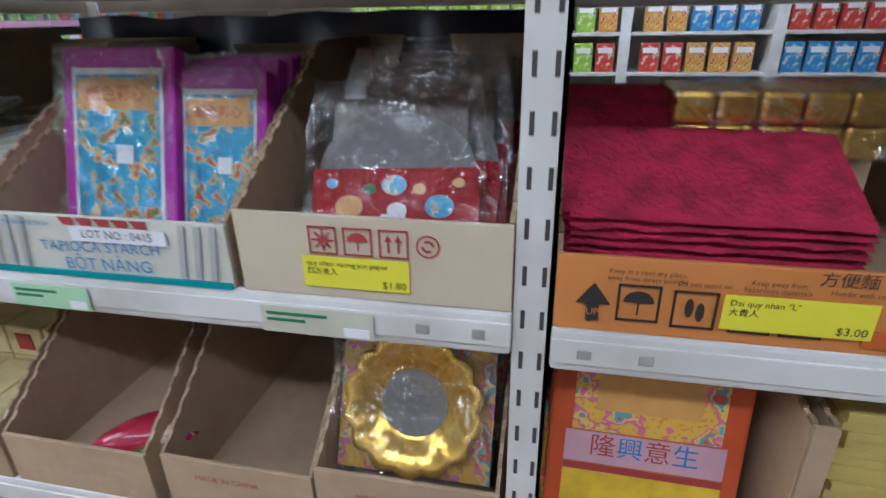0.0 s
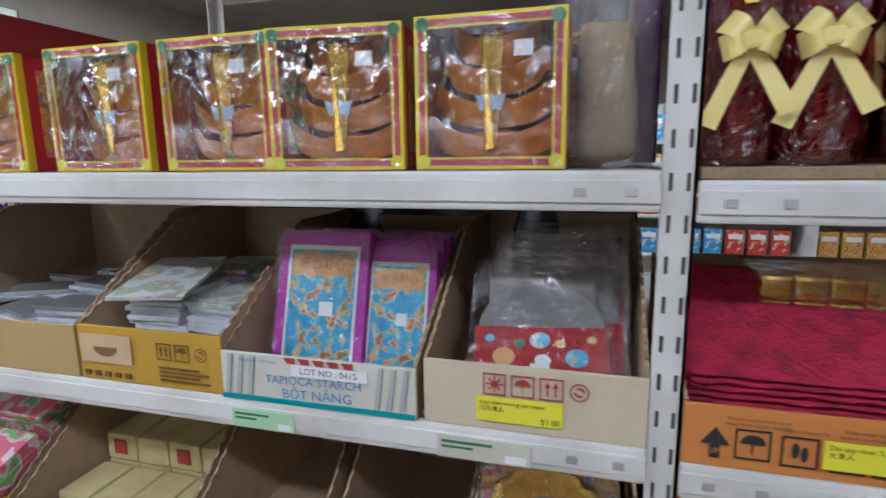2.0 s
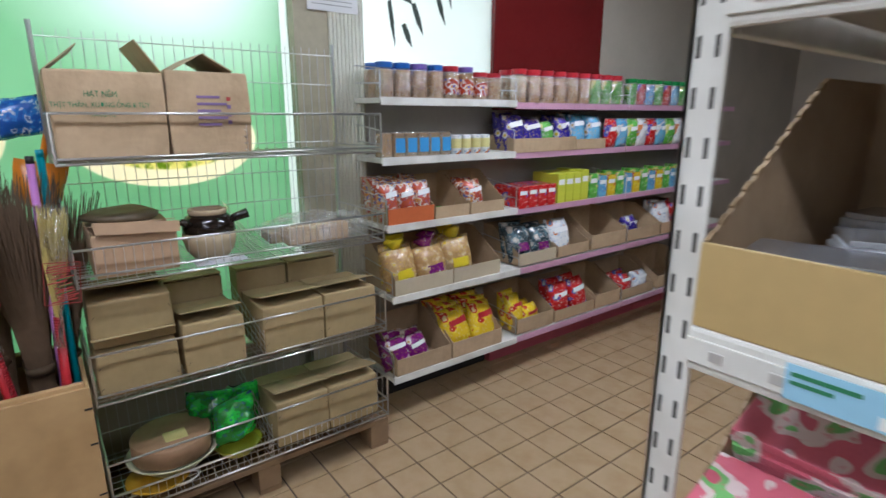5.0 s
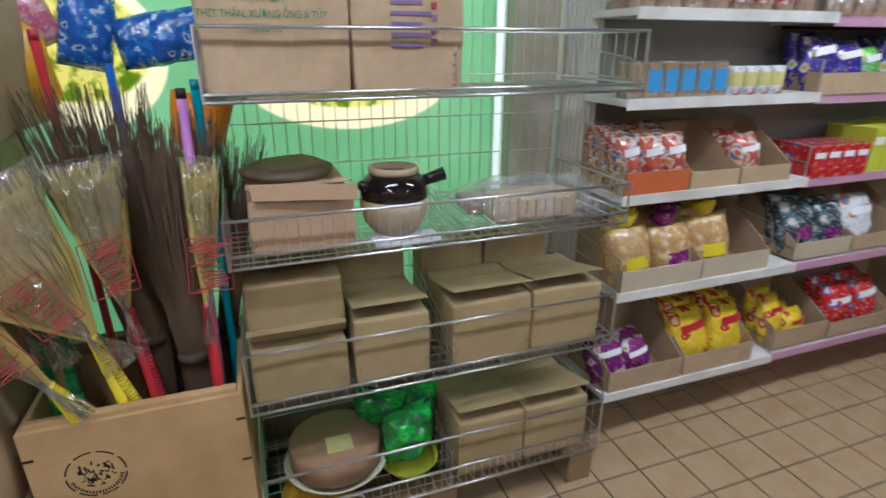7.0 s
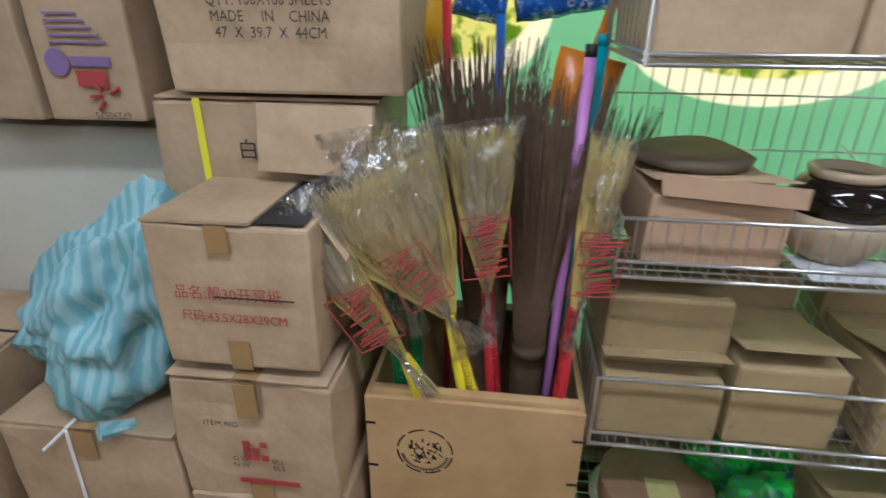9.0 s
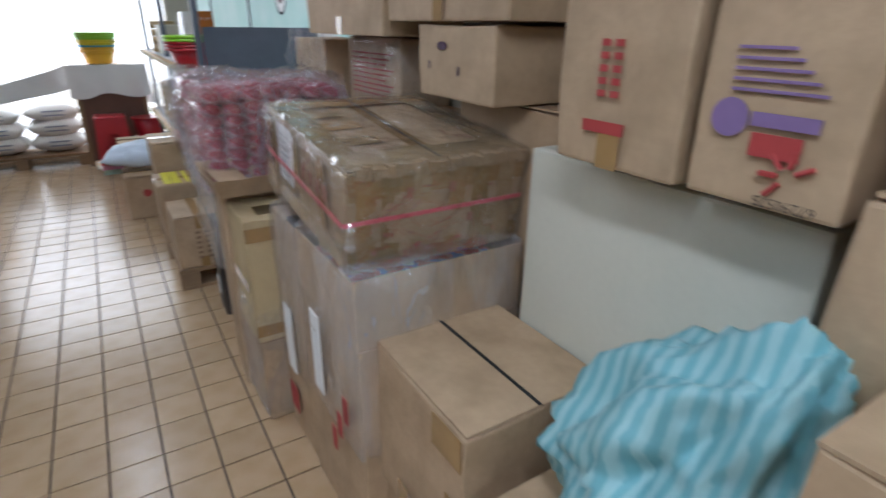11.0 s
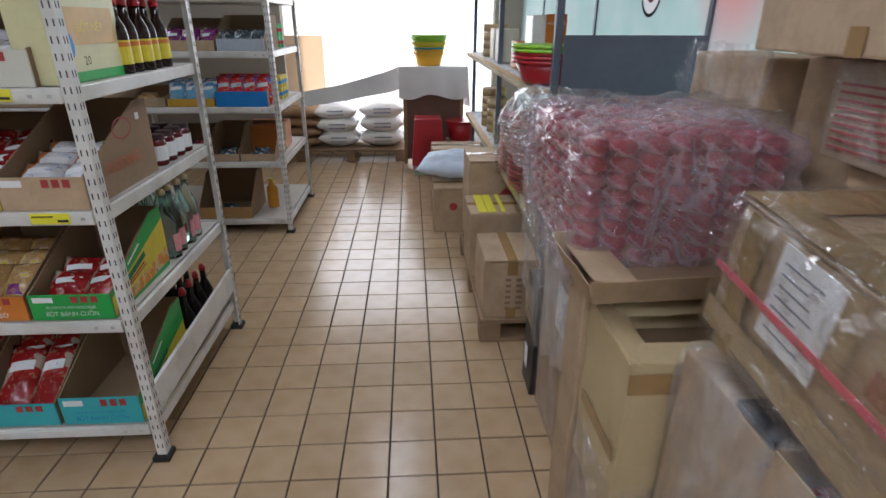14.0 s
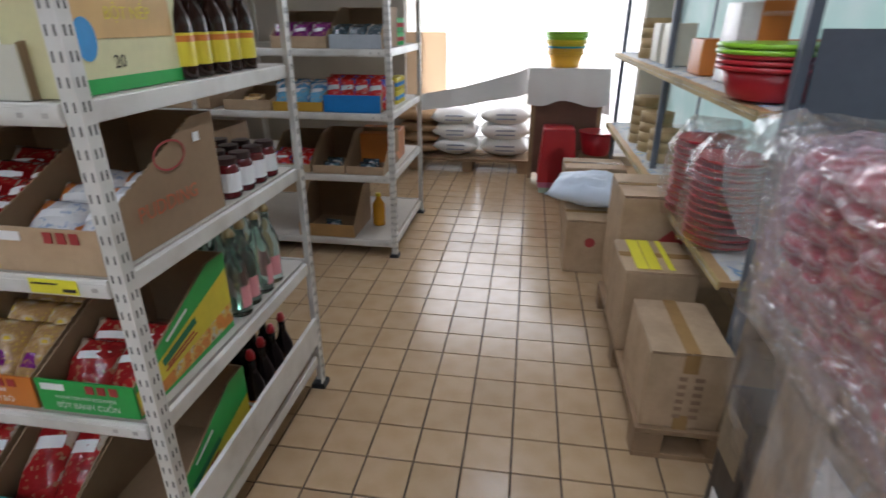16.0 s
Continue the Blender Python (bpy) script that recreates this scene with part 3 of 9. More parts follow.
ROW1 = "white boltless steel shelving filled with cut-open cartons"
shelving(ROW1, -1.228, -0.010, 0.41, 1.34, (0.15, 0.58, 0.972, 1.286, 1.583, 2.1), 2.3, "0 e0")
shelving(ROW1, -0.010, 1.21, 0.41, 1.34, (0.15, 0.58, 0.962, 1.276, 1.573, 2.1), 2.3, "0 1")
ROW2 = "white boltless steel shelving with bottles and dry goods"
for (x0, x1, en) in ((-1.195, 0.03, "0 e0"), (0.03, 1.25, "0 1")):
    shelving(ROW2, x0, x1, -3.08, -4.0, (0.16, 0.575, 0.94, 1.285, 1.62, 2.0), 2.1, en)
    shelving(ROW2, x0, x1, -5.33, -6.23, (0.11, 0.535, 0.91, 1.265, 1.60, 2.0), 2.1, en)

# ---- wire rack beside the poster window ----
def wire_rack():
    e = thing("wire_rack", pose(-3.0, 0.51, 0), "chromed wire basket rack standing on a wooden pallet", "rack")
    ox, oy = -3.0, 0.51
    def W(x, y, z):
        return (x - ox, y - oy, z)
    xb, xf, y0, y1 = -3.20, -2.81, -0.005, 1.03
    b = bmesh.new()
    for k in range(31):
        y = y0 + (y1 - y0) * k / 30
        rod(b, W(xb, y, 0.16), W(xb, y, 1.74), 0.0016, 4)
    for k in range(14):
        z = 0.18 + 0.118 * k
        rod(b, W(xb + 0.003, y0, z), W(xb + 0.003, y1, z), 0.0022, 5)
    tagged(part("wire_back", b, CHROME, e), kind="stuff")
    for y in (y0, y1):
        b = bmesh.new()
        rod(b, W(xb, y, 0.14), W(xb, y, 1.76), 0.008, 8)
        part("post", b, CHROME, e)
    for zb, zr, zt in ((0.20, 0.27, 0.385), (0.595, 0.625, 0.76), (0.98, 1.01, 1.09), (1.335, 1.35, 1.475)):
        slant = -0.02
        b = bmesh.new()
        for k in range(27):
            y = y0 + (y1 - y0) * k / 26
            rod(b, W(xb, y, zb + 0.004), W(xf, y, zb), 0.0016, 4)
        for k in range(11):
            x = xb + (xf - xb) * k / 10
            rod(b, W(x, y0, zb - 0.002), W(x, y1, zb - 0.002), 0.0018, 4)
        base = tagged(part("basket_floor", b, CHROME, e), kind="stuff")
        for z in (zb, zr, zt):
            b = bmesh.new()
            rod(b, W(xf, y0, z), W(xf, y1, z), 0.0038, 8)
            part("front_rail", b, CHROME, e, smooth=True)
        b = bmesh.new()
        for k in range(1, 40):
            y = y0 + (y1 - y0) * k / 40
            rod(b, W(xf, y, zb), W(xf, y, zr + (0.0 if zt - zr > 0.1 else zt - zr)), 0.0012, 4)
        tagged(part("wire_front", b, CHROME, e), kind="stuff")
        b = bmesh.new()
        for y in (y0, y1):
            for z in (zb, zr, zt):
                rod(b, W(xb, y, z), W(xf, y, z), 0.0032, 6)
            rod(b, W(xf, y, zb - 0.004), W(xf, y, zt + 0.002), 0.0038, 6)
            for k in range(1, 9):
                x = xb + (xf - xb) * k / 9
                rod(b, W(x, y, zb), W(x, y, zt), 0.0014, 4)
        tagged(part("wire_side", b, CHROME, e), kind="stuff")
        b = bmesh.new()
        for k in range(1, 5):
            rod(b, W(xb, 0.52, zb + (zt - zb) * k / 4 + 0.05), W(xf, 0.52, zb + (zt - zb) * k / 4 * 0.6), 0.0016, 4)
        for k in range(9):
            x = xb + (xf - xb) * k / 8
            rod(b, W(x, 0.52, zb), W(x, 0.52, zb + (zt - zb) * (1.25 - 0.5 * k / 8)), 0.0014, 4)
        tagged(part("wire_divider", b, CHROME, e), kind="stuff")
    return e


wire_rack()


def pallet(m, lx, ly, label, h=0.14, boards=7):
    e = thing("wooden_pallet", m, label, "pallet", "wooden pallets")
    for k in range(boards):
        x = -lx / 2 + (lx - 0.09) * k / (boards - 1)
        part("deck_board", cube(x, x + 0.09, -ly / 2, ly / 2, h - 0.022, h, 0.003), WOOD_RAW, e)
    for y in (-ly / 2, -0.045, ly / 2 - 0.09):
        for x in (-lx / 2, -0.05, lx / 2 - 0.1):
            part("block", cube(x, x + 0.1, y, y + 0.09, 0.02, h - 0.022, 0.004), WOOD_RAW, e)
        part("runner", cube(-lx / 2, lx / 2, y, y + 0.09, 0, 0.02, 0.002), WOOD_RAW, e)
    return e


pallet(pose(-3.08, 0.52, 0), 0.40, 1.10, "low brown wooden pallet under the wire rack", 0.135)

# ---- gondola with snacks ----
GOND_BACK = surface("grey beige gondola back", (0.36, 0.33, 0.30), 0.6, vary=0.05)
PINK_PLINTH = surface("pink painted plinth", (0.50, 0.10, 0.14), 0.45, vary=0.06)
PINK_RAIL = surface("mauve ticket rail", (0.55, 0.30, 0.42), 0.35, vary=0.05)
def gondola(y0, y1, levels, fronts, rail, plinth, label):
    e = thing("gondola_shelf", pose(-3.2, y0, 0), label, "shelving", "gondola shelving")
    part("back_panel", cube(-0.13, -0.115, 0, y1 - y0, 0.02, 1.58), GOND_BACK, e)
    part("plinth", cube(-0.115, -0.03 if plinth else -0.06, 0.01, y1 - y0 - 0.002, 0, 0.17), PINK_PLINTH if plinth else BLACK, e)
    for z, xf in zip(levels, fronts):
        s = part("shelf", cube(-0.115, xf + 3.2, 0, y1 - y0 - 0.003, z - 0.022, z, 0.003), WHITE_STEEL, e)
        part("ticket_rail", cube(xf + 3.2, xf + 3.206, 0.004, y1 - y0 - 0.006, z - 0.032, z + 0.002, 0.001), rail, s)
    for y in (0.004,):
        b = bmesh.new()
        for z, xf in zip(levels, fronts):
            rod(b, (-0.115, y, z + 0.15), (xf + 3.2, y, z + 0.12), 0.0025, 5)
            rod(b, (-0.115, y, z + 0.07), (xf + 3.2, y, z + 0.06), 0.0025, 5)
            rod(b, (xf + 3.2, y, z), (xf + 3.2, y, z + 0.12), 0.0028, 5)
        tagged(part("end_guard", b, CHROME, e), kind="stuff")
    return e


G_LEV = (0.245, 0.655, 0.985, 1.285, 1.545)
G_FR = (-2.99, -2.985, -3.02, -3.05, -3.05)
gondola(1.17, 2.0, G_LEV, G_FR, WHITE_STEEL, False, "white steel gondola shelf stocked with snack boxes")
gondola(2.0, 3.0, tuple(z - 0.01 for z in G_LEV), tuple(x - 0.02 for x in G_FR), PINK_RAIL, True, "gondola shelf with mauve ticket rails and pink plinth")
gondola(3.0, 4.4, tuple(z - 0.01 for z in G_LEV), tuple(x - 0.02 for x in G_FR), PINK_RAIL, True, "gondola shelf with mauve ticket rails and pink plinth")

# ---- stacked cartons along the west wall (front to +x) ----
def wp(x, y, z, turn=0):
    return pose(x, y, z, 0, 0, 90 + turn)


# cartons beside the crate
PRINTED = carton(wp(-2.70, -0.665, 0.80), 0.29, 0.435, 0.285, "brown carton with red printed size, one flap open", 3, flaps=False, tape=False)
ITEM = carton(wp(-2.69, -0.665, 0.475), 0.32, 0.44, 0.30, "bulging taped brown carton with red print", 4, seam="y", amount=0.008)
carton(wp(-2.68, -0.66, 0.0), 0.33, 0.45, 0.472, "plain brown carton at the foot of a stack", 5, seam="y")
BAGBOX = carton(wp(-2.69, -1.045, 0.285), 0.40, 0.45, 0.325, "brown carton tied with white string", 6, seam="y", amount=0.006)
carton(wp(-2.69, -1.045, 0.0), 0.41, 0.45, 0.28, "plain brown carton at the foot of a stack", 7)
LIDDED = carton(wp(-2.675, -1.555, 0.30), 0.50, 0.365, 0.415, "brown carton with an open lid seam and taped corners", 8, seam="x", amount=0.006, tape=False)
# Black strip along the lid seam, painting the shade between the flaps.
part("seam_shade", crush(cube(-0.248, 0.248, 0.177, 0.186, 0.4185, 0.4205), 0.003, 20), BLACK, LIDDED, "black strip for the shade between lid flaps")
for x0, x1, z0, z1 in ((0.14, 0.245, 0.33, 0.41), (-0.02, 0.03, 0.0, 0.09), (0.19, 0.245, 0.10, 0.24)):
    part("tape", crush(cube(x0, x1, -0.0085, -0.0070, z0, z1), 0.0015, 20), TAPE, LIDDED, "strip of glossy brown packing tape")
carton(wp(-2.69, -1.55, 0.0), 0.48, 0.355, 0.297, "plain brown carton at the foot of a stack", 9)
# big white-coated box behind
carton(wp(-3.05, -1.29, 0.0), 0.64, 0.27, 1.165, "tall off-white board box standing against the wall", 10, CARD_WHITE, flaps=False, tape=False, amount=0.002)
FLOWER = carton(wp(-2.95, -0.69, 0.78), 0.46, 0.33, 0.465, "brown carton with yellow strap and black print", 11, flaps=False, tape=False)
carton(wp(-3.16, -0.69, 0.0), 0.46, 0.12, 0.775, "plain brown carton against the wall", 12, tape=False)
CHINA = carton(wp(-2.93, -0.625, 1.26), 0.45, 0.36, 0.44, "large brown carton with black printed size and origin", 13, seam="y", amount=0.009, tape=False)
SOAP = carton(wp(-2.95, -1.04, 1.195), 0.205, 0.32, 0.33, "brown soap-powder carton with red and purple print", 14, seam="y", tape=False)
REDBOX = carton(wp(-2.95, -1.30, 1.192), 0.26, 0.32, 0.36, "brown carton with red printed panel", 15, seam="y")
# wrapped tall cartons
WRAP1 = carton(wp(-2.63, -1.905, 0.0), 0.43, 0.48, 0.70, "tall stretch-wrapped carton with red print", 16, seam="y", flaps=False, tape=False)
TAPED = carton(wp(-2.645, -2.075, 0.903) @ pose(0, 0, 0, 0, 7, 0), 0.60, 0.50, 0.25, "heavily taped carton with pink strap and white label", 17, seam="x", amount=0.007)
carton(wp(-2.55, -2.565, 0.0), 0.275, 0.45, 0.338, "plain brown carton at the foot of a stack", 26)
carton(wp(-2.532, -2.768, 0.0), 0.125, 0.46, 0.842, "narrow tan carton standing between stacks", 27, flaps=False, tape=False)


def opened_box(m, w, d, h, label, material, seed, fill):
    """A worn carton standing open: four walls, folded flaps and an inside coloured darker for its shade."""
    e = thing("cardboard_box", m, label, "cardboard box", "stacked cartons")
    t = 0.006
    part("base", cube(-w / 2, w / 2, 0, d, 0, t), CARD_IN, e)
    for x0, x1, y0, y1 in ((-w / 2, w / 2, 0, t), (-w / 2, w / 2, d - t, d), (-w / 2, -w / 2 + t, t, d - t), (w / 2 - t, w / 2, t, d - t)):
        b = cube(x0, x1, y0, y1, t, h, 0.002)
        bmesh.ops.subdivide_edges(b, edges=[q for q in b.edges if q.calc_length() > 0.1], cuts=7, use_grid_fill=True)
        for v in b.verts:
            k = noise.noise_vector(v.co * 9 + Vector((seed, 0, 0)))
            v.co += Vector((k.x, k.y, k.z * 1.4 * max(0, v.co.z / h - 0.6))) * 0.007
        part("wall", b, material, e)
    for (x0, x1, y0, y1, hinge, axis, a) in ((-w / 2 + 0.002, w / 2 - 0.002, 0.0, 0.075, (0, 0, h), "X", -14), (w / 2 - 0.10, w / 2, 0.02, d - 0.02, (w / 2, 0, h), "Y", -9), (-w / 2, -w / 2 + 0.05, 0.05, d - 0.03, (-w / 2, 0, h), "Y", 24)):
        b = cube(x0, x1, y0, y1, h, h + 0.006, 0.002)
        bmesh.ops.subdivide_edges(b, edges=[q for q in b.edges if q.calc_length() > 0.05], cuts=5, use_grid_fill=True)
        bmesh.ops.rotate(b, verts=b.verts, cent=hinge, matrix=Matrix.Rotation(radians(a), 3, axis))
        part("flap", crush(b, 0.006, 13, seed), material, e, "worn folded flap")
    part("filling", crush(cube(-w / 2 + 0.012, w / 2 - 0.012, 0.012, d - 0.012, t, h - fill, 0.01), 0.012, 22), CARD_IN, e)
    for z0, z1 in ((h - 0.07, h - 0.02), (0.03, 0.075)):
        part("tape", crush(cube(w / 2 + 0.003, w / 2 + 0.004, -0.002, d * 0.7, z0, z1), 0.001, 20), TAPE, e, "strip of glossy brown packing tape")
    part("tape", crush(cube(-w / 2 + 0.03, w / 2 - 0.02, -0.0055, -0.0045, h * 0.42, h * 0.5), 0.001, 20), TAPE, e, "strip of glossy brown packing tape")
    return e


CREAM = opened_box(wp(-2.545, -2.565, 0.342), 0.27, 0.46, 0.465, "tall worn cream carton standing open", CARD_PALE, 19, 0.07)
carton(wp(-3.16, -1.86, 0.0), 0.44, 0.16, 1.225, "plain brown carton column against the wall", 20, tape=False)
BANANA = carton(wp(-3.03, -1.92, 1.235), 0.36, 0.28, 0.19, "fruit carton with hand holes", 21, flaps=False, tape=False)
carton(wp(-3.15, -2.45, 0.0), 0.58, 0.17, 1.142, "tall brown cartons wrapped in film", 22, tape=False)
carton(wp(-3.02, -1.98, 1.43), 0.60, 0.30, 0.34, "large brown carton on top of a stack", 23, seam="y")
carton(wp(-3.02, -2.665, 1.385), 0.70, 0.30, 0.34, "large pale brown carton on top of a stack", 24, seam="y")
carton(wp(-3.20, -2.90, 0.0), 0.28, 0.12, 1.37, "tall brown carton against the wall", 25, tape=False)

# crate for brooms
def crate():
    e = thing("wooden_crate", pose(-2.80, -0.245, 0, 0, 0, 90), "pale plywood crate with a black round stamp, brooms inside", "crate")
    w, d, h = 0.455, 0.42, 0.672
    part("front_panel", cube(-w / 2, w / 2, 0, 0.012, 0, h, 0.002), WOOD_PALE, e)
    part("back_panel", cube(-w / 2, w / 2, d - 0.012, d, 0, h, 0.002), WOOD_PALE, e)
    for s in (-1, 1):
        part("side_panel", cube(min(s * w / 2, s * (w / 2 - 0.012)), max(s * w / 2, s * (w / 2 - 0.012)), 0.0122, d - 0.0122, 0, h, 0.002), WOOD_PALE, e)
    part("top_batten", cube(-w / 2 + 0.0125, w / 2 - 0.0125, 0.0125, 0.035, h - 0.035, h + 0.012, 0.003), WOOD_PALE, e)
    part("top_batten", cube(-w / 2 + 0.0125, w / 2 - 0.0125, d - 0.05, d - 0.0125, h - 0.03, h + 0.012, 0.003), WOOD_RAW, e)
    part("bottom", cube(-w / 2 + 0.0125, w / 2 - 0.0125, 0.0125, d - 0.0125, 0.02, 0.035), WOOD_RAW, e)
    for z in (0.12, 0.3, 0.48, 0.6):
        for s in (-1, 1):
            part("corner_staple", cube(min(s * w / 2, s * (w / 2 - 0.022)), max(s * w / 2, s * (w / 2 - 0.022)), -0.0015, 0.0, z, z + 0.006), BLACK, e)
    ring = bmesh.new()
    n = 40
    for k in range(n):
        if k % 5 == 4:
            continue
        a, b = 2 * math.pi * k / n, 2 * math.pi * (k + 1) / n
        ro, ri = 0.062, 0.058
        ring.faces.new([ring.verts.new((-0.10 + r * math.cos(t), -0.0008, 0.535 + r * math.sin(t))) for r, t in ((ro, a), (ro, b), (ri, b), (ri, a))])
    part("stamp", ring, INK_BLACK, e, "black round stamp")
    inner = bmesh.new()
    rs = random.Random(6)
    for k in range(46):
        a, r = rs.uniform(0, 6.28), 0.036 * rs.random() ** 0.6
        x, z, q = -0.10 + r * math.cos(a), 0.535 + r * math.sin(a), rs.uniform(0, 6.28)
        l, w = rs.uniform(0.003, 0.009), rs.uniform(0.001, 0.0025)
        u, v = Vector((math.cos(q), 0, math.sin(q))), Vector((-math.sin(q), 0, math.cos(q)))
        c0 = Vector((x, -0.0008, z))
        inner.faces.new([inner.verts.new(c0 + u * sx * l + v * sz * w) for sx, sz in ((-1, -1), (1, -1), (1, 1), (-1, 1))])
    for k in range(22):
        a = math.pi * (1.08 + 0.84 * k / 21)
        c0 = Vector((-0.10 + 0.051 * math.cos(a), -0.0008, 0.535 + 0.051 * math.sin(a)))
        u = Vector((math.cos(a), 0, math.sin(a)))
        v = Vector((-u.z, 0, u.x))
        inner.faces.new([inner.verts.new(c0 + u * sx * 0.004 + v * sz * 0.0018) for sx, sz in ((-1, -1), (1, -1), (1, 1), (-1, 1))])
    part("stamp_mark", inner, INK_BLACK, e, "worn black stamped figure")
    return e


CRATE = crate()

GREY_STEEL = surface("blue-grey painted steel", (0.115, 0.135, 0.17), 0.5, vary=0.08)

# ---- goods on the first shelving ----
PURPLE = surface("purple paper", (0.44, 0.012, 0.36), 0.6, vary=0.06)
CYANART = printed("blue printed figures", [(0.03, 0.36, 0.60), (0.10, 0.46, 0.66), (0.66, 0.42, 0.16), (0.52, 0.12, 0.06), (0.10, 0.30, 0.10)], 62, 0.3, 2)
REDPAPER = surface("red paper", (0.48, 0.02, 0.03), 0.45, vary=0.08)
MAGENTA = surface("crimson tissue paper", (0.46, 0.012, 0.055), 0.8, vary=0.2, grain=160, patch=40, second=(0.22, 0.006, 0.025), bump=1.0, bump_dist=0.004)
PAPER = surface("grey-white paper edges", (0.62, 0.63, 0.66), 0.7, vary=0.12, grain=120, patch=30, bump=0.3)
CREAMPAPER = surface("cream joss paper", (0.66, 0.55, 0.26), 0.5, vary=0.1, grain=60, patch=12, second=(0.56, 0.45, 0.2))
NOTEART = printed("printed notes", [(0.60, 0.62, 0.60), (0.35, 0.42, 0.35), (0.48, 0.36, 0.16), (0.62, 0.62, 0.58)], 30, 0.35, 2)
PINKART = printed("pink and green printed paper", [(0.70, 0.16, 0.22), (0.75, 0.60, 0.58), (0.20, 0.52, 0.16), (0.66, 0.14, 0.20)], 24, 0.3, 1)
GOLD = surface("gold foil", (0.88, 0.56, 0.10), 0.24, 0.75, vary=0.06, grain=50, bump=0.4)
GOLDART = printed("gold and colour print", [(0.70, 0.42, 0.06), (0.62, 0.16, 0.30), (0.72, 0.52, 0.10), (0.12, 0.35, 0.45), (0.60, 0.10, 0.05)], 40, 0.3, 2)
SILVER = surface("silver grey film", (0.5, 0.5, 0.52), 0.25, 0.6, vary=0.1)
ORANGE_CLAY = surface("glossy orange paper ingot", (0.78, 0.29, 0.04), 0.3, vary=0.12, grain=30, bump=0.2)
BURG = surface("burgundy wrap", (0.25, 0.008, 0.02), 0.12, vary=0.2, grain=12, bump=0.5, bump_dist=0.01)
BOW = surface("pale gold ribbon", (0.82, 0.66, 0.22), 0.25, vary=0.08, grain=40)
DULL_GREY = surface("grey translucent disc", (0.20, 0.19, 0.185), 0.65, vary=0.1, grain=20)


def S(x, z, y=0.403):
    return pose(x, y, z)


def ticket(parent, x, z, w, h, material, lines, price="", y=-0.0035):
    """A price ticket on a front, with its words."""
    t = part("price_ticket", cube(x - w / 2, x + w / 2, y - 0.0008, y, z - h / 2, z + h / 2), material, parent, "paper price ticket")
    for k, s in enumerate(lines):
        lettering(s, h * 0.24, INK_BLACK, t, (x - w * 0.46, y - 0.0012, z + h * (0.28 - 0.27 * k)), align="LEFT")
    if price:
        lettering(price, h * 0.32, INK_BLACK, t, (x + w * 0.47, y - 0.0012, z - h * 0.3), align="RIGHT")
    return t


def paper_stack(m, w, d, h, label, n=9, material=None, top=None, seed=0, name="paper_stack", category="paper goods", lean=0.0, jitter=0.006):
    """Bundles of paper lying on one another, edges uneven."""
    material, top = material or PAPER, top or material or PAPER
    e = thing(name, m, label, category, "stacked paper goods")
    rng = random.Random(seed)
    for k in range(n):
        dx, dy = rng.uniform(-jitter, jitter), rng.uniform(-jitter, jitter) + lean * k
        t = h / n
        b = cube(-w / 2 + dx, w / 2 + dx, dy, d + dy, k * t, (k + 1) * t - 0.0006, 0.0008)
        bmesh.ops.rotate(b, verts=b.verts, cent=(0, d / 2, 0), matrix=Matrix.Rotation(rng.uniform(-0.04, 0.04), 3, "Z"))
        part("sheaf", b, top if k == n - 1 else material, e)
    return e


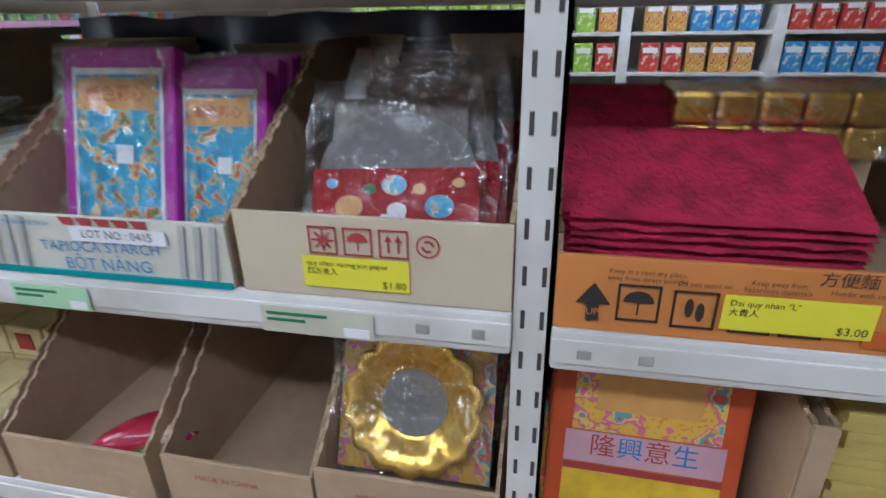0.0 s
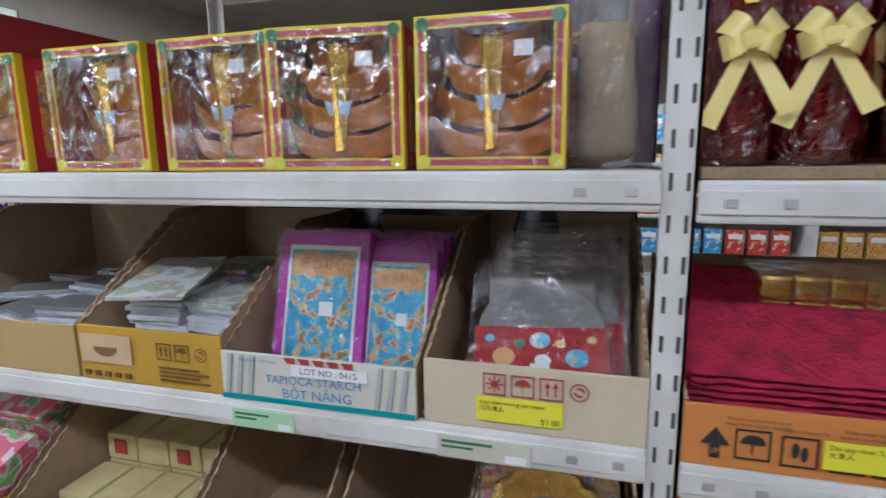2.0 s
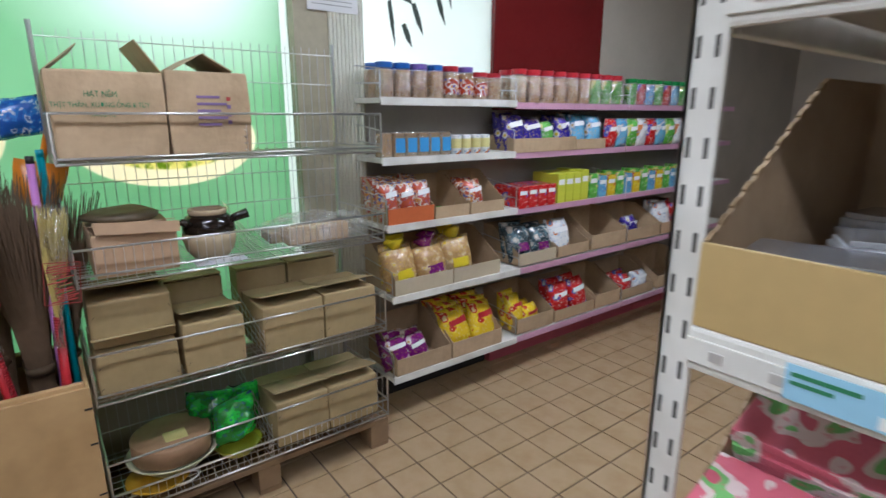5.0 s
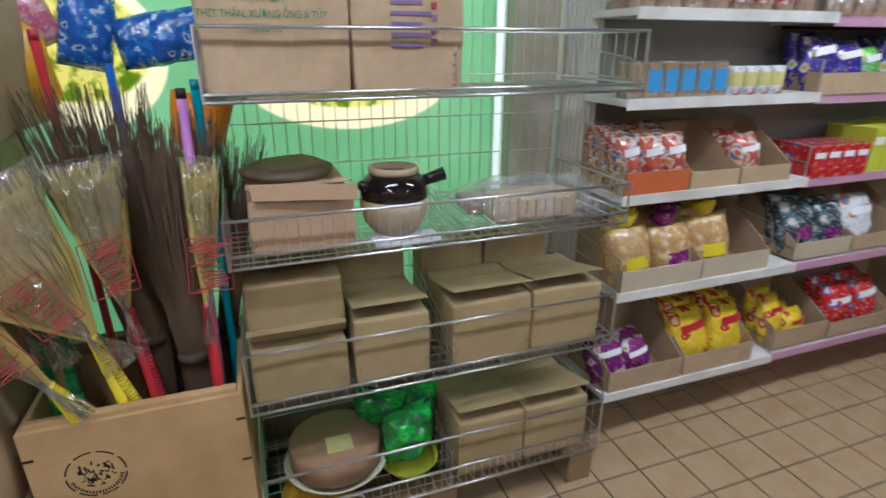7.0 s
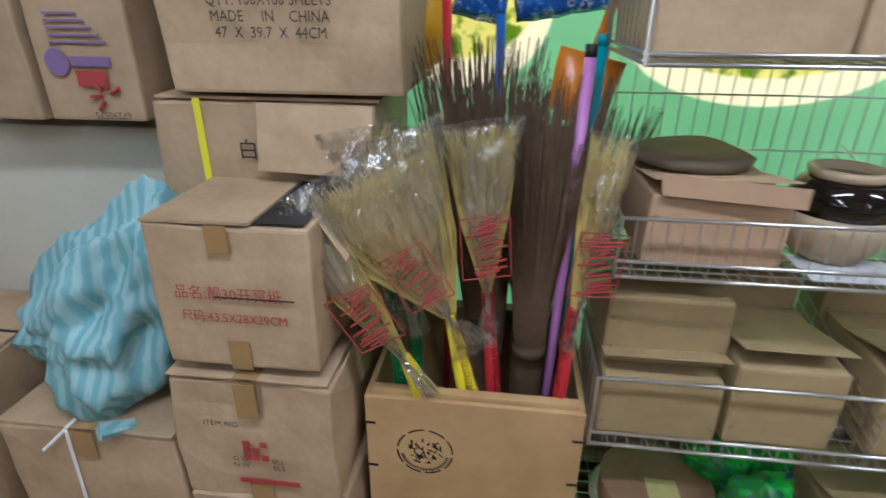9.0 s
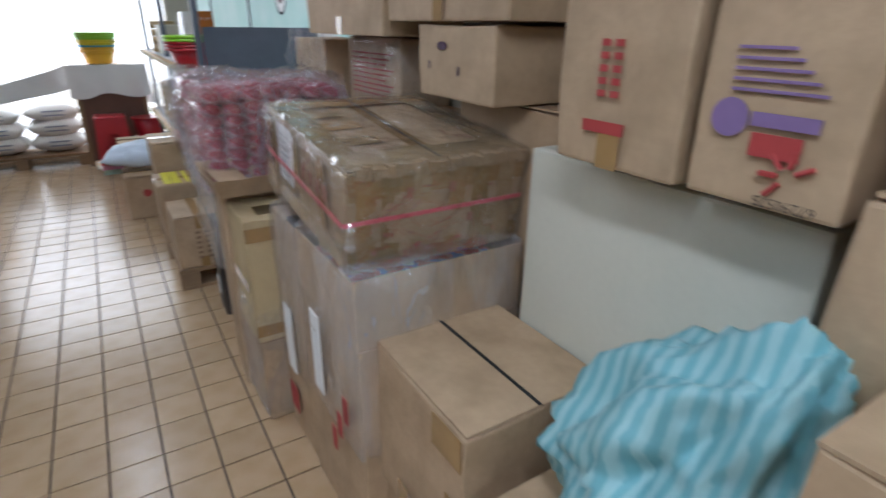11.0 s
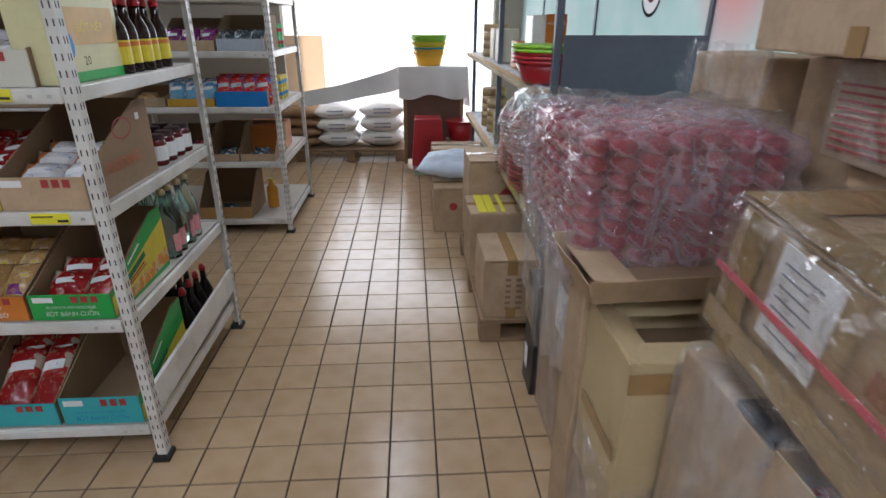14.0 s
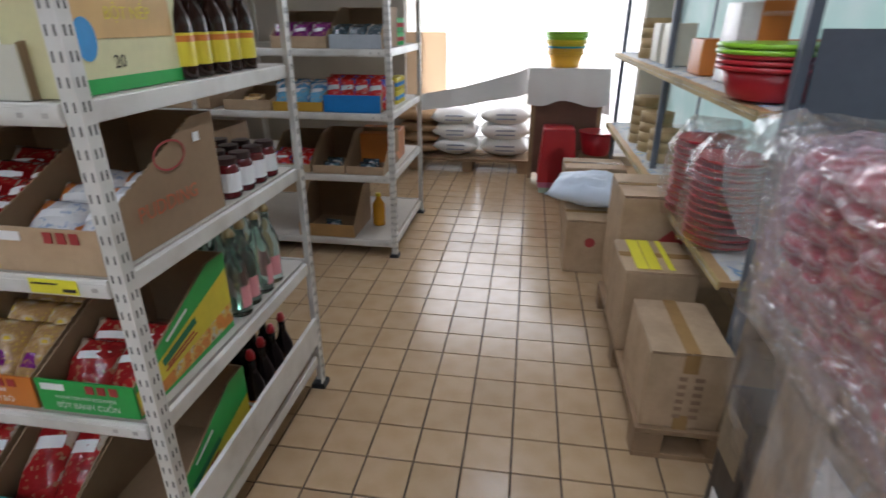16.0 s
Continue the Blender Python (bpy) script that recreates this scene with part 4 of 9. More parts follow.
def icon_box(parent, x, z, s, kind, material, y=-0.003):
    """A handling symbol in a square frame."""
    b = bmesh.new()
    t = s * 0.06
    for x0, x1, z0, z1 in ((-s / 2, s / 2, -s / 2, -s / 2 + t), (-s / 2, s / 2, s / 2 - t, s / 2), (-s / 2, -s / 2 + t, -s / 2, s / 2), (s / 2 - t, s / 2, -s / 2, s / 2)):
        if kind != "ring":
            mesh_box(b, x + x0, x + x1, y - 0.0006, y, z + z0, z + z1)
    if kind == "sun":
        for k in range(8):
            a = math.pi * k / 4
            rod(b, (x + 0.18 * s * math.cos(a), y, z + 0.18 * s * math.sin(a)), (x + 0.38 * s * math.cos(a), y, z + 0.38 * s * math.sin(a)), s * 0.035, 4)
        rod(b, (x, y - 0.0006, z), (x, y, z), s * 0.17, 14)
    if kind == "umbrella":
        pts = [(x + 0.36 * s * math.cos(a), y - 0.0006, z + 0.02 * s + 0.32 * s * math.sin(a)) for a in [math.pi * k / 10 for k in range(11)]]
        b.faces.new([b.verts.new(p) for p in pts])
        rod(b, (x, y, z - 0.32 * s), (x, y, z + 0.05 * s), s * 0.025, 4)
    if kind == "arrows":
        for dx in (-0.17, 0.17):
            mesh_box(b, x + dx * s - 0.035 * s, x + dx * s + 0.035 * s, y - 0.0006, y, z - 0.3 * s, z + 0.1 * s)
            b.faces.new([b.verts.new(p) for p in ((x + (dx - 0.13) * s, y - 0.0006, z + 0.08 * s), (x + (dx + 0.13) * s, y - 0.0006, z + 0.08 * s), (x + dx * s, y - 0.0006, z + 0.34 * s))])
    if kind == "ring":
        for k in range(20):
            a, c = 2 * math.pi * k / 20, 2 * math.pi * (k + 1) / 20
            for ro, ri in ((0.40, 0.34), (0.22, 0.13)):
                if ro < 0.3 and k % 10 > 6:
                    continue
                b.faces.new([b.verts.new((x + r * s * math.cos(q), y - 0.0006, z + r * s * math.sin(q))) for r, q in ((ro, a), (ro, c), (ri, c), (ri, a))])
    if kind == "feet":
        for dx, dz in ((-0.12, 0.05), (0.13, -0.05)):
            pts = [(x + dx * s + 0.10 * s * math.cos(q), y - 0.0006, z + dz * s + 0.26 * s * math.sin(q)) for q in [2 * math.pi * k / 12 for k in range(12)]]
            b.faces.new([b.verts.new(p) for p in pts])
    return part("handling_symbol", b, material, parent)


# tan tray with loose silver packets
tray(S(-1.009, 1.286), 0.403, 0.40, 0.078, 0.225, "tan carton cut open at the front, silver paper packets inside", surface("ochre tan board", (0.46, 0.32, 0.13), 0.65, vary=0.06, grain=50), CARD, 1)
for k, (x, y, n, r) in enumerate(((-1.13, 0.46, 9, 12), (-1.03, 0.47, 9, -16), (-0.90, 0.47, 11, 3), (-1.08, 0.56, 10, 25), (-0.97, 0.58, 12, -10), (-0.88, 0.60, 15, 5), (-1.12, 0.66, 11, -8), (-0.99, 0.68, 13, 6))):
    paper_stack(pose(x, y, 1.291, 0, 0, r), 0.13, 0.075, 0.007 * n, "stack of silver-grey paper packets in a carton", n, PAPER, SILVER, k)
# ochre tray with note stacks
och = tray(S(-0.680, 1.286), 0.243, 0.40, 0.082, 0.21, "ochre printed carton cut open, full of printed notes", CARD_YELLOW, CARD, 2)
b = cube(-0.115, -0.025, -0.004, -0.002, 0.028, 0.070, 0.0005)
pic = part("printed_panel", b, surface("buff panel", (0.60, 0.42, 0.24), 0.5), och)
part("printed_cup", plate([(-0.07 + 0.021 * math.cos(a), -0.0045, 0.052 + 0.013 * math.sin(a)) for a in [math.pi + math.pi * k / 10 for k in range(11)]], 0.0006, (0, -1, 0)), surface("cup brown ink", (0.20, 0.11, 0.04), 0.6), pic)
BROWN_INK = surface("faded brown ink", (0.16, 0.085, 0.02), 0.6)
for x in (0.03, 0.06, 0.09):
    icon_box(och, x, 0.054, 0.024, "umbrella" if x == 0.06 else "ring" if x > 0.06 else "arrows", BROWN_INK)
for k in range(4):
    part("printed_line", cube(0.02, 0.10 - 0.015 * (k % 2), -0.0042, -0.002, 0.012 + 0.006 * k, 0.0138 + 0.006 * k), BROWN_INK, och)
for k in range(5):
    part("printed_mark", cube(-0.112 + 0.018 * k, -0.103 + 0.018 * k, -0.0042, -0.002, 0.008, 0.015), BROWN_INK, och)
for k, (x, y, n, r) in enumerate(((-0.715, 0.46, 14, 4), (-0.625, 0.47, 13, -5), (-0.70, 0.60, 15, 8), (-0.62, 0.62, 14, -3))):
    paper_stack(pose(x, y, 1.291, 0, 0, r), 0.088, 0.13, 0.0078 * n, "stack of printed joss notes in a carton", n, PAPER, NOTEART, 20 + k)
paper_stack(pose(-0.70, 0.43, 1.402, 8, 0, 18), 0.11, 0.17, 0.008, "loose sheets of printed notes on a stack", 2, PAPER, NOTEART, 30)

# white tapioca carton with purple packets
tap = tray(S(-0.4235, 1.286), 0.272, 0.40, 0.064, 0.20, "white printed starch carton cut open, purple packets inside", CARD_WHITE, CARD, 3)
part("teal_edge", cube(-0.135, 0.135, -0.0045, -0.002, 0.0, 0.006), surface("teal ink", (0.0, 0.28, 0.30), 0.5), tap)
lettering("TAPIOCA STARCH", 0.0155, INK_BLUE, tap, (0.0, -0.0056, 0.034), (90, -1, 0), stretch=1.05)
lettering("BỘT NĂNG", 0.018, INK_BLUE, tap, (0.005, -0.0056, 0.016), (90, -1, 0), stretch=1.05)
lettering("MADE IN VIETNAM", 0.0065, INK_BLUE, tap, (-0.078, -0.0056, 0.056))
lot = part("lot_sticker", cube(-0.03, 0.075, -0.0045, -0.003, 0.040, 0.055), INK_WHITE, tap, "white sticker")
lettering("LOT NO : 0415", 0.012, INK_BLACK, lot, (0.022, -0.0049, 0.0475))
for k in range(5):
    part("red_stripe", plate([(-0.035 + 0.02 * k, -0.0043, 0.056), (-0.024 + 0.02 * k, -0.0043, 0.056), (-0.024 + 0.02 * k, -0.0043, 0.0635), (-0.04 + 0.02 * k, -0.0043, 0.0635)], 0.001, (0, 1, 0)), INK_RED, tap)
for k in range(16):
    if k < 3 or k > 12:
        part("grey_stripe", plate([(-0.13 + 0.0163 * k, -0.0042, 0.008), (-0.124 + 0.0163 * k, -0.0042, 0.008), (-0.116 + 0.0163 * k, -0.0042, 0.062), (-0.122 + 0.0163 * k, -0.0042, 0.062)], 0.001, (0, 1, 0)), surface("grey ink", (0.42, 0.43, 0.42), 0.6), tap)


GOLDINK = surface("orange gold print", (0.68, 0.36, 0.10), 0.4, vary=0.15, grain=60)
def purple_packet(m, w, h, title):
    e = thing("paper_packet", m, "purple paper packet with blue printed picture in clear film", "packet", "purple packets")
    part("paper", cube(-w / 2, w / 2, 0, 0.018, 0, h, 0.002), PURPLE, e)
    part("white_border", cube(-w * 0.40, w * 0.40, -0.0012, -0.0002, h * 0.03, h * 0.90), INK_WHITE, e)
    part("picture", cube(-w * 0.37, w * 0.37, -0.002, -0.0013, h * 0.05, h * 0.87), CYANART, e, "blue printed picture")
    ban = part("title_panel", cube(-w * 0.34, w * 0.34, -0.003, -0.0022, h * 0.70, h * 0.85), GOLDINK, e)
    lettering(title, w * 0.13, INK_RED, ban, (0, -0.0036, h * 0.772))
    part("price_sticker", cube(w * 0.0, w * 0.15, -0.0045, -0.0034, h * 0.44, h * 0.53), INK_WHITE, e)
    part("film", crush(sheet(14, 16, lambda u, v: ((u - 0.5) * w * 1.04, -0.007 - 0.006 * abs(noise.noise(Vector((u * 7, v * 7, w)))), v * h * 1.02 - 0.002)), 0.0015, 30), FILM_SOFT, e, "clear plastic film", True)
    return e


for x, z, y, w, h, tilt in ((-0.455, 1.290, 0.455, 0.135, 0.215, -17), (-0.345, 1.290, 0.470, 0.105, 0.19, -17)):
    purple_packet(pose(x, y, z, tilt, 0, 1), w, h, "紙色彩心")
for k in range(7):
    purple_packet(pose(-0.49 + 0.012 * (k % 2), 0.48 + 0.022 * k, 1.290, -17, 0, 2), 0.10, 0.195, "紙色彩心")
    if k < 4:
        purple_packet(pose(-0.35 + 0.005 * (k % 2), 0.50 + 0.022 * k, 1.290, -17, 0, -1), 0.11, 0.20, "紙色彩心")

# cream carton with red envelopes
cr = tray(S(-0.1525, 1.286), 0.25, 0.40, 0.079, 0.21, "cream carton with red handling symbols, red paper packs inside", surface("cream board", (0.60, 0.51, 0.36), 0.6, vary=0.05), CARD, 4)


for x, kd in ((-0.04, "sun"), (-0.008, "umbrella"), (0.024, "arrows"), (0.054, "ring")):
    icon_box(cr, x, 0.057, 0.026, kd, INK_RED)
ticket(cr, -0.012, 0.027, 0.098, 0.030, TAG_YELLOW, ("quy nhan vuong jon paper", "四方貴人"), "$1.80")


DIM_SHEET = surface("dull brown wrapping", (0.15, 0.11, 0.085), 0.4, vary=0.2, grain=60)
DEEP_RED = surface("deep red printed card", (0.40, 0.006, 0.012), 0.75, vary=0.1, grain=60)
SLEEVE = film("envelope sleeve", 3.5, crease=12, haze=0.02, rough=0.05)
def envelope_pack(m, w, h):
    e = thing("paper_pack", m, "red printed paper pack in a clear plastic sleeve", "packet", "red paper packs")
    part("card", cube(-w / 2, w / 2, 0, 0.006, 0, h * 0.54, 0.001), DEEP_RED, e)
    part("grey_disc", plate([(w * 0.47 * math.cos(q), 0.006, h * 0.54 + w * 0.34 * math.sin(q)) for q in [math.pi * k / 20 for k in range(21)]], 0.002, (0, -1, 0)), DULL_GREY, e, "grey translucent half disc")
    part("brown_sheet", cube(-w * 0.40, w * 0.42, 0.0075, 0.009, h * 0.3, h * 0.92), DIM_SHEET, e)
    for dx, dz, r, c in ((0, 0.45, 0.075, CYANART), (-0.27, 0.34, 0.085, GOLDINK), (0.27, 0.34, 0.085, CYANART), (0.02, 0.32, 0.06, INK_WHITE), (-0.15, 0.43, 0.04, INK_GREEN), (0.15, 0.43, 0.04, GOLDINK), (-0.38, 0.46, 0.035, CYANART), (0.38, 0.46, 0.035, GOLDINK)):
        b = bmesh.new()
        b.faces.new([b.verts.new((dx * w + r * w * math.cos(q), -0.0008, h * dz + r * w * 0.8 * math.sin(q))) for q in [2 * math.pi * k / 14 for k in range(14)]])
        part("printed_medallion", b, c, e)
    part("price_sticker", cube(-0.012, 0.012, -0.002, -0.001, h * 0.22, h * 0.30), INK_WHITE, e)
    part("sleeve", crush(sheet(12, 14, lambda u, v: ((u - 0.5) * w * (1.08 - 0.25 * max(0, v - 0.7)), -0.006 - 0.012 * abs(noise.noise(Vector((u * 5, v * 5, 3)))), v * h)), 0.002, 25), SLEEVE, e, "creased clear plastic sleeve", True)
    return e


for k in range(6):
    envelope_pack(pose(-0.135 + 0.010 * (k % 3 - 1), 0.44 + 0.03 * k, 1.295 + 0.004 * k, -28 + 2 * k, (k % 2) * 4 - 2, 3 - 3 * (k % 2)), 0.165, 0.19)
solid("plastic_sleeve", crush(cube(-0.23, -0.06, 0.62, 0.72, 1.30, 1.46, 0.02), 0.02, 12), SLEEVE, "bundle of crumpled clear plastic sleeves", "plastic bag")

# orange carton with crimson paper and gold bricks
orr = tray(S(0.205, 1.276), 0.395, 0.40, 0.068, 0.155, "orange printed noodle carton cut open, crimson paper inside", CARD_ORANGE, CARD, 5)
b = cube(-0.172, -0.162, -0.0045, -0.003, 0.012, 0.028)
b.faces.new([b.verts.new(p) for p in ((-0.181, -0.004, 0.027), (-0.153, -0.004, 0.027), (-0.167, -0.004, 0.046))])
up = part("up_arrow", b, INK_BLACK, orr, "black arrow")
lettering("UP", 0.0085, CARD_ORANGE, up, (-0.167, -0.0048, 0.020))
icon_box(orr, -0.132, 0.030, 0.033, "umbrella", INK_BLACK)
icon_box(orr, -0.090, 0.028, 0.033, "feet", INK_BLACK)
lettering("Keep in a cool dry place,\naway from direct sunlight", 0.0058, INK_BLACK, orr, (-0.128, -0.0048, 0.055))
lettering("Do not stand on", 0.0058, INK_BLACK, orr, (-0.086, -0.0048, 0.051))
lettering("Keep away from\nhazardous materials", 0.0058, INK_BLACK, orr, (-0.035, -0.0048, 0.053))
lettering("Handle with care", 0.0058, INK_BLACK, orr, (0.02, -0.0048, 0.052))
lettering("方便麵", 0.013, INK_BLACK, orr, (0.01, -0.0048, 0.062))
for x in (-0.048, -0.012):
    icon_box(orr, x, 0.026, 0.030, "arrows", INK_BLACK)
stripe = part("red_stripe", cube(0.048, 0.19, -0.0042, -0.003, 0.044, 0.062), INK_RED, orr)
lettering("02 BAGS", 0.017, INK_BLACK, stripe, (0.085, -0.0048, 0.054))
stripe = part("red_stripe", cube(0.03, 0.19, -0.0042, -0.003, 0.008, 0.022), surface("darker orange ink", (0.55, 0.12, 0.02), 0.6), orr)
lettering("32 bags x 75", 0.012, CARD_ORANGE, stripe, (0.075, -0.0048, 0.0150))
ticket(orr, -0.018, 0.030, 0.105, 0.030, TAG_YELLOW, ("Dai quy nhan \"L\"", "大貴人"), "$3.00", y=-0.005)
cm = thing("paper_stack", pose(0.125, 0.415, 1.276), "stack of crimson cut paper sheets in a carton", "paper goods")
for k in range(14):
    w = 0.225
    part("sheet", crush(sheet(16, 10, lambda u, v: ((u - 0.5) * w + 0.004 * math.sin(k * 2.3), 0.01 + 0.17 * v + 0.006 * (k % 3), 0.060 + 0.0026 * k + 0.085 * v * (0.5 + k / 28) + 0.003 * noise.noise(Vector((u * 9, v * 9, k))))), 0.0015, 40, k), MAGENTA, cm)
part("bundle", crush(cube(-0.11, 0.115, 0.012, 0.19, 0.006, 0.055, 0.006), 0.004, 20), MAGENTA, cm)
paper_stack(pose(0.09, 0.60, 1.282), 0.16, 0.14, 0.13, "stack of crimson cut paper sheets at the back of a carton", 14, MAGENTA, MAGENTA, 5)
gb = thing("gold_brick_block", pose(0.195, 0.535, 1.395), "block of gold foil ingots tied in film", "paper goods")
for i in range(5):
    for j in range(2):
        part("brick", cube(-0.09 + 0.036 * i, -0.0555 + 0.036 * i, 0, 0.085, 0.030 * j, 0.030 * j + 0.029, 0.005), GOLD, gb)
part("film", crush(cube(-0.094, 0.094, -0.003, 0.088, -0.001, 0.063, 0.006), 0.002, 30), FILM_SOFT, gb)
solid("support_box", cube(0.11, 0.29, 0.56, 0.70, 1.281, 1.393, 0.004), CARD, "brown carton under gold foil bricks", "cardboard box")

# lower level
tray(S(-1.105, 0.972), 0.21, 0.40, 0.082, 0.25, "ochre carton cut open, pink printed paper bundles inside", CARD_YELLOW, CARD, 6)
for k in range(3):
    paper_stack(pose(-1.105, 0.425 + 0.105 * k, 0.978 + 0.062 * k, 22, 0, 0), 0.185, 0.10, 0.125, "pink and green printed paper bundle in film", 12, PINKART, PINKART, 40 + k, jitter=0.002)
solid("plastic_sleeve", crush(sheet(16, 12, lambda u, v: (-1.20 + 0.19 * u, 0.50 + 0.2 * v, 1.12 + 0.11 * v + 0.01 * noise.noise(Vector((u * 6, v * 6, 1))))), 0.004, 20), FILM_THICK, "clear film over paper bundles", "plastic film", smooth=True)
tray(S(-0.83, 0.972), 0.325, 0.42, 0.075, 0.25, "brown carton cut open, cream paper blocks inside", CARD, CARD, 7)
yc = thing("paper_block_stack", pose(-0.83, 0.46, 0.978), "cream paper blocks stacked in a carton", "paper goods")
for i in range(4):
    for j in range(3):
        for k in range(3):
            if j == 0 and k > 0:
                continue
            if j == 1 and k > 1:
                continue
            blk = part("block", crush(cube(-0.145 + 0.072 * i, -0.077 + 0.072 * i, 0.005 + 0.105 * j, 0.103 + 0.105 * j, 0.055 * k, 0.055 * k + 0.053, 0.004), 0.0015, 25, i + j), CREAMPAPER, yc)
            if (i + j + k) % 2 == 0:
                part("stamp", cube(-0.125 + 0.072 * i, -0.097 + 0.072 * i, 0.0025 + 0.105 * j, 0.0042 + 0.105 * j, 0.055 * k + 0.014, 0.055 * k + 0.042), INK_RED, blk, "red printed mark")
tray(S(-0.555, 0.972), 0.205, 0.42, 0.076, 0.255, "brown carton cut open, a single noodle packet inside", CARD, CARD, 8)
NOODLE = printed("noodle packet print", [(0.40, 0.02, 0.05), (0.55, 0.04, 0.06), (0.10, 0.30, 0.08), (0.70, 0.60, 0.40), (0.35, 0.02, 0.10)], 20, 0.2, 1)
n1 = thing("noodle_packet", pose(-0.515, 0.53, 0.985, 62, 0, 20), "red noodle packet with printed bowl", "packet")
part("packet", pillow(0.125, 0.13, 0.05, 3), NOODLE, n1, smooth=True)
em = tray(S(-0.335, 0.972), 0.19, 0.42, 0.082, 0.255, "empty brown carton cut open at the front", CARD, CARD, 9)
lettering("MADE IN CHINA", 0.011, INK_RED, em, (-0.01, -0.0045, 0.06))
for k in range(3):
    part("printed_mark", cube(-0.085 + 0.012 * k, -0.077 + 0.012 * k, 0.08 + 0.03 * k, 0.10 + 0.03 * k, 0.246, 0.2555), INK_BLACK, em)
pd = tray(S(-0.1345, 0.972), 0.203, 0.42, 0.098, 0.255, "brown carton cut open, gold plate in film inside", CARD, CARD, 10)
lettering("MEAS: 31X23X27CM", 0.012, INK_RED, pd, (0.0, -0.0045, 0.07))


def gold_plate(m):
    e = thing("gold_plate", m, "gold scalloped paper plate with grey centre in clear film", "plate")
    def rad(a, r):
        return r * (1 + (0.10 * abs(math.sin(7 * a)) if r > 0.06 else 0))
    rings = [(0.037, 0.0, 0), (0.044, -0.002, 0), (0.050, -0.010, 0), (0.066, -0.016, 0), (0.074, -0.018, 0), (0.075, -0.015, 0)]
    b = bmesh.new()
    n = 140
    rows = [[b.verts.new((rad(2 * math.pi * k / n, r) * math.cos(2 * math.pi * k / n), y, rad(2 * math.pi * k / n, r) * math.sin(2 * math.pi * k / n))) for k in range(n)] for r, y, _ in rings]
    for lo, hi in zip(rows, rows[1:]):
        for k in range(n):
            b.faces.new((lo[k], lo[(k + 1) % n], hi[(k + 1) % n], hi[k]))
    part("rim", b, GOLD, e, smooth=True)
    part("centre", plate([(0.0385 * math.cos(2 * math.pi * k / 32), -0.0012, 0.0385 * math.sin(2 * math.pi * k / 32)) for k in range(32)], 0.002, (0, 1, 0)), DULL_GREY, e)
    part("backing_card", cube(-0.09, 0.09, 0.006, 0.010, -0.085, 0.125), GOLDART, e, "gold and red printed card")
    part("film", crush(sheet(16, 18, lambda u, v: ((u - 0.5) * 0.185, -0.024 - 0.008 * noise.noise(Vector((u * 6, v * 6, 9))), -0.088 + 0.21 * v)), 0.003, 30), FILM_SOFT, e, "creased clear film", True)
    return e


gold_plate(pose(-0.138, 0.475, 1.115, -24, 0, 0))
for k in range(3):
    copy = gold_plate(pose(-0.135, 0.55 + 0.035 * k, 1.11, -20, 0, 0))

# joss paper in red and gold, right bay
jp = thing("paper_pack", pose(0.105, 0.43, 0.962, -9, 1, 0), "red and yellow joss paper pack with gold print", "packet")
part("pack", cube(-0.095, 0.095, 0, 0.05, 0, 0.27, 0.004), surface("orange red print", (0.62, 0.10, 0.03), 0.35), jp)
part("picture", cube(-0.072, 0.072, -0.0016, -0.0004, 0.165, 0.258), GOLDART, jp)
part("foil", cube(-0.05, 0.05, -0.0026, -0.0017, 0.19, 0.255), GOLDINK, jp)
yl = part("yellow_panel", cube(-0.078, 0.078, -0.0016, -0.0004, 0.0, 0.125), surface("yellow print", (0.75, 0.50, 0.03), 0.4, vary=0.15, grain=40, patch=30), jp)
wt = part("title_panel", cube(-0.078, 0.078, -0.0017, -0.0005, 0.127, 0.163), surface("mauve pink print", (0.62, 0.36, 0.40), 0.4), jp)
for k, (ch, c) in enumerate(zip("隆興意生", (INK_RED, INK_BLUE, INK_RED, INK_BLUE))):
    lettering(ch, 0.027, c, wt, (-0.04 + 0.027 * k, -0.0022, 0.147))
part("band", cube(-0.078, 0.078, -0.0026, -0.0017, 0.118, 0.1255), INK_RED, yl)
tray(S(0.235, 0.962), 0.02, 0.40, 0.24, 0.25, "brown carton wall between paper stacks", CARD, CARD, 11)
for k in range(3):
    paper_stack(pose(0.32 + 0.125 * k, 0.43, 0.962), 0.115, 0.2, 0.24, "tall stack of yellow joss paper", 24, surface("yellow joss paper", (0.58, 0.44, 0.12), 0.7, vary=0.12, grain=90), None, 50 + k, jitter=0.002)
solid("paper_pack", crush(cube(-0.005, 0.02, 0.45, 0.60, 0.963, 1.06, 0.006), 0.006, 15), GOLDART, "crumpled orange printed pack beside a post", "packet")

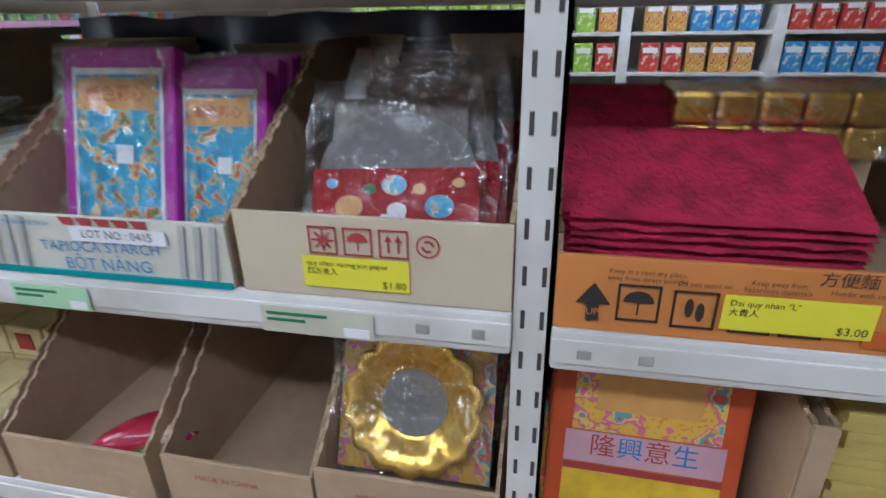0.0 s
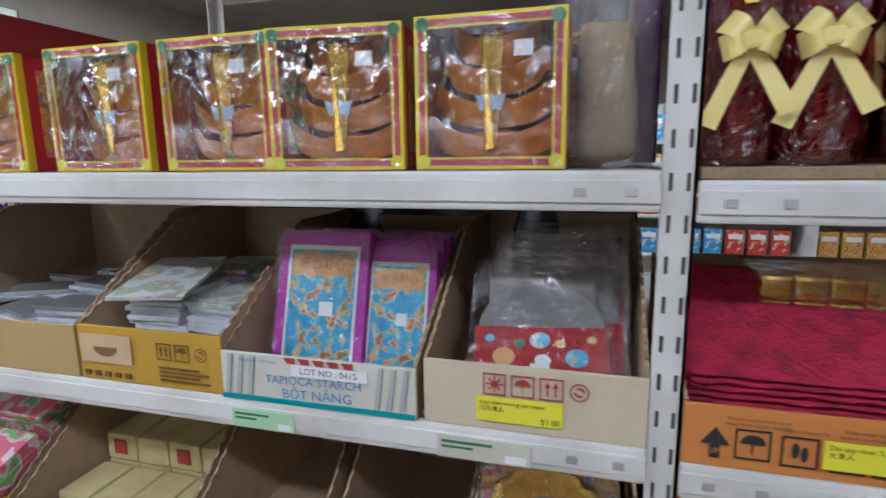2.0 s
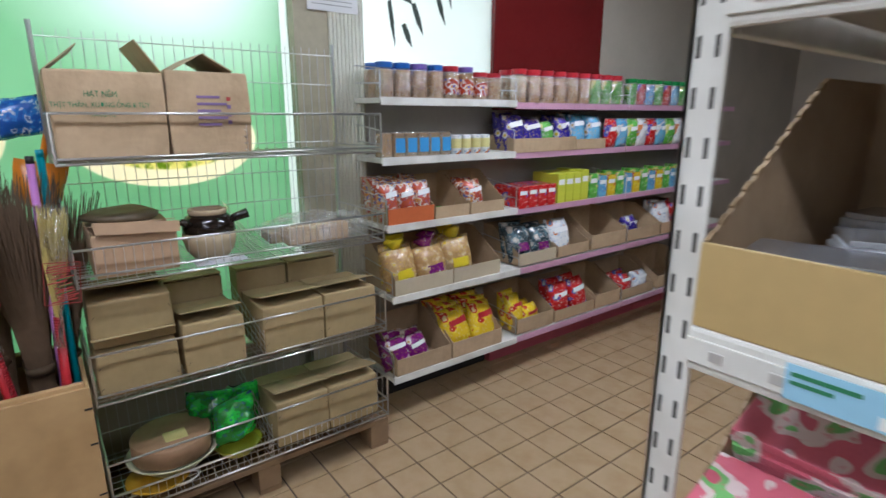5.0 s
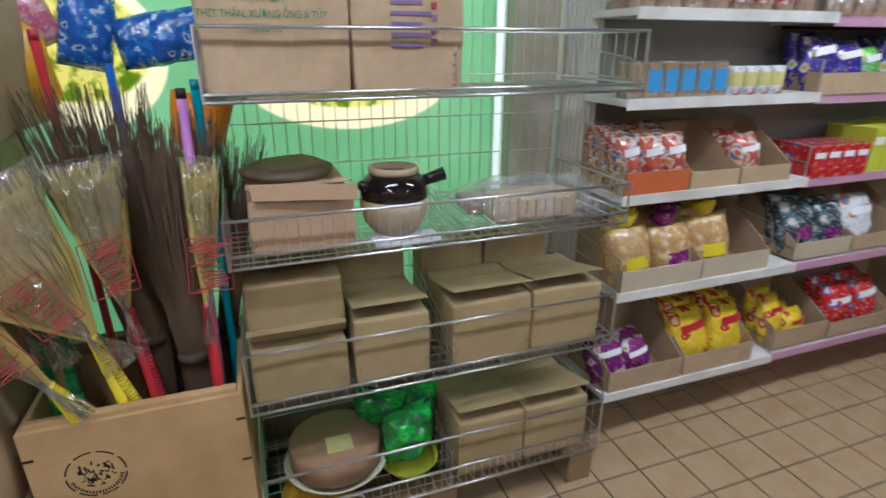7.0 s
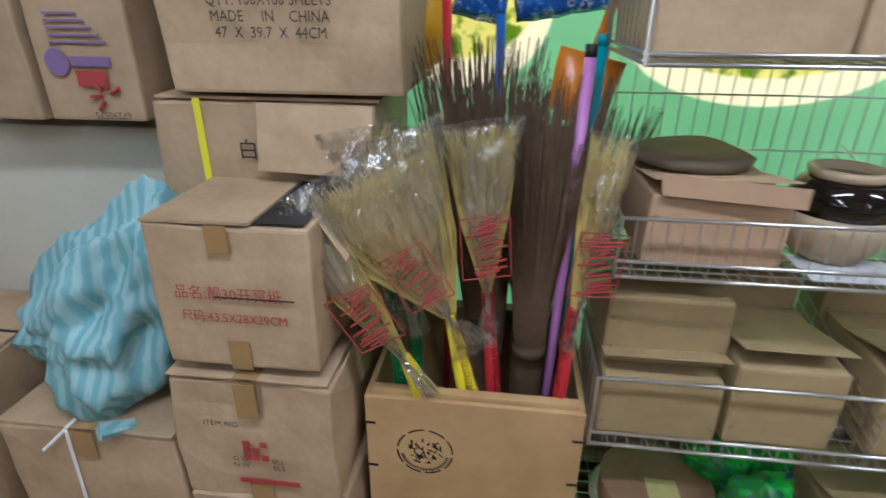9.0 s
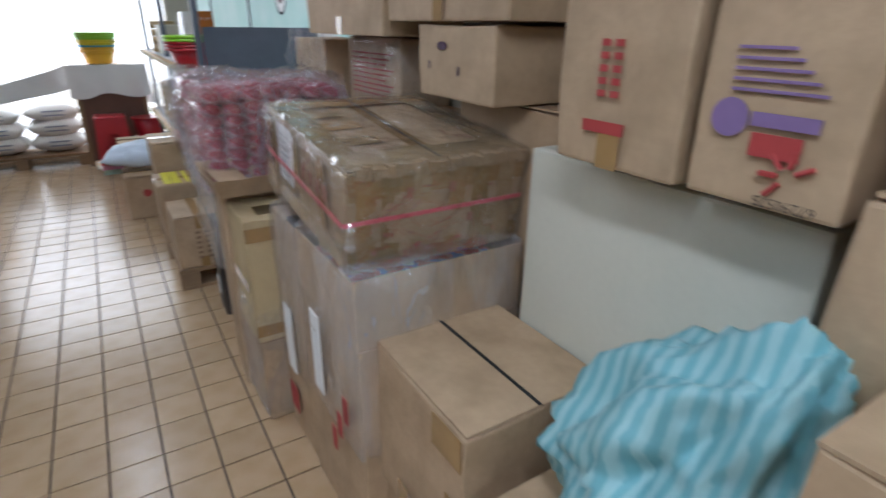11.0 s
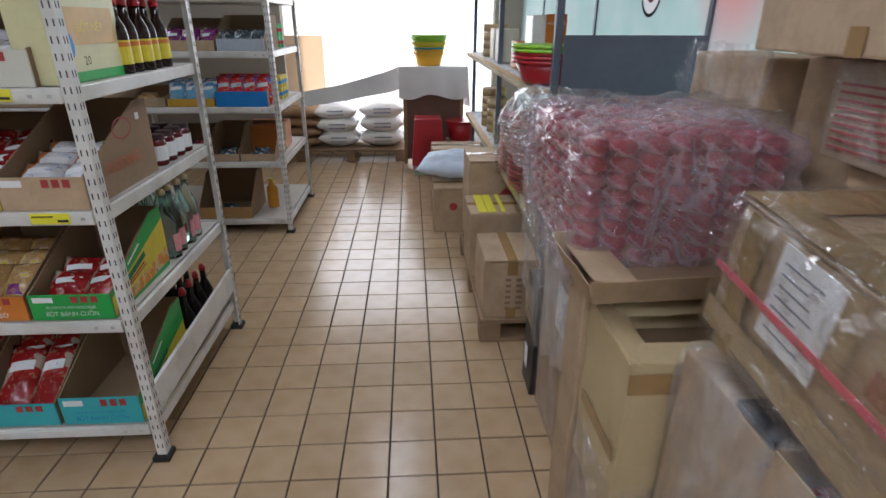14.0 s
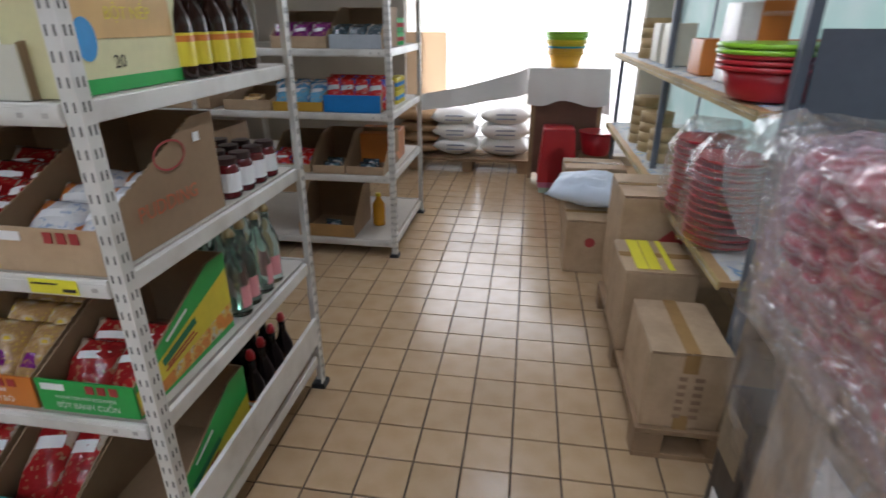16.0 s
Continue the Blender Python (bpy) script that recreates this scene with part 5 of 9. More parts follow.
# top level: window boxes with paper ingot towers
FRAME_RED = surface("red printed border", (0.50, 0.04, 0.07), 0.35, vary=0.12, grain=200)
FRAME_YEL = surface("yellow printed border", (0.72, 0.56, 0.02), 0.35, vary=0.05)
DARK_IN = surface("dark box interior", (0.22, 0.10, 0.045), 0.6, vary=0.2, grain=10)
def ingot_box(m, lean=0):
    e = thing("ingot_box", m, "red and yellow window box with orange paper ingots", "gift box", "ingot boxes")
    w, h, d = 0.165, 0.165, 0.10
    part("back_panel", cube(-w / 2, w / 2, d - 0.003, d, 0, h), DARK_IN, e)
    for s in (-1, 1):
        sd = part("side_panel", cube(min(s * w / 2, s * (w / 2 - 0.002)), max(s * w / 2, s * (w / 2 - 0.002)), 0.0005, d - 0.003, 0, h), REDPAPER, e)
        part("edge_strip", cube(min(s * (w / 2 + 0.0006), s * (w / 2)), max(s * (w / 2 + 0.0006), s * w / 2), 0.0005, 0.012, 0, h), FRAME_YEL, sd)
        part("printed_pattern", cube(min(s * (w / 2 + 0.0006), s * w / 2), max(s * (w / 2 + 0.0006), s * w / 2), 0.03, 0.08, 0.02, h - 0.02), GOLDART, sd)
    part("bottom", cube(-w / 2, w / 2, 0.0005, d, -0.0005, 0.002), FRAME_RED, e)
    part("top", cube(-w / 2, w / 2, 0.0005, d, h - 0.002, h), FRAME_RED, e)
    b, c, y2 = bmesh.new(), bmesh.new(), bmesh.new()
    for (o, i, mesh, yy) in ((0.0, 0.004, c, -0.0004), (0.004, 0.011, b, -0.0002), (0.011, 0.0135, y2, -0.0004)):
        for x0, x1, z0, z1 in ((-w / 2 + o, w / 2 - o, o, i), (-w / 2 + o, w / 2 - o, h - i, h - o), (-w / 2 + o, -w / 2 + i, i, h - i), (w / 2 - i, w / 2 - o, i, h - i)):
            mesh_box(mesh, x0, x1, yy, 0.001, z0, z1)
    part("front_border", b, FRAME_RED, e, "red printed border")
    part("outer_border", c, FRAME_YEL, e)
    part("inner_border", y2, FRAME_YEL, e)
    for sx in (-1, 1):
        for sz in (0.009, h - 0.009):
            k = bmesh.new()
            rod(k, (sx * (w / 2 - 0.009), -0.0012, sz), (sx * (w / 2 - 0.009), -0.0002, sz), 0.0075, 14)
            part("corner_mark", k, TAG_YELLOW if sz < 0.1 else INK_GREEN, e)
    for k, (z, r) in enumerate(((0.010, 0.071), (0.046, 0.063), (0.082, 0.054), (0.114, 0.044))):
        boat = bmesh.new()
        n = 18
        def place(u, v):
            a, q = (u - 0.5) * math.pi, abs(2 * u - 1)
            high = (0.026 + 0.030 * q ** 2) * (1 - 0.92 * q ** 7)
            return Vector((r * math.sin(a) * (1 + 0.16 * v * q), 0.05 - 0.036 * math.cos(a) * (0.5 + 0.5 * v), z + 0.024 * q ** 2 + high * v))
        b2 = sheet(n, 4, place)
        part("ingot", b2, ORANGE_CLAY, e, smooth=True)
        rod_b = lathe([(0.001, 0), (r * 0.5, 0.002), (r * 0.42, 0.026), (0.001, 0.034)], 14, at=(0, 0.056, z + 0.004))
        part("ingot_core", rod_b, ORANGE_CLAY, e, smooth=True)
    part("charm", plate([(-0.017, 0.012, 0.082), (-0.006, 0.012, 0.078), (0.0, 0.012, 0.083), (0.006, 0.012, 0.078), (0.017, 0.012, 0.082), (0.012, 0.012, 0.064), (0.004, 0.012, 0.066), (0.0, 0.012, 0.056), (-0.004, 0.012, 0.066), (-0.012, 0.012, 0.064)], 0.003, (0, 1, 0)), surface("pale blue charm", (0.45, 0.58, 0.75), 0.4), e, "pale blue paper charm")
    part("tassel", crush(cube(-0.011, 0.011, 0.014, 0.024, 0.018, 0.150, 0.004), 0.008, 70), GOLD, e, "gold foil tassel")
    part("price_sticker", cube(0.028, 0.048, -0.0025, -0.0012, 0.118, 0.134), INK_WHITE, e)
    part("window_film", crush(sheet(14, 14, lambda u, v: ((u - 0.5) * (w - 0.006), -0.0035 - 0.004 * abs(noise.noise(Vector((u * 5, v * 5, w)))), 0.003 + (h - 0.006) * v)), 0.001, 20), film("box film", 4.5, crease=12, haze=0.01, rough=0.055), e, "taut clear film", True)
    return e


first = ingot_box(pose(-0.965, 0.425, 1.584, 0, 0, 3))
for x, y, r in ((-0.742, 0.425, -1), (-0.553, 0.425, -2), (-0.388, 0.425, 6), (-0.205, 0.425, 0)):
    copy_thing(first, pose(x, y, 1.584, 0, 0, r))
for x in (-0.965, -0.742, -0.553, -0.388, -0.185):
    copy_thing(first, pose(x + 0.02, 0.56, 1.584, 0, 0, 2))
dr = thing("dried_goods_bag", pose(-0.085, 0.52, 1.584), "clear plastic bag of pale dried food", "bag")
part("food", crush(cube(-0.03, 0.035, 0, 0.06, 0.002, 0.17, 0.02), 0.015, 30), surface("dried food", (0.46, 0.33, 0.18), 0.7, vary=0.2, grain=60, bump=0.6), dr, smooth=True)
part("bag", crush(pillow(0.12, 0.23, 0.11, 5), 0.003, 20), FILM_THICK, dr, "crinkled clear bag", True)
solid("gift_pouch", crush(cube(-0.045, -0.015, 0.60, 0.68, 1.584, 1.80, 0.004), 0.003), surface("purple foil", (0.10, 0.02, 0.14), 0.15, 0.5), "dark purple foil pouch on a shelf", "packet")


def gift_bottle(m, lean=0):
    e = thing("gift_bottle", m, "dark red wrapped gift bottle with pale gold bow", "gift bottle", "wrapped gift bottles")
    part("bottle", lathe([(0.001, 0), (0.036, 0.002), (0.038, 0.02), (0.038, 0.17), (0.034, 0.20), (0.020, 0.25), (0.018, 0.32), (0.001, 0.322)], 18), BURG, e, smooth=True)
    part("wrap", crush(lathe([(0.040, 0), (0.043, 0.05), (0.044, 0.12), (0.042, 0.2), (0.036, 0.27), (0.040, 0.34)], 22), 0.006, 22), film("red-tinted wrap", 4.0, (0.75, 0.25, 0.28), crease=16), e, "shiny clear wrap", True)
    gl = part("gold_lettering", cube(-0.006, 0.006, -0.047, -0.0455, 0.15, 0.30), GOLD, e)
    for k, (a, l) in enumerate(((40, 0.030), (140, 0.030), (195, 0.026), (-15, 0.026), (246, 0.085), (298, 0.075))):
        q = radians(a)
        u = Vector((math.cos(q), 0, math.sin(q)))
        side = Vector((-u.z, 0, u.x))
        loop = a in (40, 140, 195, -15)
        def place(s, t):
            width = (0.005 + 0.014 * s * (1 - 0.5 * s)) if loop else 0.007 + 0.002 * s
            y = -0.052 - (0.016 * math.sin(math.pi * s) if loop else 0.008 * s)
            return Vector((0, y, 0.115)) + u * (l * s) + side * (t - 0.5) * 2 * width
        part("ribbon_loop" if loop else "ribbon_tail", sheet(6, 2, place), BOW, e, smooth=True)
    part("knot", crush(cube(-0.011, 0.011, -0.066, -0.052, 0.106, 0.124, 0.004), 0.002, 50), BOW, e)
    return e


gbt = gift_bottle(pose(0.045, 0.47, 1.586))
for x, y in ((0.122, 0.475), (0.222, 0.47), (0.30, 0.48), (0.085, 0.57), (0.17, 0.57), (0.26, 0.57), (0.05, 0.66), (0.14, 0.66), (0.23, 0.66)):
    copy_thing(gbt, pose(x, y, 1.586, 0, 0, 10 * math.sin(x * 90)))
tr = thing("cardboard_tray", pose(0.2, 0.415, 1.573), "flat corrugated cardboard tray under gift bottles", "cardboard tray")
part("sheet", cube(-0.19, 0.19, 0, 0.30, 0.0, 0.012, 0.001), CARD_EDGE, tr)

# price tickets on the beams
for x, z, w, h, mt, y in ((-0.497, 1.262, 0.092, 0.026, TAG_GREEN, 0.3955), (-1.085, 1.268, 0.085, 0.030, TAG_BLUE, 0.3955), (-0.205, 1.262, 0.11, 0.028, surface("yellowed ticket", (0.60, 0.58, 0.45), 0.4), 0.3955)):
    e = thing("shelf_ticket", pose(x, y, z), "pale paper price ticket taped to a shelf beam", "price ticket", "shelf tickets")
    part("card", cube(-w / 2, w / 2, -0.0012, -0.0002, -h / 2, h / 2), mt, e)
    part("printed_line", cube(-w * 0.45, w * 0.1, -0.0018, -0.0013, h * 0.18, h * 0.30), INK_GREEN, e)
    part("printed_line", cube(-w * 0.45, -w * 0.1, -0.0018, -0.0013, -h * 0.05, h * 0.06), INK_GREEN, e)
    part("price_sticker", cube(w * 0.24, w * 0.46, -0.002, -0.0013, -h * 0.42, -h * 0.1), INK_WHITE, e)

# closed stock behind, on the far half of the shelves
for lv, hh in ((0.972, 0.25), (1.286, 0.20)):
    for k in range(7 if lv < 1.2 else 3):
        carton(pose(-1.05 + 0.34 * k, 0.87, lv), 0.32, 0.40, hh - 0.02 * (k % 3), "closed brown carton stored at the back of a shelf", 60 + k, tape=False, flaps=False)
for k in range(6):
    carton(pose(-1.0 + 0.4 * k, 0.45, 0.58), 0.36, 0.4, 0.26, "closed brown carton on a low shelf", 80 + k, tape=False, flaps=False)
solid("plastic_cover", crush(sheet(20, 8, lambda u, v: (-0.78 + 0.76 * u, 0.815 + 0.02 * math.sin(14 * u), 1.528 - (0.10 + 0.02 * math.sin(9 * u)) * v)), 0.010, 9), surface("dark blue plastic sheet", (0.02, 0.025, 0.05), 0.25, vary=0.2), "dark crumpled plastic sheet hanging under a shelf", "plastic sheet", smooth=True)

# goods across the next aisle, seen over the trays
far = thing("far_shelf", pose(0.6, 3.45, 0), "white shelf of bright packets across the next aisle", "shelving")
part("back_panel", cube(-1.9, 1.4, 0.30, 0.32, 0, 1.9), WHITE_STEEL, far)
for z in (0.55, 0.95, 1.20, 1.42, 1.66):
    part("shelf", cube(-1.9, 1.4, 0.0, 0.30, z - 0.02, z, 0.003), WHITE_STEEL, far)
for x in (-0.25, 0.55):
    part("divider", cube(x - 0.03, x + 0.03, -0.01, 0.29, 0, 1.9), WHITE_STEEL, far)
FAR_PACKS = [printed("far packet " + n, cols, 26, 0.3, 1) for n, cols in (("blue", [(0.05, 0.25, 0.55), (0.10, 0.40, 0.60), (0.65, 0.62, 0.55), (0.5, 0.1, 0.1)]), ("red", [(0.55, 0.04, 0.04), (0.62, 0.10, 0.08), (0.70, 0.62, 0.50), (0.1, 0.3, 0.1)]), ("amber", [(0.60, 0.30, 0.05), (0.68, 0.45, 0.12), (0.5, 0.05, 0.05), (0.7, 0.7, 0.6)]), ("lime", [(0.30, 0.55, 0.05), (0.45, 0.62, 0.10), (0.70, 0.70, 0.60), (0.1, 0.3, 0.1)]))]
first_pack = {}
for r, z in enumerate((0.95, 1.20, 1.42, 1.66)):
    for k in range(26):
        x = -1.25 + 0.125 * k
        if min(abs(x - 0.35), abs(x - 1.15)) < 0.09:
            continue
        i = 3 if x < 0.2 else ((k // 4) + r) % 3
        if i in first_pack:
            copy_thing(first_pack[i], pose(x, 3.47, z))
        else:
            e = thing("food_packet", pose(x, 3.47, z), "bright printed food packet on a far shelf", "packet", "far shelf packets")
            part("packet", cube(-0.052, 0.052, 0, 0.05, 0, 0.16, 0.008), FAR_PACKS[i], e)
            part("title_bar", cube(-0.04, 0.04, -0.0012, 0, 0.105, 0.135), INK_WHITE, e)
            first_pack[i] = e

# ---- goods in the wire rack ----
def open_carton(m, w, d, h, label, material, seed, lift=14, fold=0.6, split=False):
    """A small dusty carton whose lid flaps stand slightly open."""
    e = thing("cardboard_box", m, label, "cardboard box", "small dusty cartons")
    part("body", wobbly_box(w, d, h, seed, 0.003), material, e)
    rng = random.Random(seed)
    a = radians(lift)
    b = plate([(-w / 2, 0, 0), (w / 2, 0, 0), (w / 2, d * fold, 0), (-w / 2, d * fold, 0)], 0.003, (0, 0, 1))
    bmesh.ops.rotate(b, verts=b.verts, cent=(0, d * fold, 0), matrix=Matrix.Rotation(-a, 3, "X"))
    for v in b.verts:
        v.co += Vector((0, -0.006, h + 0.002 + rng.uniform(0, 0.002)))
    crush(b, 0.004, 11, seed)
    part("flap", b, material, e)
    part("flap", crush(cube(-w / 2, w / 2, d * fold - 0.002, d + 0.002, h + 0.001, h + 0.005), 0.002, 11, seed), material, e)
    for s in (-1, 1):
        for z in (h * 0.25, h * 0.72):
            k = bmesh.new()
            rod(k, (s * (w / 2 - 0.006), -0.0045, z - 0.005), (s * (w / 2 - 0.014), -0.0045, z + 0.004), 0.0007, 4)
            part("staple", k, INK_BLACK, e)
    return e


PINKCARD = surface("pinkish cardboard", (0.48, 0.315, 0.195), 0.7, vary=0.06, grain=60)
CLEAN = (("HẠT NÊM", 0.024, 0.185), ("THỊT THĂN, XƯƠNG ỐNG & TỦY", 0.020, 0.155), ("TẢNG TO", 0.018, 0.128))
t1 = carton(wp(-2.835, 0.145, 1.343), 0.29, 0.33, 0.255, "brown seasoning carton with green print, flaps open", 101, seam="y", tape=False, flaps=False)
for s, z, h in CLEAN:
    lettering(s, z, INK_GREEN, t1, (-0.02, -0.006, h), stretch=0.8)
for f, (x0, x1, r) in enumerate(((-0.145, -0.01, 50), (0.02, 0.145, -35))):
    b = plate([(0, 0.0, 0), (0.0, 0.30, 0), (0.0, 0.30, 0.11), (0, 0, 0.11)], 0.003, (1, 0, 0))
    bmesh.ops.rotate(b, verts=b.verts, cent=(0, 0, 0), matrix=Matrix.Rotation(radians(r), 3, "Y"))
    bmesh.ops.translate(b, verts=b.verts, vec=((x0 if f == 0 else x1), 0.01, 0.25))
    part("flap", b, CARD, t1)
t2 = carton(wp(-2.835, 0.42, 1.343), 0.245, 0.33, 0.265, "brown carton with purple printed lines", 102, seam="y", tape=False, flaps=False)
INK_PURPLE = surface("purple ink", (0.22, 0.14, 0.30), 0.7)
for k in range(5):
    part("printed_line", cube(-0.04, 0.03 + 0.02 * (k % 2), -0.0068, -0.0052, 0.095 + 0.021 * k, 0.103 + 0.021 * k), INK_PURPLE, t2)
for k in range(4):
    part("printed_mark", cube(0.05, 0.062, -0.0068, -0.0052, 0.10 + 0.024 * k, 0.112 + 0.024 * k), INK_RED if k == 3 else INK_PURPLE, t2)
for x, r in ((-0.1, 60), (0.08, -60)):
    b = plate([(0, 0, 0), (0, 0.3, 0), (0, 0.3, 0.10), (0, 0, 0.10)], 0.003, (1, 0, 0))
    bmesh.ops.rotate(b, verts=b.verts, cent=(0, 0, 0), matrix=Matrix.Rotation(radians(r), 3, "Y"))
    bmesh.ops.translate(b, verts=b.verts, vec=(x, 0.01, 0.262))
    part("flap", b, CARD, t2)

pk = open_carton(wp(-2.85, 0.165, 0.986), 0.235, 0.27, 0.135, "pinkish brown carton with folded-back lid", PINKCARD, 103, 10, 0.55)
part("lid_fold", plate([(-0.11, -0.012, 0.175), (0.125, -0.020, 0.160), (0.125, -0.022, 0.125), (-0.105, -0.014, 0.138)], 0.002, (0, 1, 0)), PINKCARD, pk)
dk = thing("kraft_ring", wp(-3.02, 0.15, 1.138), "dark paper-wrapped ring lying on a carton", "lid")
part("ring", crush(lathe([(0.05, 0.0), (0.11, 0.004), (0.115, 0.018), (0.09, 0.03), (0.05, 0.026)], 18), 0.006, 15), surface("dark kraft paper", (0.13, 0.095, 0.055), 0.6), dk, smooth=True)

pot = thing("clay_pot", wp(-2.95, 0.405, 0.984), "round clay pot, black glazed above and cream below", "pot")
part("belly", lathe([(0.001, 0), (0.055, 0.001), (0.078, 0.03), (0.088, 0.065), (0.088, 0.095)], 28), surface("raw cream clay", (0.48, 0.38, 0.25), 0.7, vary=0.06), pot, "unglazed cream clay belly", True)
part("shoulder", lathe([(0.0885, 0.094), (0.086, 0.12), (0.074, 0.145), (0.060, 0.155)], 28), surface("black glaze", (0.012, 0.008, 0.006), 0.08, vary=0.05, bump=0.02), pot, "black glazed shoulder", True)
part("rim", lathe([(0.058, 0.152), (0.064, 0.158), (0.064, 0.170), (0.054, 0.172), (0.050, 0.16), (0.050, 0.10)], 28), surface("tan rim", (0.42, 0.31, 0.2), 0.5), pot, smooth=True)
k = bmesh.new()
rod(k, (0.07, 0, 0.125), (0.135, -0.01, 0.145), 0.014, 10, 0.018)
part("handle", k, surface("black glaze handle", (0.012, 0.008, 0.006), 0.1), pot, smooth=True)
k = bmesh.new()
rod(k, (-0.07, -0.03, 0.125), (-0.095, -0.045, 0.14), 0.016, 10, 0.012)
part("spout", k, surface("black glaze spout", (0.012, 0.008, 0.006), 0.1), pot, smooth=True)
solid("paper_sheet", crush(cube(-2.93, -2.83, 0.33, 0.50, 0.9825, 0.985), 0.0015, 30), PAPER, "white paper sheet under a clay pot", "paper")
pb = thing("plastic_bag", wp(-2.83, 0.79, 0.985), "clear plastic bag with brown paper goods in the rack", "bag")
part("contents", crush(cube(-0.12, 0.13, 0.06, 0.16, 0.005, 0.075, 0.012), 0.008, 20), CARD, pb)
part("paper", crush(cube(-0.16, 0.10, 0.15, 0.28, 0.005, 0.045, 0.012), 0.010, 16), CARD_IN, pb)
part("bag", crush(sheet(28, 20, lambda u, v: ((u - 0.5) * 0.46, 0.005 + 0.32 * v, 0.03 + 0.085 * math.sin(math.pi * min(1, v * 1.3)) * (0.6 + 0.4 * math.sin(math.pi * u)) + 0.025 * noise.noise(Vector((u * 9, v * 9, 2))))), 0.007, 22), FILM_THICK, pb, "crumpled clear film", True)

for y, z, w, h, s, dd, x in ((0.125, 0.602, 0.235, 0.145, 104, 0.30, -2.835), (0.130, 0.752, 0.235, 0.15, 105, 0.28, -2.88), (0.362, 0.602, 0.20, 0.185, 106, 0.24, -2.84), (0.648, 0.602, 0.235, 0.185, 107, 0.24, -2.84), (0.888, 0.602, 0.225, 0.185, 108, 0.24, -2.845), (0.66, 0.207, 0.215, 0.185, 109, 0.26, -2.84), (0.885, 0.207, 0.225, 0.185, 110, 0.26, -2.84)):
    open_carton(wp(x, y, z), w, dd, h, "small dusty brown carton with loose lid in the rack", CARD_OLIVE, s, 13, 0.72)
for y, w in ((0.36, 0.21), (0.62, 0.2), (0.84, 0.22)):
    open_carton(wp(-3.09, y, 0.602), w, 0.10, 0.27, "small dusty brown carton at the back of the rack", CARD_OLIVE, int(y * 100), 4, 0.5)

# lowest basket: steamer lid, green bags, basins
st = thing("steamer", wp(-2.97, 0.205, 0.23, 0), "round wooden steamer with a yellow note on the lid", "steamer")
part("band", lathe([(0.132, 0.05), (0.134, 0.05), (0.134, 0.115), (0.130, 0.118)], 36), surface("cork band", (0.34, 0.20, 0.11), 0.6, vary=0.15), st, smooth=True)
part("lid", lathe([(0.001, 0.118), (0.128, 0.116)], 36), surface("brown woven lid", (0.24, 0.15, 0.08), 0.7, vary=0.15, grain=90), st)
part("note", crush(cube(-0.03, 0.045, -0.07, 0.0, 0.1195, 0.1205), 0.001, 40), surface("yellow paper note", (0.62, 0.55, 0.22), 0.6), st)
part("basin", lathe([(0.09, 0.0), (0.10, 0.0), (0.145, 0.045), (0.155, 0.05), (0.15, 0.053), (0.10, 0.006)], 32), surface("pale plastic basin", (0.62, 0.60, 0.42), 0.35), st, smooth=True)
k = bmesh.new()
for a in range(14):
    q, r = 0.3 * a - 2.1, 0.3 * (a + 1) - 2.1
    rod(k, (0.05 * math.cos(q), -0.15 - 0.01, 0.02 + 0.02 * math.sin(q)), (0.05 * math.cos(r), -0.15 - 0.01, 0.02 + 0.02 * math.sin(r)), 0.0035, 6)
part("wire_handle", k, CHROME, st)
solid("yellow_basin", lathe([(0.05, 0.0), (0.06, 0.0), (0.088, 0.04), (0.093, 0.043), (0.058, 0.006)], 28, at=(-2.93, 0.42, 0.208)), surface("yellow-green plastic", (0.52, 0.55, 0.05), 0.35), "yellow-green plastic basin in a wire basket", "basin", smooth=True)
solid("orange_basin", lathe([(0.05, 0.0), (0.06, 0.0), (0.10, 0.03), (0.105, 0.033), (0.058, 0.006)], 28, at=(-2.90, 0.14, 0.203)), surface("orange-yellow plastic", (0.62, 0.36, 0.03), 0.35), "orange-yellow plastic basin in a wire basket", "basin", smooth=True)
GREENBAG = printed("green bag print", [(0.02, 0.20, 0.03), (0.02, 0.42, 0.04), (0.04, 0.55, 0.06), (0.03, 0.10, 0.22)], 16, 0.15, 2, bump=0.8)
for x, y, z, r, s in ((-2.93, 0.42, 0.255, 20, 1), (-3.04, 0.36, 0.26, -25, 2), (-3.05, 0.47, 0.24, 10, 3)):
    e = thing("plastic_bag", wp(x, y, z, r), "crumpled green printed plastic bag", "bag", "green bags")
    part("bag", crush(pillow(0.17, 0.17, 0.12, s, 16, 16, 0.03), 0.012, 18, s), GREENBAG, e, smooth=True)

# ---- brooms in the crate ----
STRAW = surface("broom straw", (0.60, 0.47, 0.14), 0.6, vary=0.25, grain=40, random_value=0.1)
TWIG = surface("dark twigs", (0.155, 0.095, 0.055), 0.7, vary=0.25, grain=40)
PLASTICS = {n: surface(n + " plastic", c, 0.28, vary=0.04) for n, c in (("yellow", (0.70, 0.55, 0.02)), ("red", (0.45, 0.02, 0.03)), ("green", (0.01, 0.22, 0.05)), ("pink", (0.55, 0.22, 0.55)), ("teal", (0.0, 0.30, 0.38)), ("orange", (0.75, 0.24, 0.02)), ("amber", (0.80, 0.42, 0.02)), ("blue", (0.02, 0.12, 0.45)), ("lime", (0.30, 0.60, 0.03)))}


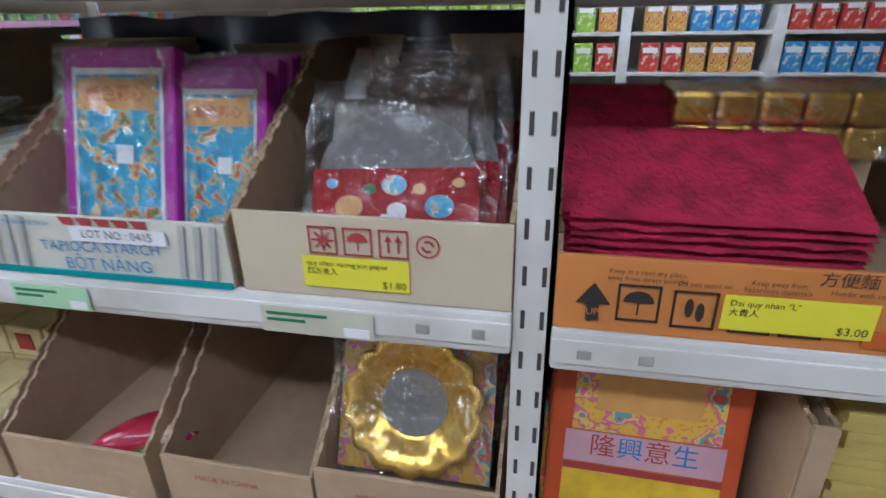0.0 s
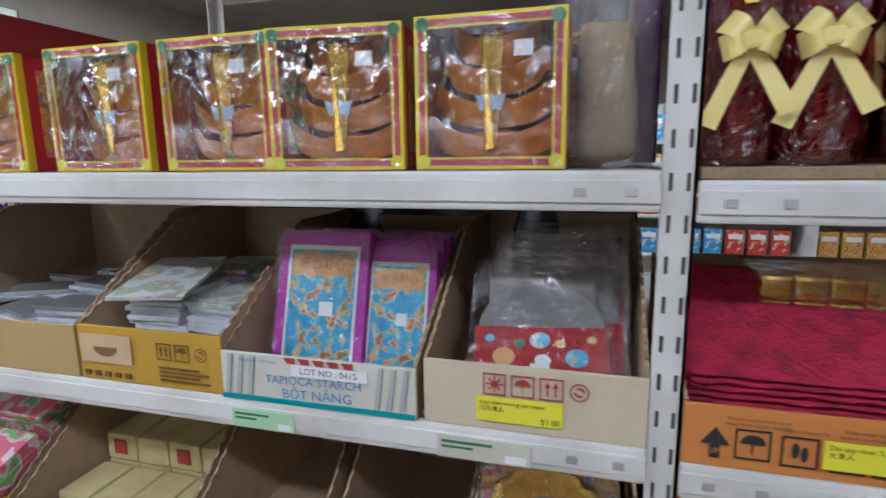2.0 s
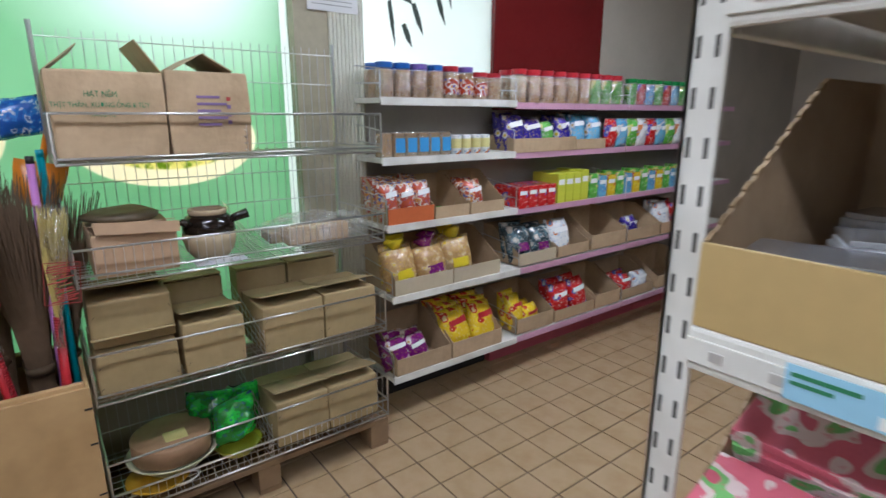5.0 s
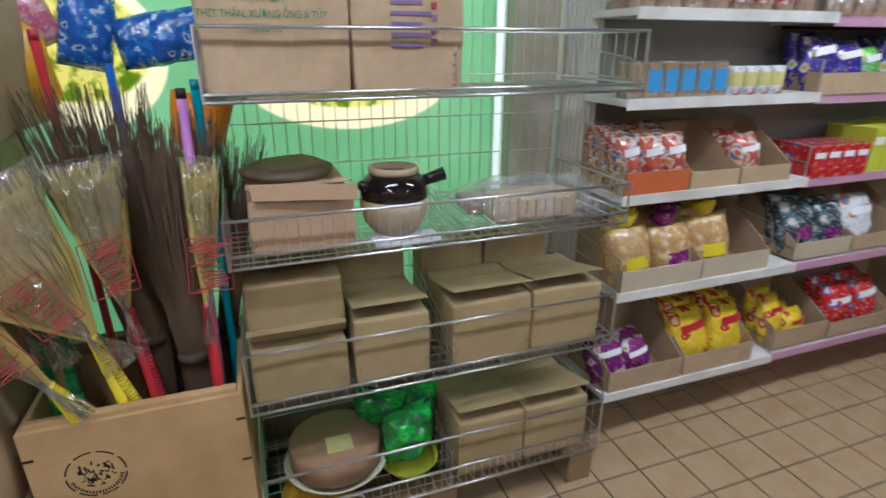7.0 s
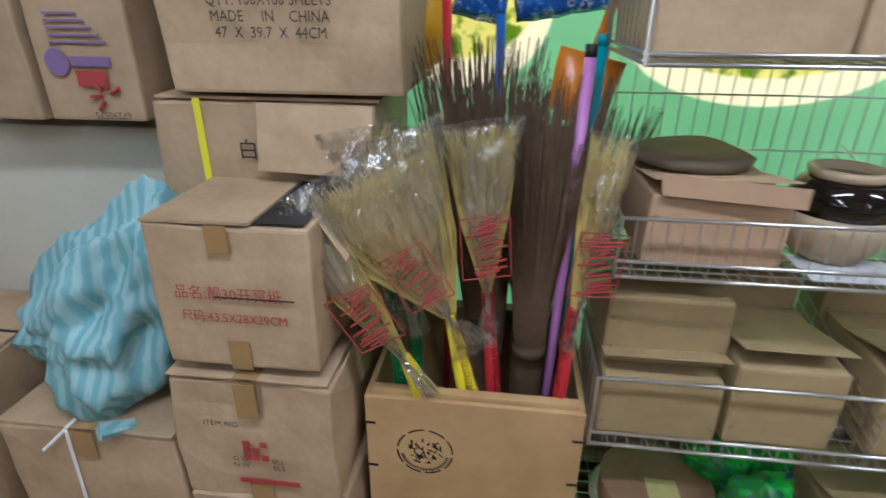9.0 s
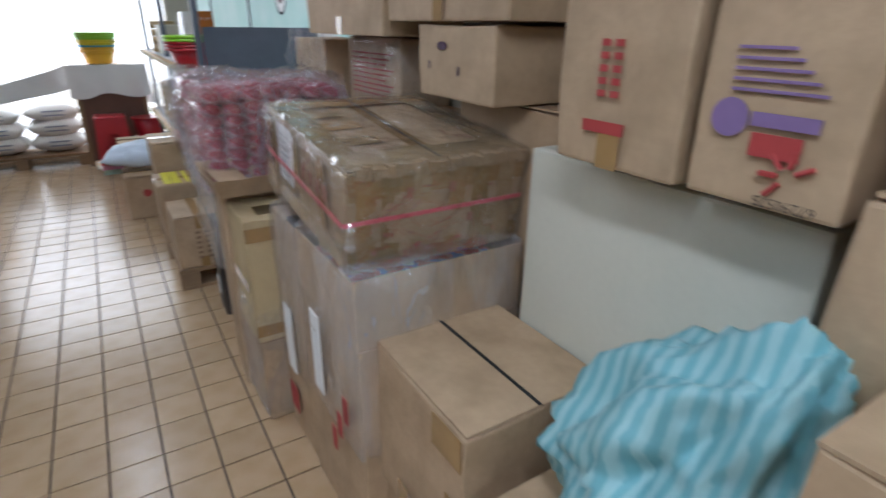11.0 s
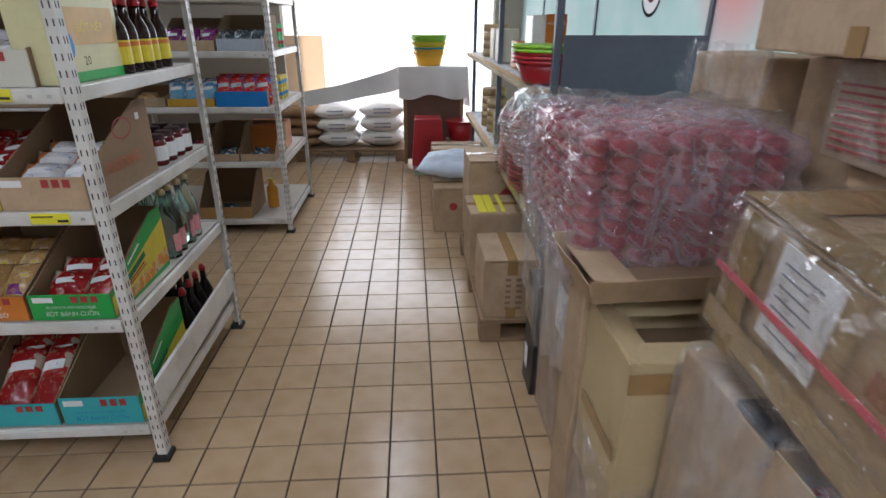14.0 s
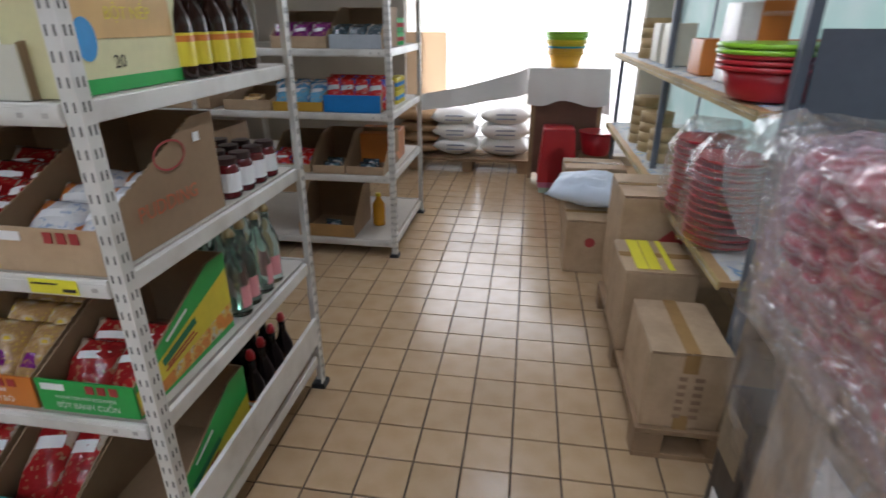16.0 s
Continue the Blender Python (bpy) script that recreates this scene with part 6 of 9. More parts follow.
def broom(color, base, neck, left, right, seed, label, wrapped=True, strands=210, sag=0.05):
    e = thing("straw_broom", pose(*base), label, "broom", "wrapped straw brooms")
    o = Vector(base)
    base, neck, left, right = (Vector(p) - o for p in (base, neck, left, right))
    k = bmesh.new()
    d = (neck - base)
    n = max(6, int(d.length / 0.009))
    for i in range(n):
        p, q = base + d * (i / n), base + d * ((i + 0.8) / n)
        rod(k, p, q, 0.0125, 10, 0.0115)
    rod(k, base - Vector((0, 0, 0.25)), neck, 0.0105, 10)
    part("handle", k, PLASTICS[color], e, "ribbed " + color + " plastic handle", True)
    rng = random.Random(seed)
    k = bmesh.new()
    mid = (left + right) / 2
    up = (mid - neck).normalized()
    across = (right - left)
    out = across.cross(up).normalized()
    for i in range(strands):
        u = rng.random()
        s = rng.uniform(-1, 1)
        start = neck + across * (u - 0.5) * 0.10 + out * s * 0.008
        tip = left + across * u + out * s * 0.028 * (1 - abs(u - 0.5)) + up * rng.uniform(-0.035, 0.015)
        m1 = start.lerp(tip, 0.5) + across * (u - 0.5) * 0.10 + out * s * 0.01
        r = rng.uniform(0.0012, 0.0022)
        rod(k, start, m1, r, 3)
        rod(k, m1, tip, r, 3, r * 0.5)
    part("straw", k, STRAW, e, "fan of pale straw")
    k = sheet(10, 8, lambda u, v: neck.lerp(left + across * u, 0.12 + 0.82 * v) + out * 0.0)
    part("straw_core", crush(k, 0.002, 60), STRAW, e)
    if wrapped:
        for sgn in (-1, 1):
            def place(u, v):
                p = neck.lerp(left + across * (1.14 * u - 0.07), -0.30 + 1.36 * v)
                fat = 0.036 * math.sin(math.pi * min(1, max(0, u))) ** 0.5 * (0.35 + 0.65 * min(1, v * 1.6))
                q = Vector((u * 7, v * 6, seed + sgn))
                ridge = 0.014 * (0.5 - abs(noise.noise(q * 1.3))) + 0.006 * noise.noise(q * 3.1)
                return p + out * sgn * (fat + ridge) + across.normalized() * 0.008 * noise.noise(q * 1.7)
            part("plastic_sleeve", sheet(34, 36, place), FILM, e, "creased clear plastic sleeve", True)
        c = neck.lerp(mid, 0.36)
        a = across.normalized() * 0.045
        face = out * (0.046 if out.x > 0 else -0.046)
        k = bmesh.new()
        for i in range(4):
            corners = [c - a - up * 0.06, c + a - up * 0.06, c + a + up * 0.06, c - a + up * 0.06]
            rod(k, corners[i] + face, corners[(i + 1) % 4] + face, 0.0013, 4)
        for i in range(16):
            z = -0.055 + 0.0068 * i
            x0, x1 = sorted((rng.uniform(-0.9, 0.0), rng.uniform(0.1, 0.9)))
            rod(k, c + a * x0 + up * z + face, c + a * x1 + up * (z + 0.008) + face, 0.0022, 4)
        part("red_print", k, INK_RED, e, "red printed label")
        k = bmesh.new()
        for i in range(3):
            rod(k, c - a * 0.3 + up * (-0.03 + 0.02 * i) + face * 1.03, c + a * 0.5 + up * (-0.022 + 0.02 * i) + face * 1.03, 0.0016, 4)
        part("green_print", k, PLASTICS["green"], e)
    return e


BR = " handled straw broom in a clear plastic sleeve"
broom("yellow", (-2.87, -0.22, 0.55), (-2.84, -0.300, 0.86), (-2.80, -0.60, 1.07), (-2.83, -0.33, 1.22), 1, "yellow" + BR)
broom("red", (-2.89, -0.19, 0.55), (-2.87, -0.228, 0.90), (-2.87, -0.315, 1.20), (-2.88, -0.185, 1.22), 2, "red" + BR)
broom("yellow", (-2.88, -0.28, 0.55), (-2.80, -0.385, 0.78), (-2.78, -0.62, 1.05), (-2.80, -0.52, 1.10), 3, "yellow" + BR)
broom("red", (-2.86, -0.078, 0.55), (-2.83, -0.062, 0.90), (-2.82, -0.065, 1.21), (-2.84, 0.0, 1.20), 4, "red" + BR, strands=90)
broom("green", (-2.92, -0.41, 0.55), (-2.93, -0.44, 0.86), (-2.96, -0.60, 1.16), (-2.93, -0.42, 1.20), 5, "green" + BR)
broom("green", (-2.91, -0.37, 0.55), (-2.91, -0.385, 0.86), (-2.93, -0.50, 1.15), (-2.90, -0.36, 1.20), 6, "green" + BR)


def twig_broom(base, tip, spread, seed, n=130):
    e = thing("twig_broom", pose(*base), "dark brown twig broom standing upside down in the crate", "broom", "twig brooms")
    rng = random.Random(seed)
    k = bmesh.new()
    t = Vector(tip) - Vector(base)
    for i in range(n):
        a, r = rng.uniform(0, 6.28), rng.random() ** 0.5
        off = Vector((0.6 * r * math.cos(a), r * math.sin(a), 0))
        p = off * 0.018
        m1 = t * 0.5 + off * spread * 0.42
        q = t * rng.uniform(0.86, 1.04) + off * spread
        w = rng.uniform(0.0018, 0.0034)
        m2 = m1.lerp(q, 0.55) + Vector((rng.uniform(-1, 1), rng.uniform(-1, 1), 0)) * spread * 0.10
        rod(k, p, m1, w, 3)
        rod(k, m1, m2, w, 3, w * 0.8)
        rod(k, m2, q, w * 0.8, 3, w * 0.35)
    tagged(part("twig_head", k, TWIG, e, "bundle of dark twigs"), kind="stuff")
    k = bmesh.new()
    rod(k, t * 0.30, t * 0.33, 0.038, 12, 0.040)
    part("binding", crush(k, 0.003, 40), surface("twine", (0.10, 0.06, 0.03), 0.8), e, smooth=True)
    return e


twig_broom((-3.00, -0.15, 0.45), (-3.04, -0.10, 1.27), 0.11, 1, 260)
twig_broom((-3.05, -0.22, 0.45), (-3.06, -0.27, 1.33), 0.15, 2, 380)
twig_broom((-3.08, -0.10, 0.45), (-3.12, 0.05, 1.20), 0.07, 3, 120)
twig_broom((-2.99, -0.12, 0.45), (-2.98, -0.15, 1.22), 0.10, 4, 260)
for nm, p, q, r, col in (("mop_pole", (-3.0, -0.09, 0.1), (-3.0, -0.062, 1.33), 0.011, "pink"), ("mop_pole", (-3.06, -0.045, 0.1), (-3.06, -0.035, 1.345), 0.011, "teal"), ("mop_pole", (-3.1, -0.33, 0.1), (-3.1, -0.34, 1.45), 0.010, "red"), ("mop_pole", (-3.16, -0.22, 0.2), (-3.23, -0.235, 1.40), 0.011, "blue")):
    e = thing(nm, pose(*p), col + " plastic broom pole standing in the crate", "pole", "broom poles")
    k = bmesh.new()
    rod(k, (0, 0, 0), Vector(q) - Vector(p), r, 10)
    part("pole", k, PLASTICS[col], e, smooth=True)
    k = bmesh.new()
    rod(k, Vector(q) - Vector(p), Vector(q) - Vector(p) + Vector((0, 0, 0.022)), r * 1.03, 10)
    part("end_cap", k, BLACK if col == "pink" else PLASTICS[col], e, smooth=True)


def scoop(m, color, label, w=0.11, h=0.16, d=0.045):
    """A plastic dustpan with a rounded lip, hung with its mouth up."""
    e = thing("dustpan", m, label, "dustpan", "plastic dustpans")
    def place(u, v):
        x = (u - 0.5) * w * (1 - 0.25 * (1 - v) ** 2)
        y = -d * (1 - (2 * u - 1) ** 4) * (0.35 + 0.65 * math.sin(math.pi * min(1, 0.15 + v)))
        return (x, y, -h * (1 - v) + 0.02 * math.cos(math.pi * (u - 0.5)) * (v - 1))
    part("pan", sheet(14, 12, place), color, e, smooth=True)
    part("back_plate", crush(cube(-w * 0.46, w * 0.46, 0.0, 0.004, -h * 0.92, 0.0, 0.0015), 0.001), color, e)
    k = bmesh.new()
    rod(k, (0, 0, 0), (0.01, 0.01, 0.25), 0.011, 10)
    part("handle", k, color, e, smooth=True)
    part("sticker", cube(0.0, 0.022, -d - 0.002, -d - 0.0005, -h * 0.62, -h * 0.5), INK_WHITE, e)
    return e


scoop(pose(-3.25, -0.445, 1.51, 0, -8, 90), PLASTICS["amber"], "amber yellow plastic dustpan standing among brooms", 0.15, 0.215)
scoop(pose(-3.20, -0.03, 1.32, 0, 14, 95), PLASTICS["orange"], "orange plastic dustpan behind the brooms", 0.15, 0.13)
BLUEWRAP = printed("blue printed wrapper", [(0.02, 0.10, 0.40), (0.03, 0.18, 0.55), (0.45, 0.55, 0.70), (0.02, 0.08, 0.30)], 40, 0.15, 3, bump=0.6)
for p, w, h, r in (((-3.24, 0.0, 1.475), 0.125, 0.215, (0, -100, 0)), ((-3.25, -0.29, 1.385), 0.12, 0.21, (0, 12, 0))):
    e = thing("wrapped_mop", pose(*p, 0, 0, 90) @ pose(0, 0, 0, *r), "blue wrapped mop head on a blue pole", "mop", "blue wrapped mops")
    part("wrapper", crush(pillow(w, h, 0.075, int(r[1]) % 7, 12, 12, 0.012, 0.1), 0.004, 30), BLUEWRAP, e, "shiny blue printed wrapper", True)
e = thing("wrapped_mop", pose(-3.27, -0.36, 1.44, 0, 0, 90) @ pose(0, 0, 0, 0, -20, 0), "pink wrapped mop head", "mop")
part("wrapper", crush(pillow(0.09, 0.16, 0.07, 5), 0.004, 30), printed("pink wrapper", [(0.6, 0.15, 0.25), (0.7, 0.35, 0.4), (0.75, 0.7, 0.7)], 30, 0.2, 2), e, smooth=True)

# striped cloth sack on the cartons
m = bpy.data.materials.new("turquoise striped weave")
m.use_nodes = True
n, l = links(m)
p = n["Principled BSDF"]
p.inputs["Roughness"].default_value = 0.6
co, wv = n.new("ShaderNodeTexCoord"), n.new("ShaderNodeTexWave")
wv.inputs["Scale"].default_value, wv.inputs["Distortion"].default_value, wv.inputs["Detail"].default_value = 13, 2.2, 4
l.new(co.outputs["Object"], wv.inputs["Vector"])
rp = n.new("ShaderNodeValToRGB")
rp.color_ramp.elements[0].color, rp.color_ramp.elements[1].color = (0.16, 0.37, 0.41, 1), (0.30, 0.49, 0.50, 1)
rp.color_ramp.elements[0].position, rp.color_ramp.elements[1].position = 0.25, 0.7
l.new(wv.outputs[0], rp.inputs[0])
l.new(rp.outputs[0], p.inputs["Base Color"])
SACKCLOTH = m


def cloth_heap(m, w, d, h, label, material, seed, name="cloth_sack", category="sack"):
    e = thing(name, m, label, category)
    off = Vector((seed * 5.1, 2.2, 7.7))
    def place(u, v):
        a, b = 2 * math.pi * u, math.pi * v
        q = Vector((math.cos(a) * math.sin(b), math.sin(a) * math.sin(b), math.cos(b)))
        crease = 0.30 * noise.noise(q * 1.5 + off) - 0.42 * abs(noise.noise(Vector((q.x * 1.6 - q.z, q.y * 2.2, q.z * 1.4 + q.x)) + off)) - 0.16 * abs(noise.noise(q * 5 + off)) - 0.05 * noise.noise(q * 13 + off)
        hollow = -0.42 * math.exp(-((q.x - 0.2) ** 2 + (q.z - 0.30) ** 2) / 0.09) if q.y < 0 else 0
        r = 1 + crease + hollow + 0.17
        z = q.z * r * h / 2 + h / 2
        peak = max(0, q.z) ** 2
        lean = 0.42 * peak * w
        sag = -0.10 * max(0, -q.z) * max(0, -q.y)
        return (q.x * r * w / 2 * (1 - 0.35 * peak) + lean, q.y * r * d / 2 * (1 - 0.3 * peak) + d / 2 + sag * 0.6, max(sag * 0.9 if q.y < -0.3 else 0.0, z + 0.06 * peak))
    b = sheet(84, 54, place)
    bmesh.ops.remove_doubles(b, verts=b.verts, dist=0.001)
    part("body", b, material, e, smooth=True)
    return e


bag = cloth_heap(wp(-2.70, -1.035, 0.612), 0.35, 0.38, 0.40, "turquoise striped woven sack slumped on a carton", SACKCLOTH, 3)
k = bmesh.new()
rod(k, (0.09, 0.02, 0.0), (0.05, -0.03, 0.02), 0.012, 8, 0.02)
part("tied_end", crush(k, 0.006, 40), SACKCLOTH, bag)
k = bmesh.new()
for p0, p1 in (((-0.03, -0.008, 0.325), (-0.045, -0.009, 0.0)), ((-0.03, -0.008, 0.333), (-0.02, 0.30, 0.335)), ((-0.03, -0.009, 0.33), (-0.085, -0.02, 0.28))):
    rod(k, p0, p1, 0.0035, 5)
part("white_string", k, INK_WHITE, BAGBOX, "white plastic string")

# prints on the wall cartons
PR = PRINTED
lettering("品名:靓30开冥纸", 0.030, INK_RED, PR, (-0.005, -0.007, 0.155), (90, 0, 0), stretch=0.92)
lettering("尺码:43.5X28X29CM", 0.026, INK_RED, PR, (0.0, -0.007, 0.108), (90, 0, 0), stretch=0.86)
part("strike_line", cube(-0.03, 0.115, -0.0078, -0.0068, 0.149, 0.152), INK_BLACK, PR)
part("tape", cube(-0.028, 0.012, -0.0075, -0.0055, 0.235, 0.285), TAPE, PR, "strip of glossy brown packing tape")
part("tape", cube(-0.02, 0.02, -0.0075, -0.0055, 0.0, 0.06), TAPE, PR, "strip of glossy brown packing tape")
part("flap", crush(cube(-0.145, 0.05, 0.0, 0.43, 0.283, 0.288), 0.003), CARD, PR)
# Black sheet on the closed body paints the shade of the open lid.
part("opening_shade", cube(0.05, 0.138, 0.012, 0.40, 0.2835, 0.2852), BLACK, PR, "black sheet for the shade in the open lid")
part("flap", crush(plate([(0.135, 0.06, 0.285), (0.135, 0.42, 0.285), (0.19, 0.42, 0.21), (0.19, 0.06, 0.20)], 0.003, (0, 0, 1)), 0.002), CARD, PR)
lettering("ITEM NO", 0.018, INK_BLACK, ITEM, (-0.06, -0.010, 0.20))
for i in range(3):
    for j in range(3):
        if (i + j) % 4 != 3:
            part("printed_mark", cube(-0.022 + 0.018 * i, -0.008 + 0.018 * i, -0.0115, -0.0095, 0.115 + 0.017 * j, 0.128 + 0.017 * j), INK_RED, ITEM)
lettering("G.W          BLS\nN.W          BLS", 0.017, INK_BLACK, ITEM, (0.005, -0.010, 0.105))
part("red_bar", cube(-0.04, 0.085, -0.0115, -0.0095, 0.052, 0.064), INK_RED, ITEM)
part("tape", cube(-0.02, 0.022, -0.0125, -0.0105, 0.22, 0.30), TAPE, ITEM, "strip of glossy brown packing tape")
lettering("QTY: 100X100 SHEETS\nMADE     IN    CHINA\n47  X  39.7  X  44CM", 0.027, INK_BLACK, CHINA, (-0.01, -0.012, 0.135), stretch=0.88)
lettering("白花", 0.045, INK_BLACK, FLOWER, (-0.01, -0.007, 0.365))
lettering("WHITE W", 0.03, INK_BLACK, FLOWER, (-0.05, -0.007, 0.27))
part("yellow_strap", cube(-0.135, -0.12, -0.008, -0.006, 0, 0.468), TAG_YELLOW, FLOWER, "yellow plastic strap")
part("flap", crush(plate([(0.0, -0.012, 0.462), (0.23, -0.016, 0.46), (0.23, -0.05, 0.33), (0.0, -0.04, 0.335)], 0.003, (0, 1, 0)), 0.002), CARD, FLOWER, "folded-down carton flap")
part("flap", crush(cube(-0.22, 0.24, 0.0, 0.33, 0.466, 0.472), 0.004), CARD, FLOWER)
SB = SOAP
lb = part("purple_badge", plate([(-0.055 + 0.026 * math.cos(a), -0.0075, 0.115 + 0.026 * math.sin(a)) for a in [2 * math.pi * k / 18 for k in range(18)]], 0.001, (0, 1, 0)), INK_PURPLE, SB)
part("purple_bar", cube(-0.025, 0.06, -0.0078, -0.006, 0.108, 0.126), INK_PURPLE, SB)
part("red_mark", cube(-0.02, 0.045, -0.0078, -0.006, 0.07, 0.10), INK_RED, SB, "red lettered mark")
for k in range(5):
    a = radians(30 + 50 * k)
    q = bmesh.new()
    rod(q, (0.035 + 0.012 * math.cos(a), -0.007, 0.05 + 0.012 * math.sin(a)), (0.035 + 0.035 * math.cos(a), -0.007, 0.05 + 0.035 * math.sin(a)), 0.004, 5)
    part("red_ray", q, INK_RED, SB)
for k in range(5):
    part("printed_line", cube(-0.06, 0.06 - 0.012 * k, -0.0078, -0.006, 0.15 + 0.013 * k, 0.154 + 0.013 * k), INK_PURPLE, SB)
lettering("67290575", 0.02, INK_BLACK, SB, (0.04, -0.0078, 0.014), (90, 180, 0))
for i in range(2):
    for j in range(5):
        part("printed_mark", cube(-0.035 + 0.028 * i, -0.018 + 0.028 * i, -0.0078, -0.006, 0.12 + 0.02 * j, 0.131 + 0.02 * j), INK_RED, REDBOX)
part("red_bar", cube(-0.06, 0.03, -0.0078, -0.006, 0.06, 0.08), INK_RED, REDBOX)
for x, z, w, h in ((-0.05, 0.135, 0.05, 0.022), (-0.115, 0.085, 0.008, 0.024), (0.03, 0.075, 0.010, 0.026)):
    hole = plate([(x + w / 2 * math.cos(a), -0.0065, z + h / 2 * math.sin(a)) for a in [2 * math.pi * k / 18 for k in range(18)]], 0.001, (0, 1, 0))
    part("hand_hole", hole, surface("dark plum inside", (0.05, 0.02, 0.05), 0.3), BANANA, "dark oval hand hole")

# ---- goods on the gondola ----
def bag_mat(name, cols, scale=16):
    return printed(name, cols, scale, 0.16, 1.5, bump=0.5)


BAGS = {
    "purple": bag_mat("purple snack bag", [(0.16, 0.01, 0.14), (0.22, 0.015, 0.19), (0.60, 0.55, 0.55), (0.45, 0.22, 0.06)]),
    "yellow": bag_mat("yellow snack bag", [(0.70, 0.48, 0.02), (0.78, 0.60, 0.03), (0.55, 0.04, 0.02), (0.70, 0.55, 0.25)]),
    "cookie": bag_mat("clear bag of biscuits", [(0.42, 0.25, 0.11), (0.52, 0.34, 0.17), (0.62, 0.50, 0.34), (0.72, 0.52, 0.05)], 30),
    "dark": bag_mat("dark snack bag", [(0.03, 0.05, 0.06), (0.08, 0.14, 0.17), (0.5, 0.45, 0.40), (0.62, 0.60, 0.58)]),
    "white": bag_mat("white snack bag", [(0.72, 0.72, 0.72), (0.65, 0.66, 0.70), (0.60, 0.20, 0.05), (0.10, 0.25, 0.5)]),
    "red": bag_mat("red snack bag", [(0.50, 0.02, 0.02), (0.58, 0.03, 0.03), (0.10, 0.10, 0.40), (0.70, 0.60, 0.55)]),
    "blue": bag_mat("indigo snack bag", [(0.03, 0.02, 0.22), (0.06, 0.03, 0.32), (0.65, 0.65, 0.70), (0.65, 0.45, 0.05)]),
    "wafer": bag_mat("red and white snack sachet", [(0.45, 0.08, 0.03), (0.65, 0.60, 0.55), (0.60, 0.25, 0.05), (0.06, 0.12, 0.40)], 34),
    "green": bag_mat("green snack bag", [(0.10, 0.35, 0.05), (0.15, 0.50, 0.08), (0.65, 0.62, 0.2), (0.6, 0.6, 0.55)]),
    "lightblue": bag_mat("sky blue bag", [(0.15, 0.40, 0.60), (0.10, 0.30, 0.55), (0.6, 0.62, 0.65), (0.5, 0.3, 0.1)]),
}
PLACED = {}


def snack(kind, m, w, h, d, seed, tie=None):
    """A snack bag; alike ones share their meshes."""
    w, h, d = w * 1.12, h * 1.04, d * 1.35
    key = (kind, seed % 3, round(w, 3), round(h, 3), tie)
    if key in PLACED:
        return copy_thing(PLACED[key], m)
    e = thing("snack_bag", m, {"cookie": "clear bag of round biscuits", "wafer": "red and white snack sachet"}.get(kind, kind + " glossy printed snack bag") + " standing in a carton", "snack bag", "snack bags")
    part("bag", pillow(w, h, d, seed, 10, 12, 0.014), BAGS[kind], e, smooth=True)
    if kind not in ("cookie", "dark"):
        part("title_mark", crush(sheet(6, 3, lambda u, v: ((u - 0.5) * w * 0.62, -d / 2 - 0.0035 + 0.010 * (2 * u - 1) ** 2, h * (0.56 + 0.14 * v + 0.05 * u))), 0.0008, 60), INK_WHITE if kind != "yellow" else PLASTICS["red"], e, "printed title mark")
    else:
        part("title_mark", crush(sheet(6, 3, lambda u, v: ((u - 0.5) * w * 0.5, -d / 2 - 0.0035 + 0.010 * (2 * u - 1) ** 2, h * (0.25 + 0.22 * v))), 0.0008, 60), PLASTICS["yellow"] if tie == "yellow" else BAGS["purple"], e, "printed label")
    if tie:
        b = crush(lathe([(0.012, h * 0.92), (0.022, h * 1.0), (w * 0.26, h * 1.15), (w * 0.22, h * 1.22), (0.01, h * 1.16)], 12), 0.012, 40, seed)
        part("tied_top", b, PLASTICS[tie] if tie != "purple" else BAGS["purple"], e, "gathered " + tie + " film top", True)
    PLACED[key] = e
    return e


def g_tray(y0, y1, z, x, hf, hb, d, label, material, goods, seed, tilt=-14):
    w = y1 - y0
    tray(wp(x, (y0 + y1) / 2, z), w - 0.006, d, hf, hb, label, material, CARD, seed, slope=0.75)
    rng = random.Random(seed)
    n = len(goods)
    for k, g in enumerate(goods):
        if g is None:
            continue
        kind, bw, bh, rows, tie = g
        y = y0 + w * (k + 0.5) / n
        for r in range(rows):
            snack(kind, wp(x - 0.055 - 0.06 * r, y + rng.uniform(-0.008, 0.008), z + 0.012 + 0.01 * r, rng.uniform(-9, 9)) @ pose(0, 0, 0, tilt + rng.uniform(-5, 5), rng.uniform(-6, 6), 0), bw * 1.08, bh, 0.08, seed + k, tie)


TRIM_BLUE = surface("board with blue waves", (0.50, 0.42, 0.30), 0.6, vary=0.1, grain=30)
Z = G_LEV
g_tray(1.195, 1.53, Z[0], -2.995, 0.085, 0.22, 0.30, "tan carton with purple honey snack bags", CARD, [("purple", 0.13, 0.15, 2, None), ("purple", 0.12, 0.14, 2, None), None], 201, -24)
g_tray(1.535, 1.885, Z[0], -2.995, 0.085, 0.24, 0.30, "tan carton with yellow snack bags", CARD, [("yellow", 0.15, 0.22, 3, None), ("yellow", 0.15, 0.22, 3, None)], 202, -20)
g_tray(1.19, 1.535, Z[1], -2.99, 0.075, 0.22, 0.30, "pale carton with blue waves, biscuit bags inside", TRIM_BLUE, [("cookie", 0.16, 0.19, 2, "yellow"), ("cookie", 0.16, 0.18, 2, "purple")], 203)
g_tray(1.54, 1.86, Z[1], -2.995, 0.075, 0.22, 0.30, "pale carton with biscuit bags", TRIM_BLUE, [("cookie", 0.15, 0.20, 2, "yellow"), None], 204)
